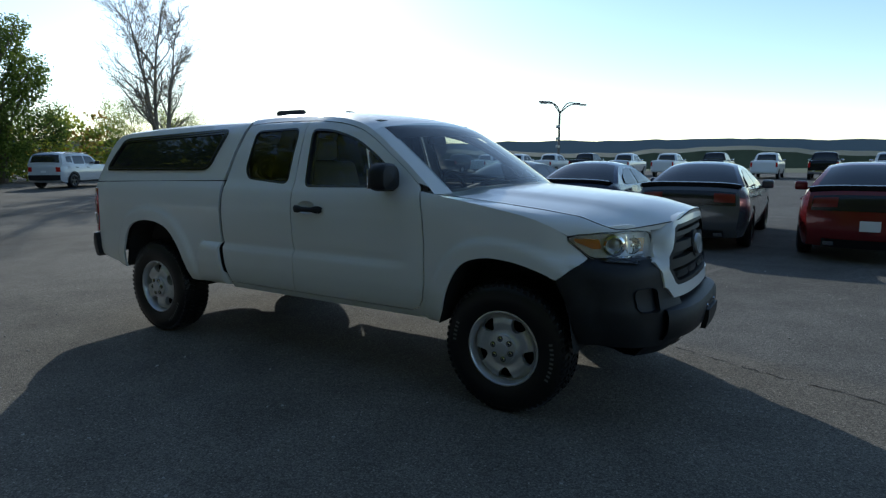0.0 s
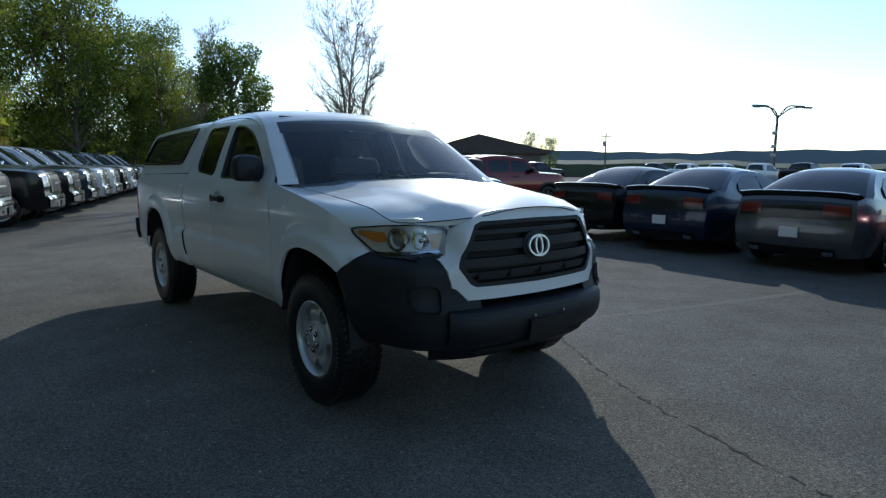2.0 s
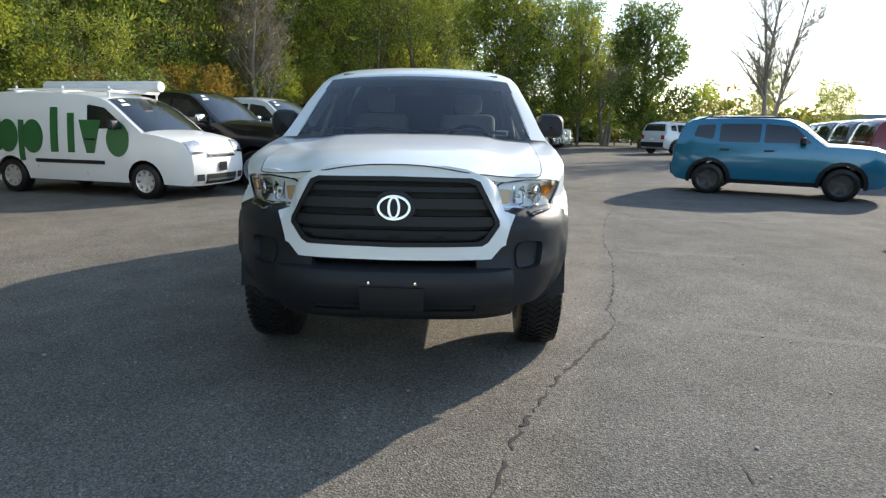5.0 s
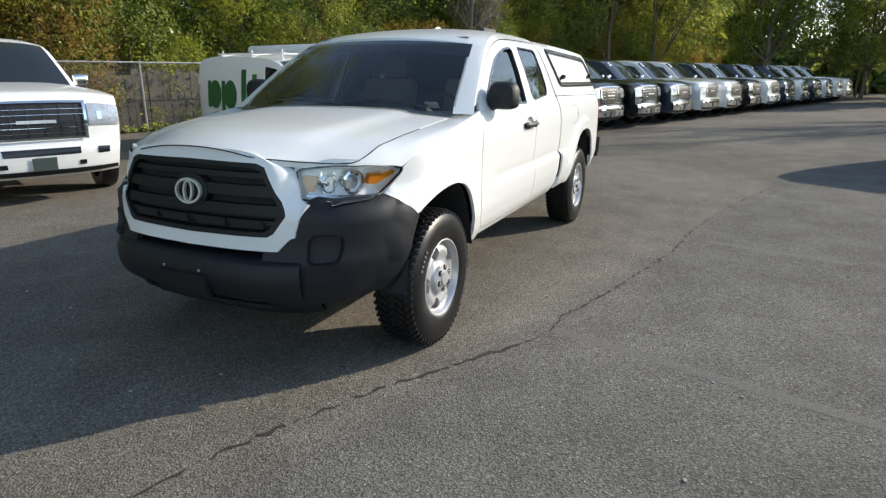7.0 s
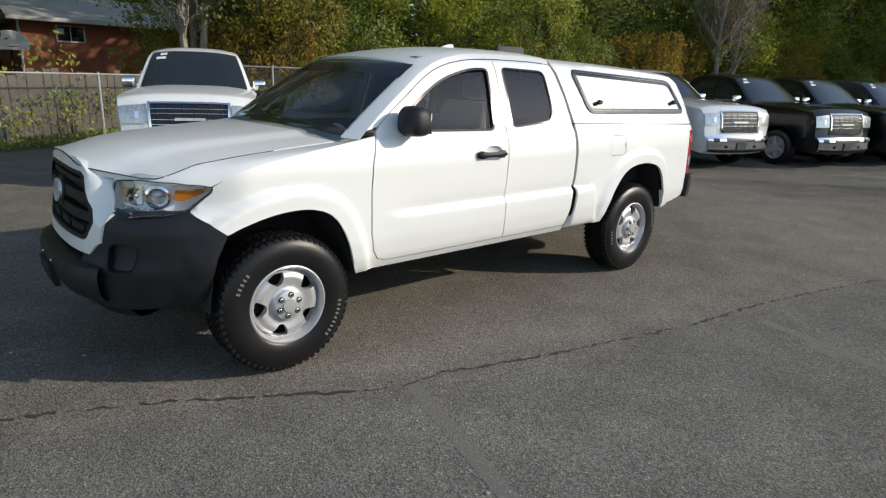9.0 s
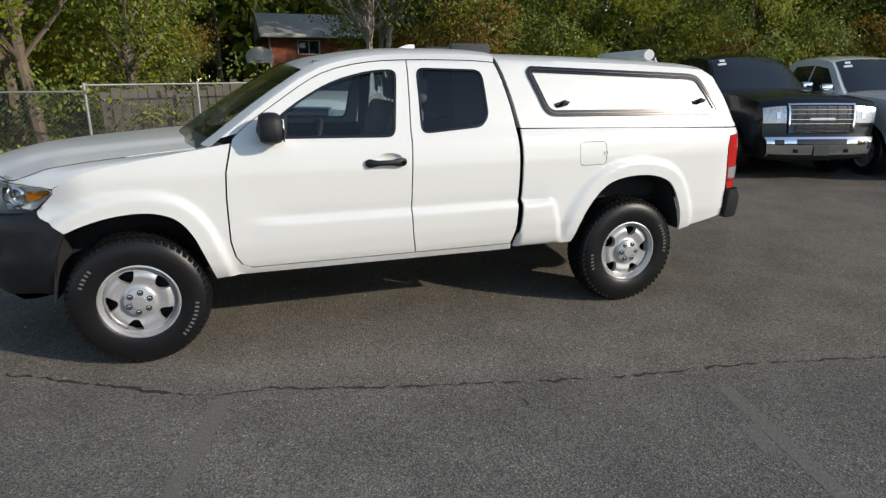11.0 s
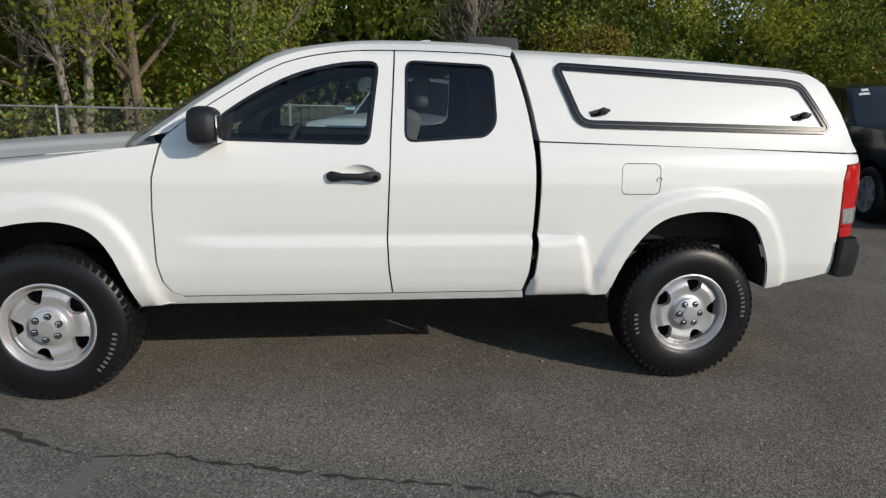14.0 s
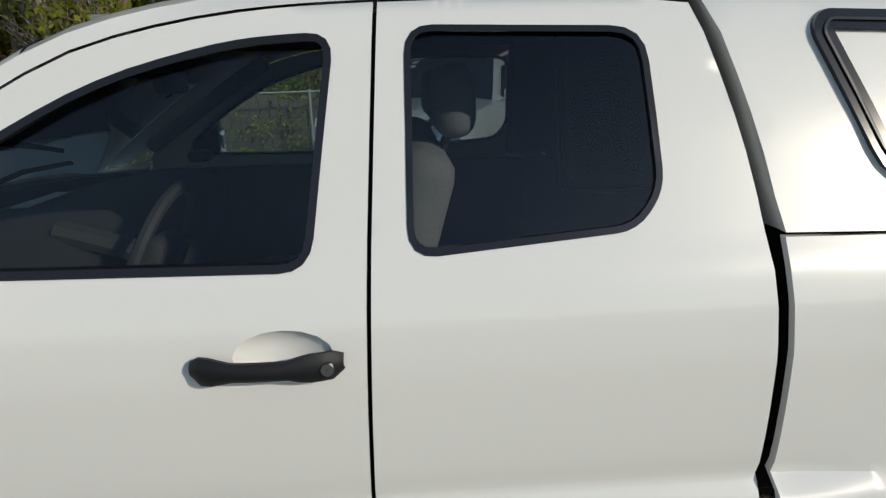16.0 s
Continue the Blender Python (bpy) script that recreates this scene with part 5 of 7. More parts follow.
hood_half = [(-0.832, 0.0), (-0.830, 0.20), (-0.822, 0.33), (-0.797, 0.40), (-0.765, 0.448), (-0.72, 0.502), (-0.68, 0.56), (-0.62, 0.66), (-0.578, 0.722), (-0.50, 0.745), (-0.30, 0.757), (0.0, 0.768), (0.30, 0.775)] + [(cowl_x(y), y) for y in (0.775, 0.6, 0.4, 0.2, 0.0)]
hood_poly = hood_half[:-1] + [(x, -y) for x, y in hood_half[::-1][0:1]] + [(x, -y) for x, y in hood_half[::-1][1:-1]]
part("hood", sheet(dense(hood_poly, 0.05), lambda a, b: Vector((a, b, hood_z(a, b))), 0.05, thick=0.03, inward=lambda a, b: (0, 0, -1)), WHITE, truck, sharp=55)
edge_pts = [(x, y) for x, y in hood_half if x < 0.2]
for sg in (-1, 1):
    tube("hood_seam", [(x - 0.004, sg * y, hood_z(x, y) - 0.003) for x, y in smoothed(edge_pts, 0.04)], 0.0028, SEAM, truck, 6)
    # shoulder of the fender between the hood's edge and the flank
    rows = []
    for t in np.linspace(0, 1, 26):
        x = -0.60 + 1.15 * t
        ye = float(np.interp(x, [-0.62, -0.578, -0.50, -0.30, 0.0, 0.30, 0.6], [0.665, 0.727, 0.750, 0.762, 0.773, 0.780, 0.79]))
        a = Vector((x, sg * ye, hood_z(x, ye) - 0.002))
        zt = float(np.interp(x, *zip(*FENDER_TOP)))
        b = skin(*F(x, zt), sg)
        m1 = Vector((x, sg * (abs(b.y) * 0.62 + ye * 0.38), a.z - 0.25 * (a.z - b.z)))
        m2 = Vector((x, sg * (abs(b.y) * 0.90 + ye * 0.10), a.z - 0.62 * (a.z - b.z)))
        rows.append([a + Vector((0, 0, -0.03)), a, m1, m2, b])
    bm = bmesh.new()
    add_grid(bm, rows)
    part("fender_top", bm, WHITE, truck, sharp=60)

# cowl, wipers
bm = bmesh.new()
add_grid(bm, [[(cowl_x(y) + dx, y, 1.270 - 0.045 * (abs(y) / 0.78) ** 2 + dz) for dx, dz in ((-0.02, -0.03), (0.0, 0.0), (0.10, -0.005), (0.14, -0.04))] for y in np.linspace(-0.80, 0.80, 17)])
part("cowl", bm, BLACK_PLASTIC, truck)
for y0, y1 in ((-0.62, -0.05), (-0.02, 0.52)):
    tube("wiper", [(0.40, y0, 1.285), (0.38, (y0 + y1) / 2, 1.305), (0.40, y1, 1.30)], 0.009, GLOSS_BLACK, truck)

# grille
OUT = [(0.0, 1.148), (0.25, 1.141), (0.34, 1.128), (0.40, 1.106), (0.45, 1.076), (0.495, 1.036), (0.532, 0.917), (0.584, 0.900), (0.560, 0.845), (0.543, 0.780), (0.540, 0.757), (0.520, 0.750), (0.470, 0.693), (0.0, 0.689)]
INN = [(0.0, 1.090), (0.370, 1.085), (0.41, 1.068), (0.505, 0.882), (0.508, 0.855), (0.455, 0.775), (0.425, 0.757), (0.0, 0.750)]
full = lambda half: half + [(-y, z) for y, z in half[::-1][1:-1]]


def nose3d(y, z, off=0.0):
    p = skin(*N(abs(y), z), 1, off)
    return Vector((p.x, math.copysign(p.y, y) if y else 0.0, p.z))


def nose_panel(name, poly, mat, parent, off=0.0, holes=(), thick=0.02, step=0.04, label=""):
    def laid(loop):
        out = []
        for y, z in dense(loop, step):
            u, zm = N(abs(y), z)
            out.append((math.copysign(u, y), zm))
        return out

    def to3d(u, zm):
        p = skin(abs(u), zm, 1, off)
        return Vector((p.x, math.copysign(p.y, u), p.z))
    bm = sheet(laid(poly), to3d, step, [laid(h) for h in holes], thick, lambda a, b: (1, 0, 0))
    return part(name, bm, mat, parent, label, sharp=50)


GRILLE_GREY = material("grille_plastic", (0.011, 0.011, 0.012), 0.55, spec=0.35)
sur = nose_panel("grille_surround", full(OUT), WHITE, truck, 0.016, [full(INN)], 0.06, label="white painted grille surround")
gr = nose_panel("grille", full(INN), SEAM, truck, -0.045, thick=0.0)
nose_panel("grille_rim", full(INN), GRILLE_GREY, gr, 0.012, [[(y * 0.955, 0.92 + (z - 0.92) * 0.87) for y, z in full(INN)]], 0.05)


def grille_w(z):
    return float(np.interp(z, [0.75, 0.775, 0.855, 0.882, 1.068, 1.09], [0.42, 0.455, 0.508, 0.505, 0.41, 0.37])) - 0.012


for z0, z1, off in ((0.935, 0.985, 0.0), (0.850, 0.898, 0.0), (0.805, 0.828, -0.008), (1.015, 1.040, -0.008)):
    w0, w1 = grille_w(z0), grille_w(z1)
    nose_panel("grille_bar", [(-w0, z0), (w0, z0), (w1, z1), (-w1, z1)], GRILLE_GREY, gr, off, thick=0.035)
for y0 in (-0.32, -0.115, 0.115, 0.32):
    nose_panel("grille_vent", rounded([(y0 - 0.085, 0.792), (y0 + 0.085, 0.792), (y0 + 0.085, 0.826), (y0 - 0.085, 0.826)], 0.008), SEAM, gr, 0.002, thick=0.0)
oval = lambda a, b, n=28, cy=0.0, cz=0.942: [(cy + a * math.cos(t), cz + b * math.sin(t)) for t in np.linspace(0, 2 * math.pi, n, endpoint=False)]
nose_panel("badge_base", oval(0.104, 0.080), GRILLE_GREY, gr, 0.006, thick=0.04)
BADGE = material("badge_silver", (0.78, 0.79, 0.80), 0.28, metal=0.6)
badge = nose_panel("badge", oval(0.080, 0.060), BADGE, gr, 0.026, [oval(0.069, 0.049)], 0.014, 0.02, label="chrome oval badge")
nose_panel("badge_bar", oval(0.030, 0.053), BADGE, badge, 0.026, [oval(0.019, 0.044)], 0.014, 0.02)

# bumper bar and valance
def bumper_loft(name, prof, mat, half, parent, label=""):
    """A bar across the nose: prof of (offset, z), ending at half way out."""
    bm = bmesh.new()
    rows = []
    for y in np.linspace(-half, half, 31):
        rows.append([nose3d(y, z, o - 0.02 * (abs(y) / half) ** 6) for o, z in prof])
    add_grid(bm, rows)
    return part(name, bm, mat, parent, label, sharp=40)


bb = bumper_loft("front_bumper", [(-0.08, 0.660), (0.0, 0.656), (0.045, 0.640), (0.062, 0.612), (0.065, 0.56), (0.058, 0.51), (0.045, 0.475), (0.0, 0.462), (-0.05, 0.45)], BLACK_PLASTIC, 0.57, truck, "black textured plastic bumper")
bumper_loft("valance", [(-0.03, 0.47), (0.0, 0.44), (0.002, 0.40), (-0.02, 0.365), (-0.10, 0.35), (-0.3, 0.345)], BLACK_PLASTIC, 0.62, truck)
nose_panel("plate_holder", rounded([(-0.152, 0.455), (0.152, 0.455), (0.152, 0.572), (-0.152, 0.572)], 0.01), GRILLE_GREY, bb, 0.085, thick=0.03)
nose_panel("lower_slot", rounded([(-0.42, 0.40), (0.42, 0.40), (0.42, 0.43), (-0.42, 0.43)], 0.01), SEAM, bb, 0.012, thick=0.0)
for y in (-0.11, 0.11):
    bm = bmesh.new()
    add_lathe(bm, [(0.001, 0.004), (0.008, 0.003), (0.009, -0.004)], 10, "z")
    bmesh.ops.transform(bm, matrix=Matrix.Translation(nose3d(y, 0.590, 0.068)) @ Matrix.Rotation(radians(-90), 4, "Y"), verts=bm.verts)
    part("screw", bm, CHROME, bb)

# underside, wheel wells, inner walls
for name, c, s in (("frame_rail", (1.7, -0.42, 0.49), (4.6, 0.10, 0.15)), ("frame_rail", (1.7, 0.42, 0.49), (4.6, 0.10, 0.15)), ("floor_pan", (1.35, 0, 0.56), (1.9, 1.62, 0.05)), ("bed_floor", (3.3, 0, 0.72), (1.9, 1.3, 0.05)),
                   ("engine_bay", (-0.10, 0, 0.72), (1.15, 1.05, 0.50)), ("bed_inner", (3.3, 0, 1.02), (1.85, 1.42, 0.56)), ("rear_axle", (3.236, 0, 0.385), (0.14, 1.4, 0.14)), ("front_axle", (0.0, 0, 0.36), (0.12, 1.4, 0.10)), ("fuel_tank", (1.9, -0.28, 0.51), (0.9, 0.5, 0.20))):
    box(name, c, s, UNDER, truck, 0.03)
for curve in (F_ARCH, R_ARCH):
    for sg in (-1, 1):
        bm = bmesh.new()
        add_grid(bm, [[(x, sg * yy, z) for yy in (0.915, 0.75, 0.5)] for x, z in curve])
        part("wheel_well", bm, UNDER, truck)


# wheels
def rim_depth(x, z):
    r = math.hypot(x, z)
    return float(np.interp(r, [0, 0.07, 0.082, 0.10, 0.15, 0.178, 0.192, 0.205], [0.012, 0.012, -0.006, -0.012, 0.0, -0.014, -0.040, -0.036]))


def truck_wheel(x, sg, turn):
    bm = bmesh.new()
    R, w = 0.385, 0.122
    prof = [(0.204, w - 0.028), (0.214, w - 0.012), (0.232, w - 0.002), (0.285, w + 0.006), (0.325, w + 0.002), (0.350, w - 0.010), (0.366, w - 0.022), (0.374, w - 0.030), (0.376, 0.0), (0.374, -w + 0.030), (0.350, -w + 0.01), (0.25, -w), (0.204, -w + 0.03)]
    add_lathe(bm, prof, 64, "y")
    ty = part("tyre", bm, RUBBER, truck)
    bm = bmesh.new()
    n = 58
    for k in range(n):
        for lane, (h0, h1, tw) in enumerate(((0.075, w - 0.012, 0.55), (0.026, 0.070, 0.6), (-0.022, 0.022, 0.55), (-0.070, -0.026, 0.6), (-w + 0.012, -0.075, 0.55))):
            a = 2 * math.pi * (k + 0.5 * (lane % 2)) / n
            da = 2 * math.pi / n * tw / 2
            sk = 0.03 if lane % 2 else -0.03
            low = 0.360 if lane in (0, 4) else 0.372
            q = []
            for rr in (0.366, 0.3835):
                for aa, hh in ((a - da + sk, h0), (a + da + sk, h0), (a + da - sk, h1), (a - da - sk, h1)):
                    edge = lane in (0, 4) and abs(hh) > 0.1
                    r2 = rr - (0.012 if edge else 0)
                    q.append(bm.verts.new((r2 * math.cos(aa), hh, r2 * math.sin(aa))))
            bm.faces.new(q[4:8])
            for i in range(4):
                bm.faces.new((q[i], q[(i + 1) % 4], q[4 + (i + 1) % 4], q[4 + i]))
    part("tread", bm, RUBBER, ty)
    bm = bmesh.new()
    for a0, cnt in ((0.75, 5), (3.6, 9)):
        for k in range(cnt):
            a = a0 + 0.085 * k
            u, v = Vector((math.cos(a), 0, math.sin(a))), Vector((-math.sin(a), 0, math.cos(a)))
            c = u * 0.305 + Vector((0, w + 0.0085, 0))
            add = [c + u * i * 0.011 + v * j * 0.006 for i, j in ((-1, -1), (1, -1), (1, 1), (-1, 1))]
            bm.faces.new([bm.verts.new(p) for p in add])
    tagged(part("sidewall_mark", bm, TYRE_MARK, ty, "pale raised marks on the sidewall"), kind="stuff")
    circle = [(0.205 * math.cos(a), 0.205 * math.sin(a)) for a in np.linspace(0, 2 * math.pi, 60, endpoint=False)]
    holes = []
    for k in range(5):
        a = 2 * math.pi * k / 5 + math.pi / 2
        q = []
        for r, d in ((0.116, -0.11), (0.116, 0.11), (0.150, 0.25), (0.180, 0.28), (0.184, 0.0), (0.180, -0.28), (0.150, -0.25)):
            q.append((r * math.cos(a + d), r * math.sin(a + d)))
        holes.append(dense(rounded(q, 0.012, 3), 0.012))
    bm = sheet(circle, lambda a, b: Vector((a, w - 0.022 + rim_depth(a, b), b)), 0.011, holes, 0.035, lambda a, b: (0, -1, 0))
    rim = part("rim", bm, STEEL, ty, sharp=60)
    bm = bmesh.new()
    add_lathe(bm, [(0.196, w - 0.06), (0.201, w - 0.020), (0.212, w - 0.006), (0.219, w - 0.008), (0.219, w - 0.04)], 60, "y")
    part("rim_lip", bm, STEEL, rim)
    bm = bmesh.new()
    add_lathe(bm, [(0.2, 0.0), (0.06, 0.01), (0.001, 0.01)], 40, "y")
    part("brake_disc", bm, SEAM, rim)
    bm = bmesh.new()
    add_lathe(bm, [(0.081, w - 0.03), (0.080, w - 0.006), (0.072, w - 0.004), (0.040, w + 0.004), (0.038, w + 0.010), (0.001, w + 0.012)], 32, "y")
    cap_ob = part("hub_cap", bm, STEEL, rim)
    for k in range(6):
        a = 2 * math.pi * k / 6
        bm = bmesh.new()
        add_lathe(bm, [(0.013, w - 0.01), (0.012, w + 0.004), (0.007, w + 0.006), (0.006, w - 0.004)], 8, "y", (0.058 * math.cos(a), 0, 0.058 * math.sin(a)))
        part("lug_nut", bm, CHROME, cap_ob)
        bm = bmesh.new()
        add_lathe(bm, [(0.001, w - 0.001 + 0.004), (0.0165, w + 0.0035), (0.017, w - 0.004)], 12, "y", (0.058 * math.cos(a), 0, 0.058 * math.sin(a)))
        part("lug_pocket", bm, SEAM, cap_ob)
    ty.matrix_basis = pose(x, sg * 0.802, 0.383, 0, turn, 0 if sg > 0 else 180)


TYRE_MARK = material("tyre_mark", (0.12, 0.12, 0.115), 0.7)
truck_wheel(-0.02, -1, 20)
truck_wheel(3.216, -1, 62)
truck_wheel(-0.02, 1, 40)
truck_wheel(3.216, 1, 5)

# cabin
SEAT = material("grey_cloth", (0.20, 0.205, 0.21), 0.9, vary=0.15, scale=20, bump=0.3, bump_scale=300)
DASH = material("dark_dash", (0.028, 0.029, 0.032), 0.7, vary=0.1, scale=10, bump=0.2, bump_scale=400)
bm = bmesh.new()
add_grid(bm, [[(0.46, y, 1.225), (0.62, y, 1.245 - 0.02 * abs(y)), (0.80, y, 1.23), (0.90, y, 1.17), (0.90, y, 1.0), (0.78, y, 0.82), (0.60, y, 0.70)] for y in np.linspace(-0.78, 0.78, 11)])
part("dashboard", bm, DASH, truck)
for y in (-0.38, 0.38):
    bm = bmesh.new()
    add_box(bm, 1.30, y, 0.80, 0.52, 0.50, 0.17, 0.06, 3)
    seat = part("front_seat", bm, SEAT, truck)
    bm = bmesh.new()
    add_box(bm, 0, 0, 0.30, 0.14, 0.48, 0.62, 0.06, 3, Matrix.Translation((1.56, y, 0.84)) @ Matrix.Rotation(radians(16), 4, "Y"))
    part("backrest", bm, SEAT, seat)
    bm = bmesh.new()
    add_box(bm, 1.79, y, 1.52, 0.10, 0.25, 0.17, 0.045, 3)
    part("headrest", bm, SEAT, seat)
    bm = bmesh.new()
    for d in (-0.06, 0.06):
        add_tube(bm, [(1.74, y + d, 1.36), (1.79, y + d, 1.46)], 0.006, 6)
    part("headrest_post", bm, DASH, seat)
bm = bmesh.new()
ring = [Vector((0, 0.185 * math.cos(a), 0.185 * math.sin(a))) for a in np.linspace(0, 2 * math.pi, 29)]
add_tube(bm, ring, 0.015, 8, False)
add_tube(bm, [(0, -0.18, 0), (0, 0.18, 0)], 0.016, 6)
add_tube(bm, [(0, 0, 0), (0, 0, -0.18)], 0.016, 6)
add_box(bm, 0.0, 0, 0, 0.05, 0.14, 0.12, 0.02)
add_tube(bm, [(0, 0, 0), (-0.25, 0, -0.02)], 0.03, 8)
bmesh.ops.transform(bm, matrix=Matrix.Translation((1.05, -0.38, 1.16)) @ Matrix.Rotation(radians(22), 4, "Y"), verts=bm.verts)
part("steering_wheel", bm, DASH, truck)
box("rear_bulkhead", (2.2, 0, 0.9), (0.04, 1.56, 0.75), DASH, truck, 0.01)
box("headliner", (1.62, 0, 1.70), (1.10, 1.18, 0.02), SEAT, truck, 0.006)
for sg in (-1, 1):
    box("door_card", (1.1, sg * 0.80, 0.92), (1.0, 0.04, 0.62), DASH, truck, 0.012)
    box("door_card", (1.95, sg * 0.80, 0.92), (0.55, 0.04, 0.62), DASH, truck, 0.012)
    tube("pillar_lining", [(0.62, sg * 0.74, 1.33), (1.0, sg * 0.66, 1.57), (1.14, sg * 0.63, 1.65)], 0.03, SEAT, truck)
    tube("pillar_lining", [(1.62, sg * 0.76, 1.2), (1.63, sg * 0.70, 1.45), (1.64, sg * 0.62, 1.68)], 0.045, DASH, truck)
    box("quarter_trim", (2.20, sg * 0.70, 1.44), (0.30, 0.05, 0.56), DASH, truck, 0.02, m=Matrix.Rotation(radians(sg * 13), 4, "X"))
box("interior_mirror", (1.0, 0, 1.58), (0.03, 0.22, 0.06), DASH, truck, 0.012)
m = Matrix.Translation((0.50, -0.60, 1.285)) @ Matrix.Rotation(radians(-52), 4, "Y")
box("window_sticker", (0, 0, 0), (0.004, 0.085, 0.06), PLATE, truck, 0.001, "white and blue paper sticker", m)
bm = bmesh.new()
add_box(bm, 0.56, 0.02, 1.247, 0.05, 0.24, 0.006, 0.002)
part("dash_paper", bm, PLATE, truck, "white paper on the dash")
bm = bmesh.new()
add_grid(bm, [[(1.72 + 0.16 * t, w * (1 - t * 0.2), 1.79 + 0.045 * math.sin(t * math.pi * 0.55) * (1 if w == 0 else 0.0)) for w in (-0.03, 0, 0.03)] for t in np.linspace(0, 1, 6)])
part("roof_antenna", bm, WHITE, truck)


# ---- trees ----
def tree_mesh(seed, height, spread, leaves, leaf_mats, leaf_size, bare=0, lowest=0.25, stems=1, name="tree", trunk_r=0.16, label="", category="tree"):
    rng = random.Random(seed)
    root = thing(name, label, category)
    bm = bmesh.new()
    tips = []

    def limb(p, d, length, r, level):
        pts, rad, q, dd = [p.copy()], [r], p.copy(), d.copy()
        n = 5 if level < 2 else 3
        for k in range(n):
            dd = (dd + Vector((rng.uniform(-1, 1), rng.uniform(-1, 1), rng.uniform(-0.4, 0.8))) * (0.10 + 0.07 * level)).normalized()
            q = q + dd * length / n
            pts.append(q.copy())
            rad.append(r * (1 - 0.75 * (k + 1) / n))
            if level >= 1:
                tips.append((q.copy(), level))
            if level < (bare or 3) and (level > 0 or (k + 1) / n >= lowest):
                for _ in range(rng.choice((1, 2, 2)) if level < 2 else rng.choice((1, 1, 2))):
                    a = rng.uniform(0, 2 * math.pi)
                    side = (dd.orthogonal().normalized() * math.cos(a) + dd.cross(dd.orthogonal().normalized()) * math.sin(a))
                    nd = (dd * rng.uniform(0.5, 0.9) + side * rng.uniform(0.5, 0.9) * (0.75 if bare == 4 else spread) + Vector((0, 0, 0.25))).normalized()
                    limb(q, nd, length * rng.uniform(0.45, 0.62), rad[-1] * 0.7, level + 1)
        if bare or level < 3:
            add_tube(bm, pts, rad, 7 if level == 0 else (5 if level == 1 else 3), cap=False)

    for k in range(stems):
        a, lean = 2 * math.pi * k / stems, 0.0 if stems == 1 else 0.24
        limb(Vector((0.3 * lean * math.cos(a), 0.3 * lean * math.sin(a), -0.1)), Vector((lean * math.cos(a), lean * math.sin(a), 1)).normalized(), height * 0.8 * (1 - 0.07 * k if stems > 1 else 1), trunk_r, 0)
    part("trunk", bm, BARK, root)
    if leaves:
        verts, faces, mats = [], [], []
        for k in range(leaves):
            p, lv = tips[rng.randrange(len(tips))]
            c = p + Vector((rng.gauss(0, 1), rng.gauss(0, 1), rng.gauss(0, 0.8))) * 0.34 * (height / 9)
            s = leaf_size * rng.uniform(0.6, 1.4)
            u = Vector((rng.uniform(-1, 1), rng.uniform(-1, 1), rng.uniform(-1, 1))).normalized()
            w = u.orthogonal().normalized()
            i = len(verts)
            bend = u.cross(w) * s * 0.25
            verts += [c - u * s, c + w * s * 0.55 + bend, c + u * s, c - w * s * 0.55 + bend]
            faces += [(i, i + 1, i + 2), (i, i + 2, i + 3)]
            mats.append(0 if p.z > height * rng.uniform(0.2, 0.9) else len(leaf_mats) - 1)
        me = bpy.data.meshes.new("crown")
        me.from_pydata([tuple(v) for v in verts], [], faces)
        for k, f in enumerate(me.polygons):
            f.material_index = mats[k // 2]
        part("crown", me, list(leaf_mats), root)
    return root


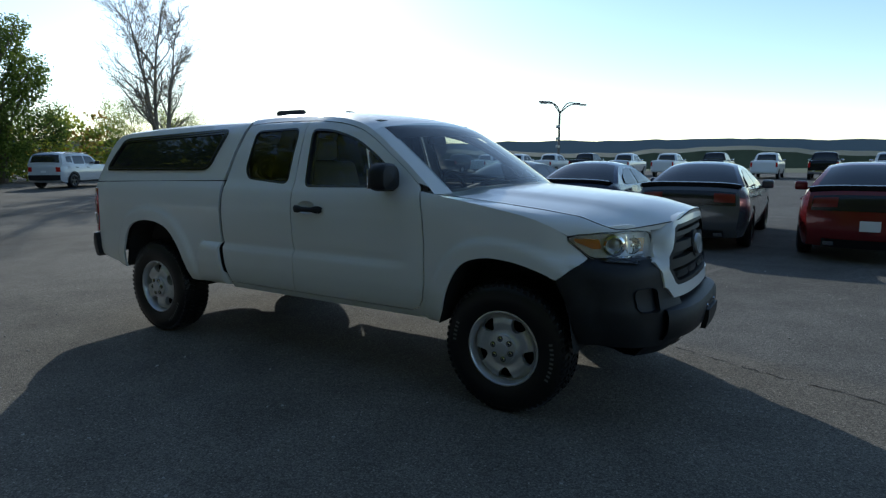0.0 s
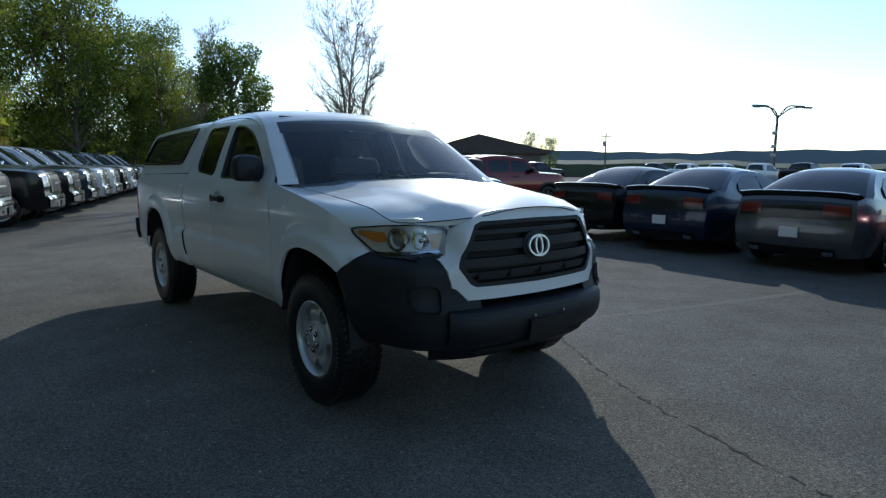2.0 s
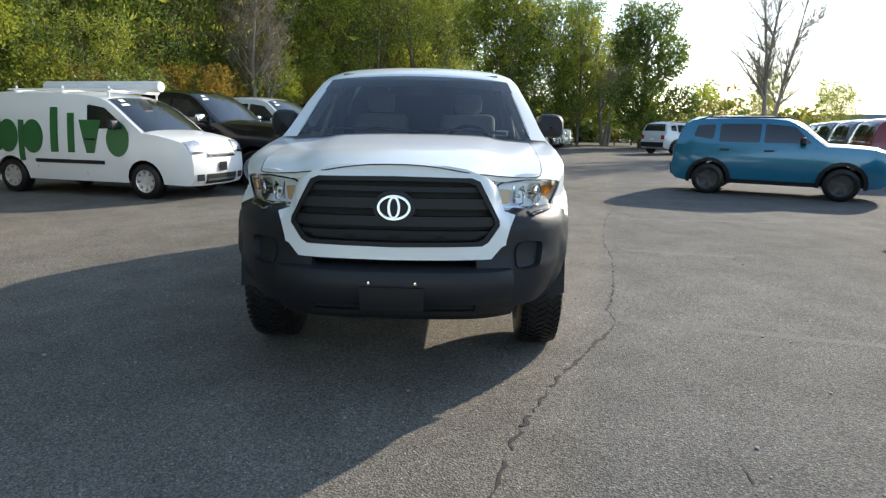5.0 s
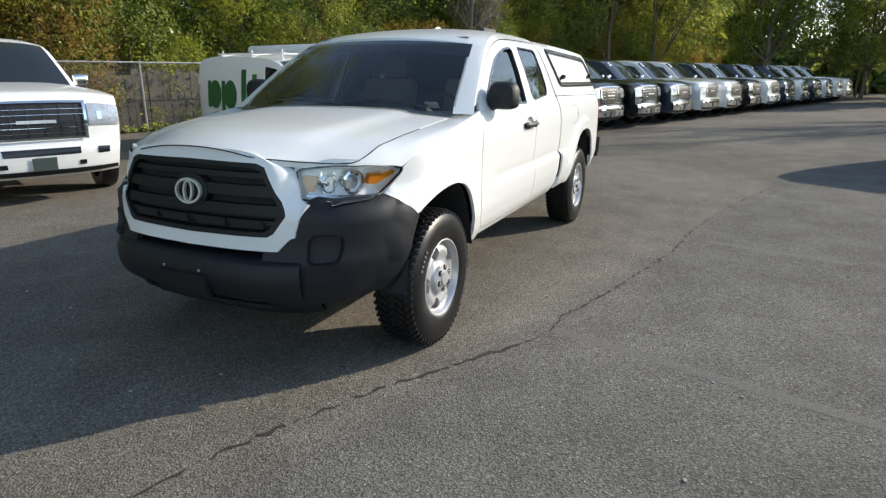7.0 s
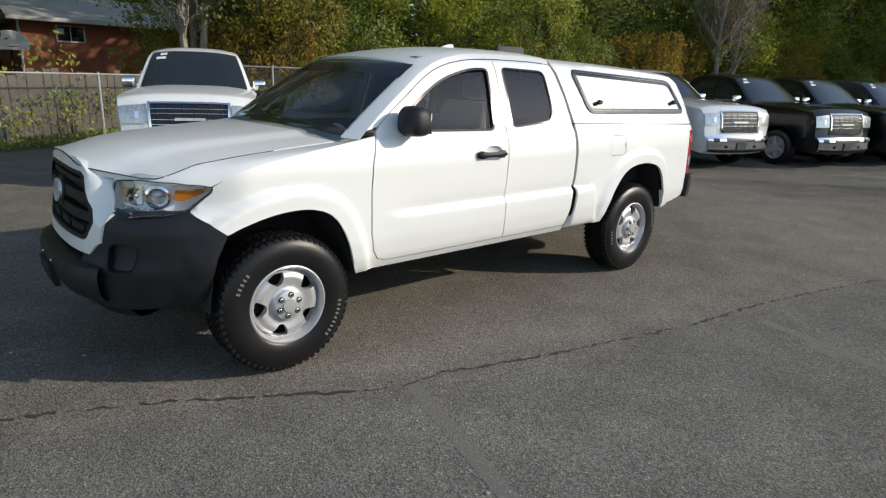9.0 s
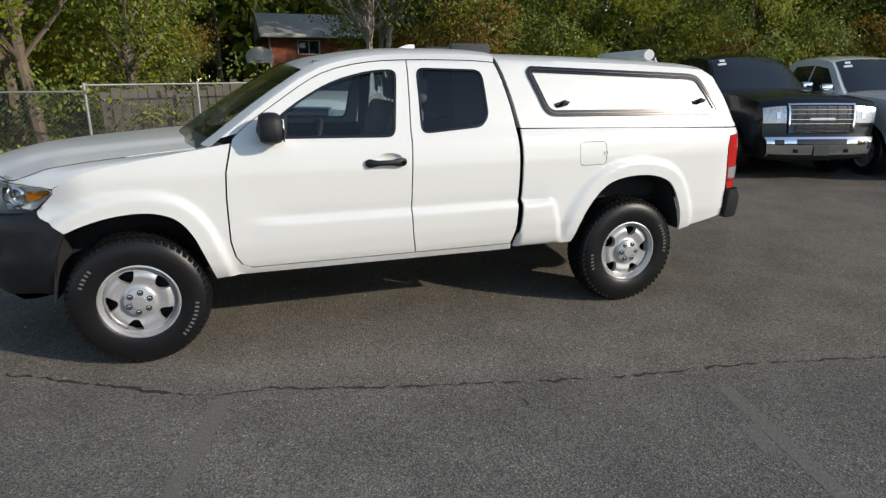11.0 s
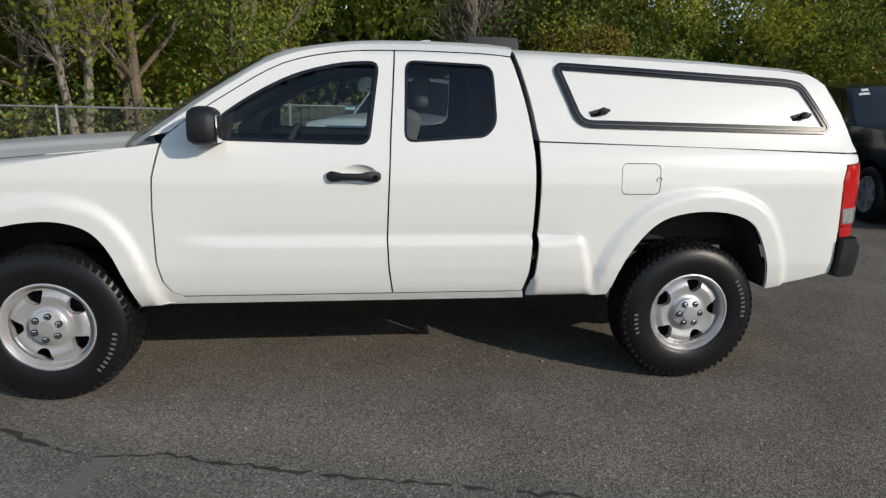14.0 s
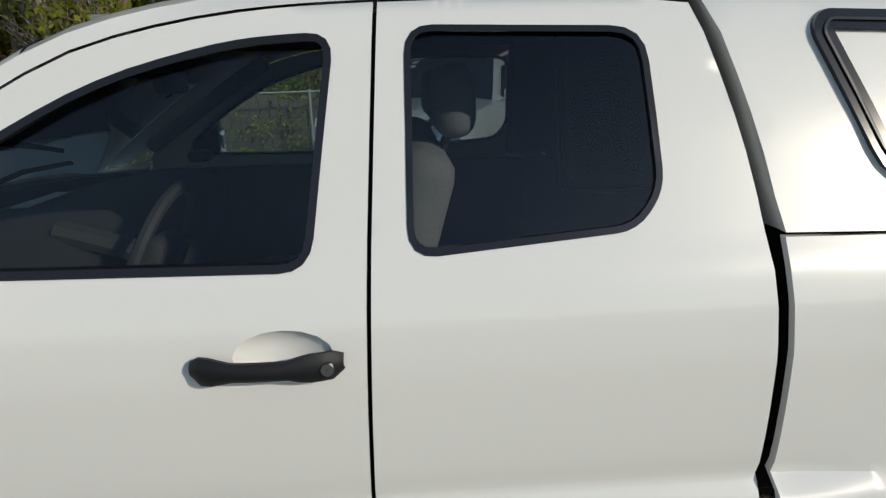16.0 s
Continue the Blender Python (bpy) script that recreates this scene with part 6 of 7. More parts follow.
def lobed_tree(seed, height, width, lobes, leaves, leaf_mats, leaf_size, low=0.22, name="tree", trunk_r=0.16, label="", category="tree"):
    """A tree whose crown is a heap of leafy lobes, each carried by its own limb, with gaps between them."""
    rng = random.Random(seed)
    root = thing(name, label, category)
    heaps = []
    for k in range(lobes):
        z = low + (1 - low) * (k + 0.5) / lobes
        reach = width * 0.5 * math.sqrt(max(0.05, 1 - ((z - (low + 0.42 * (1 - low))) / (0.62 * (1 - low))) ** 2)) * rng.uniform(0.45, 0.95)
        a = 2.4 * k + rng.uniform(-0.5, 0.5)
        heaps.append((Vector((reach * math.cos(a), reach * math.sin(a), z * height)), width * rng.uniform(0.13, 0.24), rng.randrange(len(leaf_mats))))
    bm = bmesh.new()
    top = Vector((rng.uniform(-0.2, 0.2), rng.uniform(-0.2, 0.2), height * 0.86))
    bend = Vector((rng.uniform(-0.3, 0.3), rng.uniform(-0.3, 0.3), 0))
    spine = [Vector((0, 0, -0.1)), Vector((0, 0, height * 0.25)) + bend, Vector((0, 0, height * 0.55)) - bend * 0.5, top]
    add_tube(bm, smoothed([tuple(p) for p in spine], height * 0.08), np.linspace(trunk_r, trunk_r * 0.2, len(smoothed([tuple(p) for p in spine], height * 0.08))).tolist(), 8, cap=False)
    for c, r, tone in heaps:
        t = max(0.15, c.z / height - 0.22)
        base = Vector((0, 0, t * height)) + bend * (1 - abs(t - 0.3))
        mid = base.lerp(c, 0.55) + Vector((0, 0, -0.05 * height * rng.random()))
        add_tube(bm, [base, mid, c, c + (c - mid) * 0.5], [trunk_r * 0.38, trunk_r * 0.24, trunk_r * 0.12, 0.008], 5, cap=False)
        for _ in range(4):
            d = Vector((rng.gauss(0, 1), rng.gauss(0, 1), rng.gauss(0.4, 0.8))).normalized() * r
            add_tube(bm, [mid.lerp(c, rng.random()), c + d * 0.6, c + d * 1.15], [trunk_r * 0.12, trunk_r * 0.06, 0.004], 3, cap=False)
    part("trunk", bm, BARK, root)
    verts, faces, mats = [], [], []
    weights = [r ** 2 for _, r, _ in heaps]
    for c, r, tone in rng.choices(heaps, weights, k=leaves // 3):
        d = Vector((rng.gauss(0, 1), rng.gauss(0, 1), rng.gauss(0, 0.85))).normalized()
        p = c + d * r * rng.uniform(0.35, 1.0) ** 0.5 * (1 + 0.25 * noise.noise((d.x * 2 + c.x, d.y * 2, d.z * 2 + c.z)))
        for _ in range(3):
            q = p + Vector((rng.gauss(0, 1), rng.gauss(0, 1), rng.gauss(0, 1))) * leaf_size * 1.6
            s = leaf_size * rng.uniform(0.6, 1.4)
            u = (Vector((rng.uniform(-1, 1), rng.uniform(-1, 1), rng.uniform(-1, 1))) + d * 0.3).normalized()
            w = u.orthogonal().normalized()
            i = len(verts)
            verts += [q - u * s, q + w * s * 0.6, q + u * s, q - w * s * 0.6]
            faces.append((i, i + 1, i + 2, i + 3))
            mats.append(tone if rng.random() < 0.85 else rng.randrange(len(leaf_mats)))
    me = bpy.data.meshes.new("crown")
    me.from_pydata([tuple(v) for v in verts], [], faces)
    for f, k in zip(me.polygons, mats):
        f.material_index = k
    part("crown", me, list(leaf_mats), root, smooth=False)
    return root


def bare_crown(seed, height, label):
    """A leafless tree: a few rising stems with side branches and fine twigs filling an oval crown."""
    brng = random.Random(seed)
    root = thing("tree", label, "tree")
    bm = bmesh.new()
    buds = []

    def branch(p, d, length, r, level):
        n = (9, 6, 4, 3)[level]
        pts, rad, q, dd = [p.copy()], [r], p.copy(), d.copy()
        for k in range(n):
            dd = (dd + Vector((brng.gauss(0, 1), brng.gauss(0, 1), brng.gauss(0.25, 0.5))) * (0.05, 0.12, 0.16, 0.2)[level]).normalized()
            q = q + dd * length / n
            pts.append(q.copy())
            rad.append(max(0.006, r * (1 - 0.85 * (k + 1) / n)))
            if level < 3 and (level > 0 or k >= 2):
                for _ in range((3, 2, 2)[level]):
                    a = brng.uniform(0, 2 * math.pi)
                    o = dd.orthogonal().normalized()
                    side = o * math.cos(a) + dd.cross(o) * math.sin(a)
                    nd = (dd * 0.75 + side * brng.uniform(0.5, 0.9) + Vector((0, 0, 0.2))).normalized()
                    branch(q, nd, length * (0.32, 0.46, 0.5)[level] * brng.uniform(0.6, 1.1) * (1.15 - 0.5 * (k + 1) / n), rad[-1] * 0.6, level + 1)
            if level >= 2:
                buds.append(q.copy())
        add_tube(bm, pts, rad, (7, 5, 3, 3)[level], cap=False)

    for k in range(3):
        a = 2.1 * k + 0.4
        branch(Vector((0.15 * math.cos(a), 0.15 * math.sin(a), -0.1)), Vector(((0.03, 0.13, 0.15)[k] * math.cos(a), (0.03, 0.13, 0.15)[k] * math.sin(a), 1)).normalized(), height * (0.98, 0.88, 0.82)[k], 0.14, 0)
    # bark paler than on other trees: distant haze put into its colour
    part("trunk", bm, material("hazy_pale_bark", (0.25, 0.22, 0.18), 0.9, vary=0.3, scale=3), root)
    vs, fs = [], []
    for _ in range(2000):
        c = brng.choice(buds) + Vector((brng.gauss(0, 0.08), brng.gauss(0, 0.08), brng.gauss(0, 0.08)))
        u = Vector((brng.uniform(-1, 1), brng.uniform(-1, 1), brng.uniform(-1, 1))).normalized()
        w = u.orthogonal() * 0.5
        i = len(vs)
        vs += [c - u * 0.035, c + w * 0.035, c + u * 0.035, c - w * 0.035]
        fs.append((i, i + 1, i + 2, i + 3))
    me = bpy.data.meshes.new("opening_bud")
    me.from_pydata([tuple(v) for v in vs], [], fs)
    tagged(part("opening_bud", me, LEAF_RUST, root, "tiny opening buds", smooth=False), kind="stuff")
    return root


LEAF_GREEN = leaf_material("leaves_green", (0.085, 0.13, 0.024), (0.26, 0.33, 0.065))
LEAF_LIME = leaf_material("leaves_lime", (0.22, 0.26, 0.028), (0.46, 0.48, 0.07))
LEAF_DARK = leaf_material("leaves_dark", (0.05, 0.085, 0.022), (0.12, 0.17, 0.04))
LEAF_RUST = leaf_material("leaves_rust", (0.22, 0.14, 0.025), (0.38, 0.25, 0.06))

TREES = [
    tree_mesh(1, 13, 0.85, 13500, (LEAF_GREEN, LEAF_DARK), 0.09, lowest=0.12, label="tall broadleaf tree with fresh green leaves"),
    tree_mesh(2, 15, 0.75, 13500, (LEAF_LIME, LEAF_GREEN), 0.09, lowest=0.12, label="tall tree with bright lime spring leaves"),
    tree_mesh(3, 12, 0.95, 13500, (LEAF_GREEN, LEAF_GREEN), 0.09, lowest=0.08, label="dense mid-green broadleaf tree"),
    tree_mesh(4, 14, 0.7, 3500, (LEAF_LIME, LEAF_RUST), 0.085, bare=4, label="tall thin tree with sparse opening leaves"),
]
BACK_TREES = [
    tree_mesh(5, 14, 1.0, 5600, (LEAF_GREEN, LEAF_GREEN), 0.21, lowest=0.05, label="broadleaf tree deep in the wood"),
    tree_mesh(6, 15, 1.0, 5600, (LEAF_LIME, LEAF_LIME), 0.21, lowest=0.05, label="lime green tree deep in the wood"),
    tree_mesh(7, 13, 1.1, 5600, (LEAF_GREEN, LEAF_LIME), 0.21, lowest=0.05, label="green tree deep in the wood"),
]
BUSHES = [
    tree_mesh(11, 3.6, 1.3, 4200, (LEAF_GREEN, LEAF_LIME), 0.060, lowest=0.0, name="bush", trunk_r=0.05, label="green bush at the wood's edge", category="bush"),
    tree_mesh(12, 4.2, 1.2, 3600, (LEAF_RUST, LEAF_LIME), 0.058, lowest=0.0, name="bush", trunk_r=0.05, label="bush with yellow and rusty spring leaves", category="bush"),
    tree_mesh(13, 4.6, 1.2, 4200, (LEAF_LIME, LEAF_GREEN), 0.060, lowest=0.0, name="bush", trunk_r=0.05, label="lime green bush at the wood's edge", category="bush"),
]
LOBED = [
    lobed_tree(41, 12, 6.5, 22, 15000, (LEAF_GREEN, LEAF_GREEN, LEAF_LIME), 0.075, label="full broadleaf tree with fresh green crown"),
    lobed_tree(42, 13.5, 6.0, 24, 15000, (LEAF_LIME, LEAF_LIME, LEAF_GREEN), 0.072, label="full tree with bright yellow-green crown"),
    lobed_tree(43, 11, 5.5, 18, 12000, (LEAF_DARK, LEAF_GREEN), 0.075, label="broadleaf tree with deep green crown"),
]
BRUSH = [
    lobed_tree(51, 4.6, 4.2, 13, 9000, (LEAF_RUST, LEAF_LIME, LEAF_RUST), 0.05, low=0.12, name="bush", trunk_r=0.06, label="tall bush in rust and yellow spring leaf", category="bush"),
    lobed_tree(52, 4.0, 4.0, 12, 9000, (LEAF_GREEN, LEAF_LIME), 0.05, low=0.10, name="bush", trunk_r=0.06, label="tall green bush at the wood's edge", category="bush"),
    lobed_tree(53, 5.2, 3.6, 12, 8000, (LEAF_LIME, LEAF_LIME, LEAF_GREEN), 0.05, low=0.12, name="bush", trunk_r=0.06, label="tall lime green bush at the wood's edge", category="bush"),
]
rng = random.Random(77)
first = set()


def plant(kind, x, y, s=1.0, turn=None):
    m = Matrix.Translation((x, y, -0.05)) @ Matrix.Rotation(rng.uniform(0, 6.28) if turn is None else turn, 4, "Z") @ Matrix.Scale(s, 4)
    if kind.name not in first:
        first.add(kind.name)
        kind.matrix_basis = m
        return kind
    ob = copy_thing(kind, Matrix())
    ob.matrix_basis = m
    return ob


def wood_point(along, back):
    """A place in the wood behind the fence: the fence bends where along is -10."""
    if along < -10:
        p = row_point(-10, back)
        return Vector((p.x + (along + 10), p.y + 0.0, 0))
    return row_point(along, back)


def in_gap(x, y):
    """The clearing in front of the house."""
    t = (y - 9.0) / 19.0
    return 0.1 + 1.4 * t < x < 2.2 + 3.6 * t and y < 28


def sunny(x, y, reach=17.0):
    """The open strip through which the sun reaches the house."""
    along, side = (x - 4.5) * 0.737 - (y - 28) * 0.676, (x - 4.5) * 0.676 + (y - 28) * 0.737
    return 0 < along < reach and abs(side) < 4.2


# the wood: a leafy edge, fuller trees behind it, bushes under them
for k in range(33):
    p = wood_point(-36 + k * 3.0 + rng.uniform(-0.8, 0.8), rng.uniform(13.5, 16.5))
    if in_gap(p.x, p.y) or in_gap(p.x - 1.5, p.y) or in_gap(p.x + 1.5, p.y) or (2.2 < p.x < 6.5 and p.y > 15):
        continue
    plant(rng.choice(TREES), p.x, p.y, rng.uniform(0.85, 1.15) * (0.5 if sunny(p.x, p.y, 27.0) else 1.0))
for k in range(38):
    along = -44 + k * 3.0 + rng.uniform(-1, 1)
    for back in (rng.uniform(18.5, 24),):
        p = wood_point(along, back)
        if (2.5 < p.x < 14.5 and 23 < p.y < 37) or in_gap(p.x, p.y) or in_gap(p.x - 2, p.y) or sunny(p.x, p.y):
            continue
        plant(rng.choice(BACK_TREES), p.x, p.y, rng.uniform(0.85, 1.15))
for k, x in enumerate((0.5, 4.5, 8.5, 12.5)):
    plant(BACK_TREES[k % 3], x, 40 + (k % 2) * 2, 1.2)
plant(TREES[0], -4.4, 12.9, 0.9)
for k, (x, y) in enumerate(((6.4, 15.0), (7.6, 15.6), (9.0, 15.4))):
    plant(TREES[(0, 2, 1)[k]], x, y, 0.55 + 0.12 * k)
for k in range(44):
    p = wood_point(-34 + k * 2.1 + rng.uniform(-0.6, 0.6), rng.uniform(11.6, 14.0))
    if in_gap(p.x - 0.8, p.y) or in_gap(p.x + 0.8, p.y):
        continue
    plant(rng.choice(BUSHES), p.x, p.y, rng.uniform(0.6, 1.05))


for k in range(24):
    p = wood_point(-31 + k * 3.4 + rng.uniform(-0.8, 0.8), rng.uniform(12.4, 14.2))
    if not in_gap(p.x, p.y) and not in_gap(p.x - 1.4, p.y) and not in_gap(p.x + 1.4, p.y):
        plant(LOBED[(1, 0, 2, 0, 1)[k % 5]], p.x, p.y, rng.uniform(0.75, 1.1) * (0.6 if sunny(p.x, p.y, 27.0) else 1.0))
for k in range(34):
    p = wood_point(-30 + k * 2.2 + rng.uniform(-0.7, 0.7), rng.uniform(10.9, 12.2))
    if not in_gap(p.x, p.y) and not in_gap(p.x - 1.0, p.y) and not in_gap(p.x + 1.0, p.y):
        plant(BRUSH[(1, 0, 2, 1, 0, 0, 2)[k % 7]], p.x, p.y, rng.uniform(0.6, 1.0))
for x, y, k, s in ((-3.6, 11.6, 1, 0.95), (-6.5, 12.0, 0, 0.9), (-9.5, 11.6, 0, 1.0), (-1.6, 12.4, 1, 0.8)):
    plant(LOBED[k], x, y, s)

bare_wood = bare_crown(26, 9.5, "bare grey tree among the green at the wood's edge")
for x, y, k in ((4.9, 14.6, 1.0), (-4.9, 11.4, 0.8), (24.0, 8.6, 0.9)):
    plant(bare_wood, x, y, k)

# single trees on the far side of the lot
bare_tree = bare_crown(24, 10.4, "tall bare tree with a few opening buds")
plant(bare_tree, 29.0, -16.2, 1.0)
round_tree = lobed_tree(61, 9.4, 5.2, 26, 20000, (LEAF_GREEN, LEAF_GREEN, LEAF_DARK), 0.085, low=0.14, trunk_r=0.25, label="dense rounded green tree standing alone")
plant(round_tree, 39.0, -12.8, 0.98)
for x, y, k, s in ((44.0, -9.4, 1, 0.80), (48.0, -8.3, 0, 0.92), (41.0, -4.0, 1, 1.08), (45.0, -3.6, 2, 1.1), (50.5, -10.6, 1, 0.84), (47.5, -14.5, 0, 0.5), (44.0, -24.0, 1, 0.42), (43.0, -28.5, 0, 0.4)):
    plant(LOBED[k], x, y, s)
thin_tree = bare_crown(25, 8.6, "bare thin tree at the end of the wood")
plant(thin_tree, 44.5, -11.6, 1.22)
for x, y, k, s in ((47, -9.5, 1, 0.55), (45, -6, 0, 0.62), (43, -2.5, 1, 0.7), (50, -12.5, 2, 0.5)):
    plant(BACK_TREES[k], x, y, s)
for x, y, k, s in ((*row_point(25, 10.0).xy, 1, 0.8), (*row_point(31, 9.8).xy, 1, 0.85)):
    plant(TREES[k], x, y, s)
for x, y, k in ((49, -20, 0), (51, -23, 1), (50, -26, 2), (52, -32, 2), (54, -35, 0), (47, -13, 0), (45, -8, 2), (56, -28, 1), (42, -3, 0)):
    plant(BUSHES[k], x, y, rng.uniform(0.9, 1.3))


def leaf_mass(name, label, way, count, size, depth, mats, seed, clump=1, loose=0.0):
    """Undergrowth and far woods: a belt of leaves along a line of (x, y, height)."""
    lrng = random.Random(seed)
    lens = [0.0]
    for a, b in zip(way, way[1:]):
        lens.append(lens[-1] + math.hypot(b[0] - a[0], b[1] - a[1]))
    verts, faces, mi = [], [], []
    for k in range(count):
        if k % clump == 0:
            u = lrng.uniform(0, lens[-1])
            x, y, h = (float(np.interp(u, lens, [w[i] for w in way])) for i in range(3))
            h *= 0.62 + 0.5 * noise.noise((u * 0.35, seed, 0)) + 0.25 * noise.noise((u * 1.3, seed, 4))
            mid = Vector((x + lrng.gauss(0, depth), y + lrng.gauss(0, depth), max(0.05, h * lrng.uniform(0, 1) ** 0.8)))
            tone = lrng.randrange(len(mats))
        c = mid + Vector((lrng.gauss(0, 1), lrng.gauss(0, 1), lrng.gauss(0, 0.6))) * loose
        c.z = max(0.03, c.z)
        s = size * lrng.uniform(0.6, 1.4)
        u3 = Vector((lrng.uniform(-1, 1), lrng.uniform(-1, 1), lrng.uniform(-1, 1))).normalized()
        w3 = u3.orthogonal().normalized()
        i = len(verts)
        verts += [c - u3 * s, c + w3 * s * 0.6, c + u3 * s, c - w3 * s * 0.6]
        faces.append((i, i + 1, i + 2, i + 3))
        mi.append(tone if lrng.random() < 0.8 else lrng.randrange(len(mats)))
    me = bpy.data.meshes.new(name)
    me.from_pydata([tuple(v) for v in verts], [], faces)
    ob = part(name, me, list(mats), smooth=False)
    for f, k in zip(ob.data.polygons, mi):
        f.material_index = k
    tagged(ob, label, "woods", kind="stuff")


leaf_mass("far_wood", "belt of green trees far behind the lot", [(-70, 30, 13), (-20, 36, 13), (15, 46, 13), (45, 28, 12), (60, 6, 8), (60, -14, 4)], 40000, 0.52, 2.2, (LEAF_GREEN, LEAF_LIME, LEAF_DARK), 3)
leaf_mass("deep_wood", "dim green leaves deep in the wood", [(19.0, 16.6, 10), tuple(row_point(12, 16.5).xy) + (12,), tuple(row_point(40, 15).xy) + (11,)], 16000, 0.17, 0.9, (LEAF_GREEN, LEAF_LIME, LEAF_DARK), 21, 12, 0.4)
leaf_mass("far_hedge", "low hedge and bushes along the lot's far edge", [(59, -12, 3.2), (57, -24, 2.6), (56, -40, 2.4)], 2600, 0.22, 1.0, (LEAF_GREEN, LEAF_RUST), 4)
leaf_mass("far_hedge", "green and brown bushes beyond the parked crossovers", [(41.5, -14.0, 5.0), (40, -20, 4.6), (36.5, -25.5, 2.6)], 5000, 0.15, 0.6, (LEAF_GREEN, LEAF_RUST, LEAF_LIME), 14, 20, 0.3)
leaf_mass("undergrowth", "tangled green and rusty undergrowth behind the fence", [(-40, 11.4, 3.4), (-10, 11.4, 3.4), (-3, 11.6, 3.2), (-0.6, 12.6, 2.4)], 20000, 0.058, 0.8, (LEAF_GREEN, LEAF_LIME, LEAF_DARK), 5, 30, 0.25)
leaf_mass("undergrowth", "tangled green and rusty undergrowth behind the pickups", [tuple(row_point(-3, 13.5).xy) + (3.6,), tuple(row_point(10, 13).xy) + (4.6,), tuple(row_point(38, 12).xy) + (4.6,)], 24000, 0.060, 0.8, (LEAF_GREEN, LEAF_RUST, LEAF_LIME), 6, 30, 0.25)
leaf_mass("wood_edge", "leafy edge of the wood in mixed spring greens", [(-44, 13.9, 12), (-12, 14.2, 12), (-4, 14.4, 12), (-0.6, 14.2, 10)], 26000, 0.058, 0.9, (LEAF_GREEN, LEAF_LIME, LEAF_GREEN, LEAF_LIME), 8, 40, 0.34)
leaf_mass("wood_edge", "leafy edge of the wood behind the pickups", [(6.2, 14.7, 11), tuple(row_point(3, 12.0).xy) + (11,), tuple(row_point(44, 10.8).xy) + (12,)], 30000, 0.060, 0.9, (LEAF_GREEN, LEAF_LIME, LEAF_GREEN, LEAF_RUST), 9, 40, 0.34)
leaf_mass("vines", "green vines growing over the board fence", [(-1.8, 10.2, 1.5), tuple(row_point(-7.0, 10.2).xy) + (1.8,), tuple(row_point(6, 10.0).xy) + (2.0,)], 4200, 0.045, 0.14, (LEAF_GREEN, LEAF_LIME), 10, 20, 0.14)
leaf_mass("weeds", "grass and weeds along the foot of the fence", [(-26, 8.9, 0.35), (-2.2, 9.1, 0.4), tuple(row_point(-7.0, 9.1).xy) + (0.4,), tuple(row_point(34, 8.1).xy) + (0.35,)], 9000, 0.045, 0.22, (LEAF_LIME, LEAF_GREEN), 7)

# ---- fences and house ----
def fence_line(p0, p1, height, name, label, spacing=2.4):
    root = thing(name, label, "fence")
    p0, p1 = Vector(p0), Vector(p1)
    ln = (p1 - p0).length
    d = (p1 - p0).normalized()
    n = max(1, round(ln / spacing))
    for k in range(n + 1):
        q = p0 + d * ln * k / n
        tube("post", [q + Vector((0, 0, -0.2)), q + Vector((0, 0, height + 0.05))], 0.03, GALV, root)
    tube("top_rail", [p0 + Vector((0, 0, height)), p1 + Vector((0, 0, height))], 0.021, GALV, root)
    # woven wires, two slanting families
    vs, fs = [], []
    side = d.cross(Vector((0, 0, 1)))
    pitch, w = 0.085, 0.0022
    m = int((ln + height) / pitch)
    for sgn in (1, -1):
        for k in range(m):
            a = k * pitch - (height if sgn > 0 else 0)
            t0, t1 = max(0.0, -a / height if sgn > 0 else (a - ln) / height), min(1.0, (ln - a) / height if sgn > 0 else a / height)
            if t1 <= t0:
                continue
            u, v = p0 + d * (a + sgn * height * t0) + Vector((0, 0, height * t0)), p0 + d * (a + sgn * height * t1) + Vector((0, 0, height * t1))
            off = (v - u).normalized().cross(side) * w
            i = len(vs)
            vs += [u - off, u + off, v + off, v - off]
            fs.append((i, i + 1, i + 2, i + 3))
    me = bpy.data.meshes.new("wire_mesh")
    me.from_pydata([tuple(v + side * 0.02) for v in vs], [], fs)
    tagged(part("wire_mesh", me, WIRE, root, "woven diamond wire"), kind="stuff")
    return root


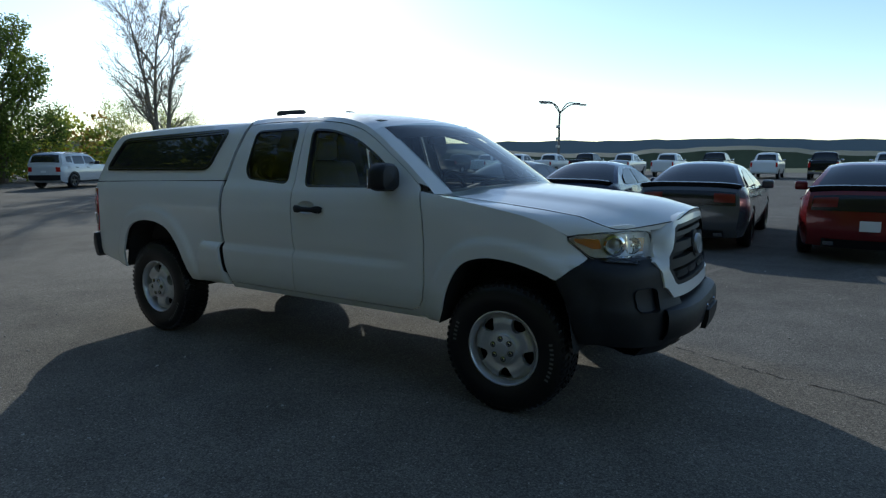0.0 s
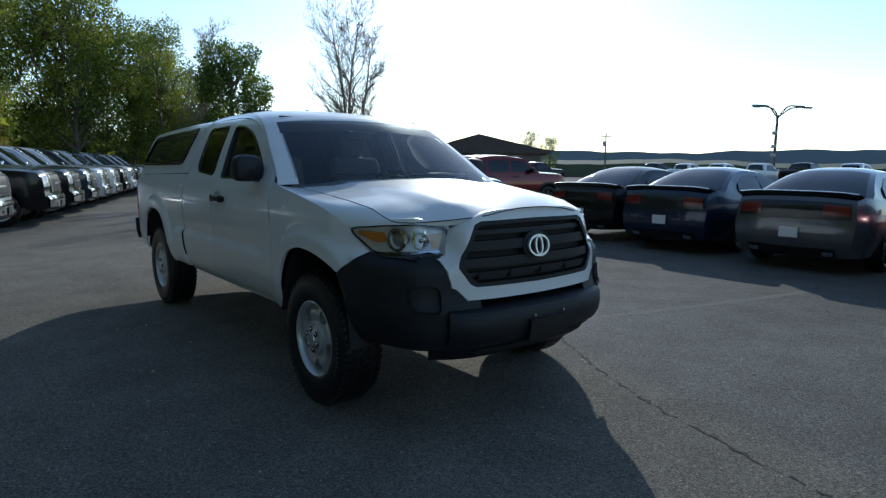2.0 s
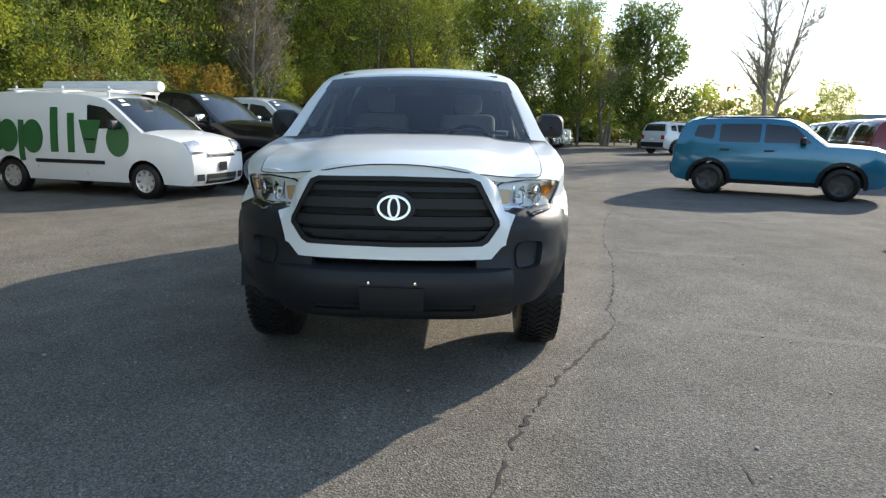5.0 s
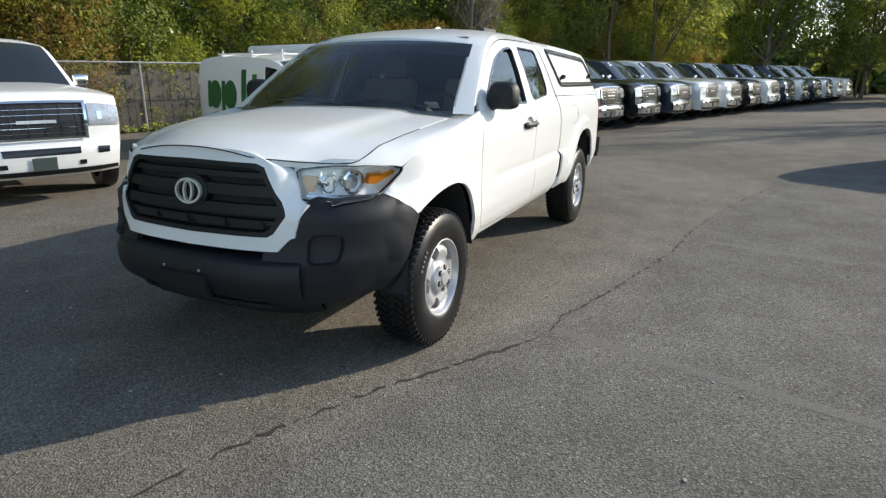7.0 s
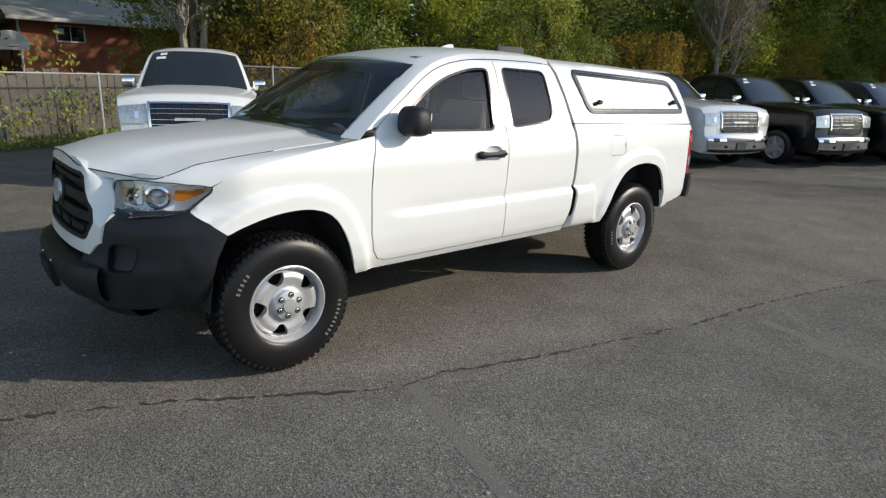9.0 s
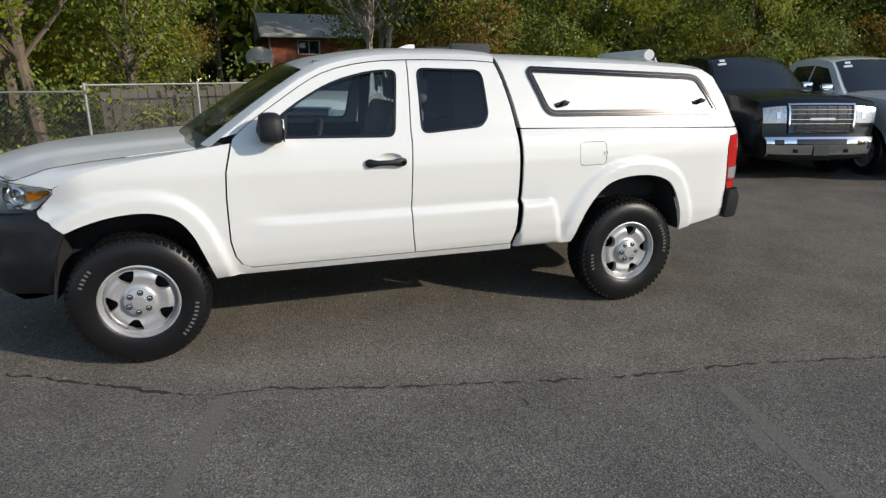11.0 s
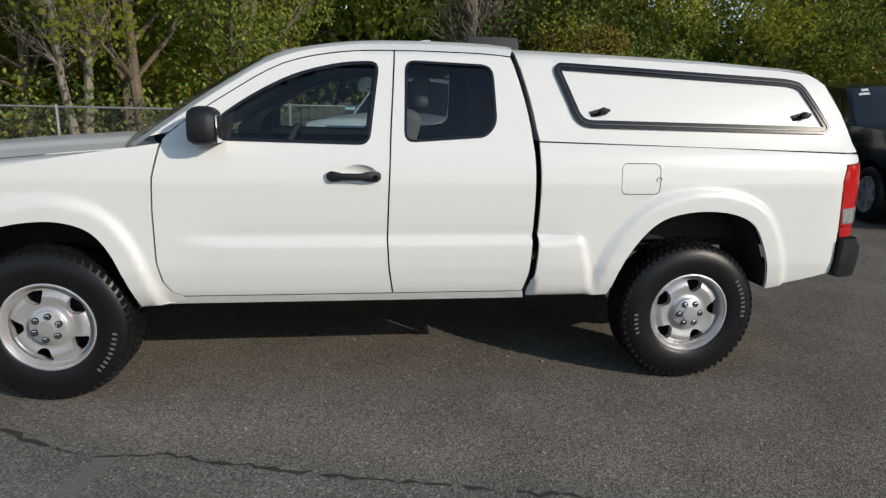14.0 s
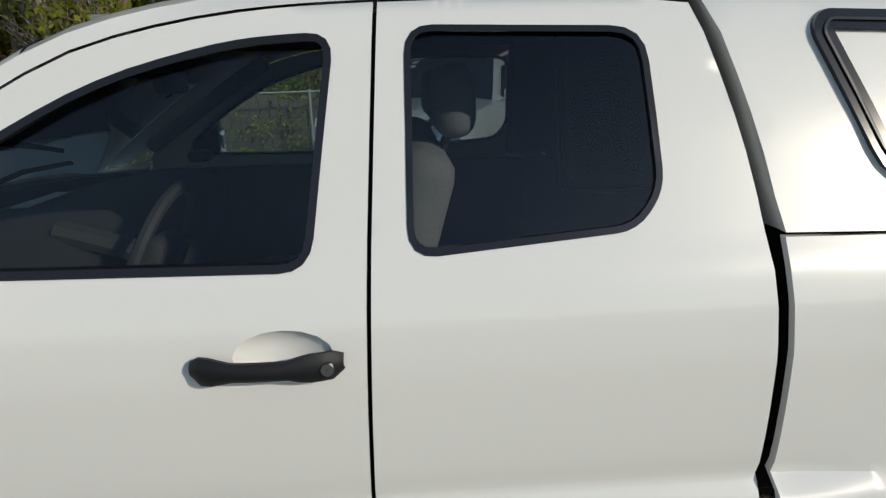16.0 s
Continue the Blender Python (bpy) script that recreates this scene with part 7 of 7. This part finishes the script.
G0 = Vector((-2.2, 9.5, 0))
fence_line((-26, 9.3, 0), G0, 1.28, "chain_link_fence", "grey chain-link fence with steel posts before the trees")
fence_line(G0, row_point(-7.0, 9.4), 1.4, "chain_link_fence", "grey chain-link fence with steel posts behind the pickups")
fence_line(row_point(-7.0, 9.4), row_point(34, 8.8), 1.7, "chain_link_fence", "grey chain-link fence with steel posts behind the pickups")
board_fence = thing("board_fence", "weathered grey board fence behind the wire fence", "fence")
mesh_board = None
for sect in range(2):
    a, b = ((G0 + Vector((0.1, 0.9, 0)), row_point(-7.0, 10.4)), (row_point(-7.0, 10.4), row_point(6, 10.2)))[sect]
    d = (b - a).normalized()
    ang = math.degrees(math.atan2(d.y, d.x))
    for k in range(int((b - a).length / 0.2)):
        if mesh_board is None:
            bm = bmesh.new()
            add_box(bm, 0, 0, 0.75, 0.185, 0.022, 1.5, 0.004, 1)
            board = part("board", bm, WOOD_GREY, board_fence)
            mesh_board = board.data
        else:
            board = new("board", mesh_board)
            board.parent = board_fence
        p = a + d * 0.2 * (k + 0.5)
        board.matrix_basis = pose(p.x, p.y, rng.uniform(-0.12, 0.05) - (0.18 if sect == 0 and k < 14 else 0.0), 0, rng.uniform(-1, 1), ang)
    for z in (0.4, 1.2):
        tube("rail", [a + Vector((0, 0.05, z)), b + Vector((0, 0.05, z))], 0.04, WOOD_GREY, board_fence, 4)

BRICK = material("red_brick", (0.40, 0.135, 0.08), 0.85, vary=0.25, scale=5, bump=0.4, bump_scale=30)
ROOF = material("grey_shingle", (0.40, 0.39, 0.38), 0.9, vary=0.25, scale=6, bump=0.4, bump_scale=20)
house = thing("brick_house", "red brick house with grey shingle roof and white trim", "house")
HX, HY = 2.45, 28.0
box("wall", (HX + 4.5, HY + 3.5, 1.7), (9.0, 7.0, 3.5), BRICK, house, 0.01)
bm = bmesh.new()
z0, z1 = 3.42, 4.7
for x0, x1 in ((HX - 0.45, HX + 9.6),):
    ring = [[(x0, HY - 0.7, z0), (x0, HY + 3.5, z1), (x0, HY + 7.7, z0), (x0, HY + 7.7, z0 - 0.12), (x0, HY - 0.7, z0 - 0.12)], [(x1, HY - 0.7, z0), (x1, HY + 3.5, z1), (x1, HY + 7.7, z0), (x1, HY + 7.7, z0 - 0.12), (x1, HY - 0.7, z0 - 0.12)]]
    rows = add_grid(bm, ring, True)
    for r in rows:
        bm.faces.new(r)
part("roof", bm, ROOF, house, smooth=False)
box("fascia", (HX + 4.57, HY - 0.72, 3.36), (10.0, 0.03, 0.16), PLATE, house)
tube("downspout", [(HX + 0.02, HY - 0.06, 3.3), (HX + 0.02, HY - 0.06, 0)], 0.05, PLATE, house)
win = box("window", (HX + 1.9, HY - 0.02, 2.85), (1.1, 0.08, 0.7), PLATE, house)
box("pane", (HX + 1.9, HY - 0.065, 2.85), (0.98, 0.01, 0.58), DARK_GLASS, win)
box("glazing_bar", (HX + 1.9, HY - 0.075, 2.85), (0.04, 0.015, 0.58), PLATE, win)
hoop = thing("basketball_hoop", "basketball hoop with white fan backboard on a pole", "basketball hoop")
tube("pole", [(1.85, 25.5, 0), (1.85, 25.5, 2.3)], 0.05, GLOSS_BLACK, hoop)
bm = sheet([(0.62 * math.cos(a), 0.46 * math.sin(a)) for a in np.linspace(0, math.pi, 14)] + [(-0.55, -0.25), (0.55, -0.25)], lambda a, b: Vector((1.85 + a, 25.3, 2.3 + b)), 0.2, thick=0.04, inward=lambda a, b: (0, 1, 0))
part("backboard", bm, PLATE, hoop)
bm = bmesh.new()
add_tube(bm, [(1.85 + 0.22 * math.cos(a), 25.0 + 0.22 * math.sin(a), 2.17) for a in np.linspace(0, 6.28, 17)], 0.012, 5, False)
part("rim", bm, RED_PAINT, hoop)


# ---- far side of the lot ----
POLE_GREY = material("dull_pole_grey", (0.11, 0.11, 0.11), 0.6, vary=0.15, scale=4)


def light_pole(x, y, h=9.0):
    root = thing("light_pole", "tall lot light with two arms and lamp heads", "street lamp")
    tube("pole", [(0, 0, 0), (0, 0, h - 0.6)], [0.16, 0.10], POLE_GREY, root)
    for sg in (-1, 1):
        for k, (rise, reach) in enumerate(((0.55, 1.9), (0.15, 2.2))):
            pts = smoothed([(0, 0, h - 0.9), (0.3 * sg, 0.25 * k, h - 0.5), (1.0 * sg, 0.45 * k, h - 0.1 + rise * 0.5), (reach * sg, 0.6 * k, h + rise * 0.4)], 0.2)
            tube("arm", pts, 0.06, POLE_GREY, root)
            bm = bmesh.new()
            add_box(bm, (reach + 0.3) * sg, 0.6 * k, h + rise * 0.4 - 0.02, 0.75, 0.32, 0.16, 0.06, 2)
            part("lamp_head", bm, POLE_GREY, root)
    for z in (h - 2.2, h - 3.4, h - 4.2):
        box("flood_box", (0.15, 0, z), (0.35, 0.3, 0.3), GALV, root, 0.04)
    root.matrix_basis = pose(x, y, -1.5, 0, 0, 60)
    return root


light_pole(22.0, -56.2, 8.2)
util = thing("utility_pole", "wooden utility pole with crossarm", "utility pole")
tube("pole", [(0, 0, 0), (0, 0, 9.5)], [0.16, 0.11], BARK, util)
box("crossarm", (0, 0, 8.9), (2.4, 0.12, 0.14), BARK, util)
box("transformer", (0.3, 0.2, 7.6), (0.5, 0.5, 0.9), GALV, util, 0.1)
util.matrix_basis = pose(49.0, -67.5, -1.2, 0, 0, 40) @ Matrix.Scale(0.75, 4)

barn = thing("long_building", "low building with a grey-brown gable roof", "building")
box("wall", (0, 0, 1.4), (22, 13, 3.0), material("barn_wall", (0.16, 0.12, 0.10), 0.9, vary=0.2, scale=2), barn)
bm = bmesh.new()
rows = add_grid(bm, [[(x, -7.6, 3.1), (x, 0.6, 5.0), (x, 7.6, 3.1), (x, 7.6, 2.8), (x, -7.6, 2.8)] for x in (-11.6, 11.6)], True)
for r in rows:
    bm.faces.new(r)
part("roof", bm, material("barn_roof", (0.11, 0.09, 0.078), 1.0, vary=0.2, scale=1.5, spec=0.05), barn, smooth=False)
barn.matrix_basis = pose(57.5, -53.0, 0, 0, 0, -43)
for x, y, z in ((54, -58, 0.55), (57, -61, 0.42), (56, -64, 0.5)):
    plant(LOBED[2], x, y, z)

# white and dark pickups parked far out, tails towards the lot
for k, ob in enumerate((ram_white, ram_silver, ram_black, ram_white, ram_black, ram_white, ram_silver, ram_black, ram_white, ram_silver, ram_white, ram_black)):
    copy_thing(ob, pose(-8 + 3.3 * k, -42 - 0.5 * k, -0.02, 0, 0, 88) @ Matrix.Scale(0.9, 4))
for k, ob in enumerate((ram_black, suv_red, renegade, ram_black, suv_red, ram_black)):
    copy_thing(ob, pose(34 + 4.2 * k, -38 + 0.3 * k, -0.02, 0, 0, 86) @ Matrix.Scale(0.9, 4))

# hills along the horizon
HILL = material("wooded_hill", (0.06, 0.075, 0.05), 0.95, vary=0.4, scale=0.01)
# the air's haze is mixed into the far ridge's colour as pale blue
FAR_HILL = material("far_hill_haze_blue", (0.13, 0.17, 0.22), 1.0)
for name, dist, base, amp, mat, lab, sd in (("near_hill", 420, 5.5, 4, HILL, "low wooded rise beyond the lot", 3), ("far_hill", 2300, 58, 18, FAR_HILL, "distant ridge tinted haze blue on the horizon", 9)):
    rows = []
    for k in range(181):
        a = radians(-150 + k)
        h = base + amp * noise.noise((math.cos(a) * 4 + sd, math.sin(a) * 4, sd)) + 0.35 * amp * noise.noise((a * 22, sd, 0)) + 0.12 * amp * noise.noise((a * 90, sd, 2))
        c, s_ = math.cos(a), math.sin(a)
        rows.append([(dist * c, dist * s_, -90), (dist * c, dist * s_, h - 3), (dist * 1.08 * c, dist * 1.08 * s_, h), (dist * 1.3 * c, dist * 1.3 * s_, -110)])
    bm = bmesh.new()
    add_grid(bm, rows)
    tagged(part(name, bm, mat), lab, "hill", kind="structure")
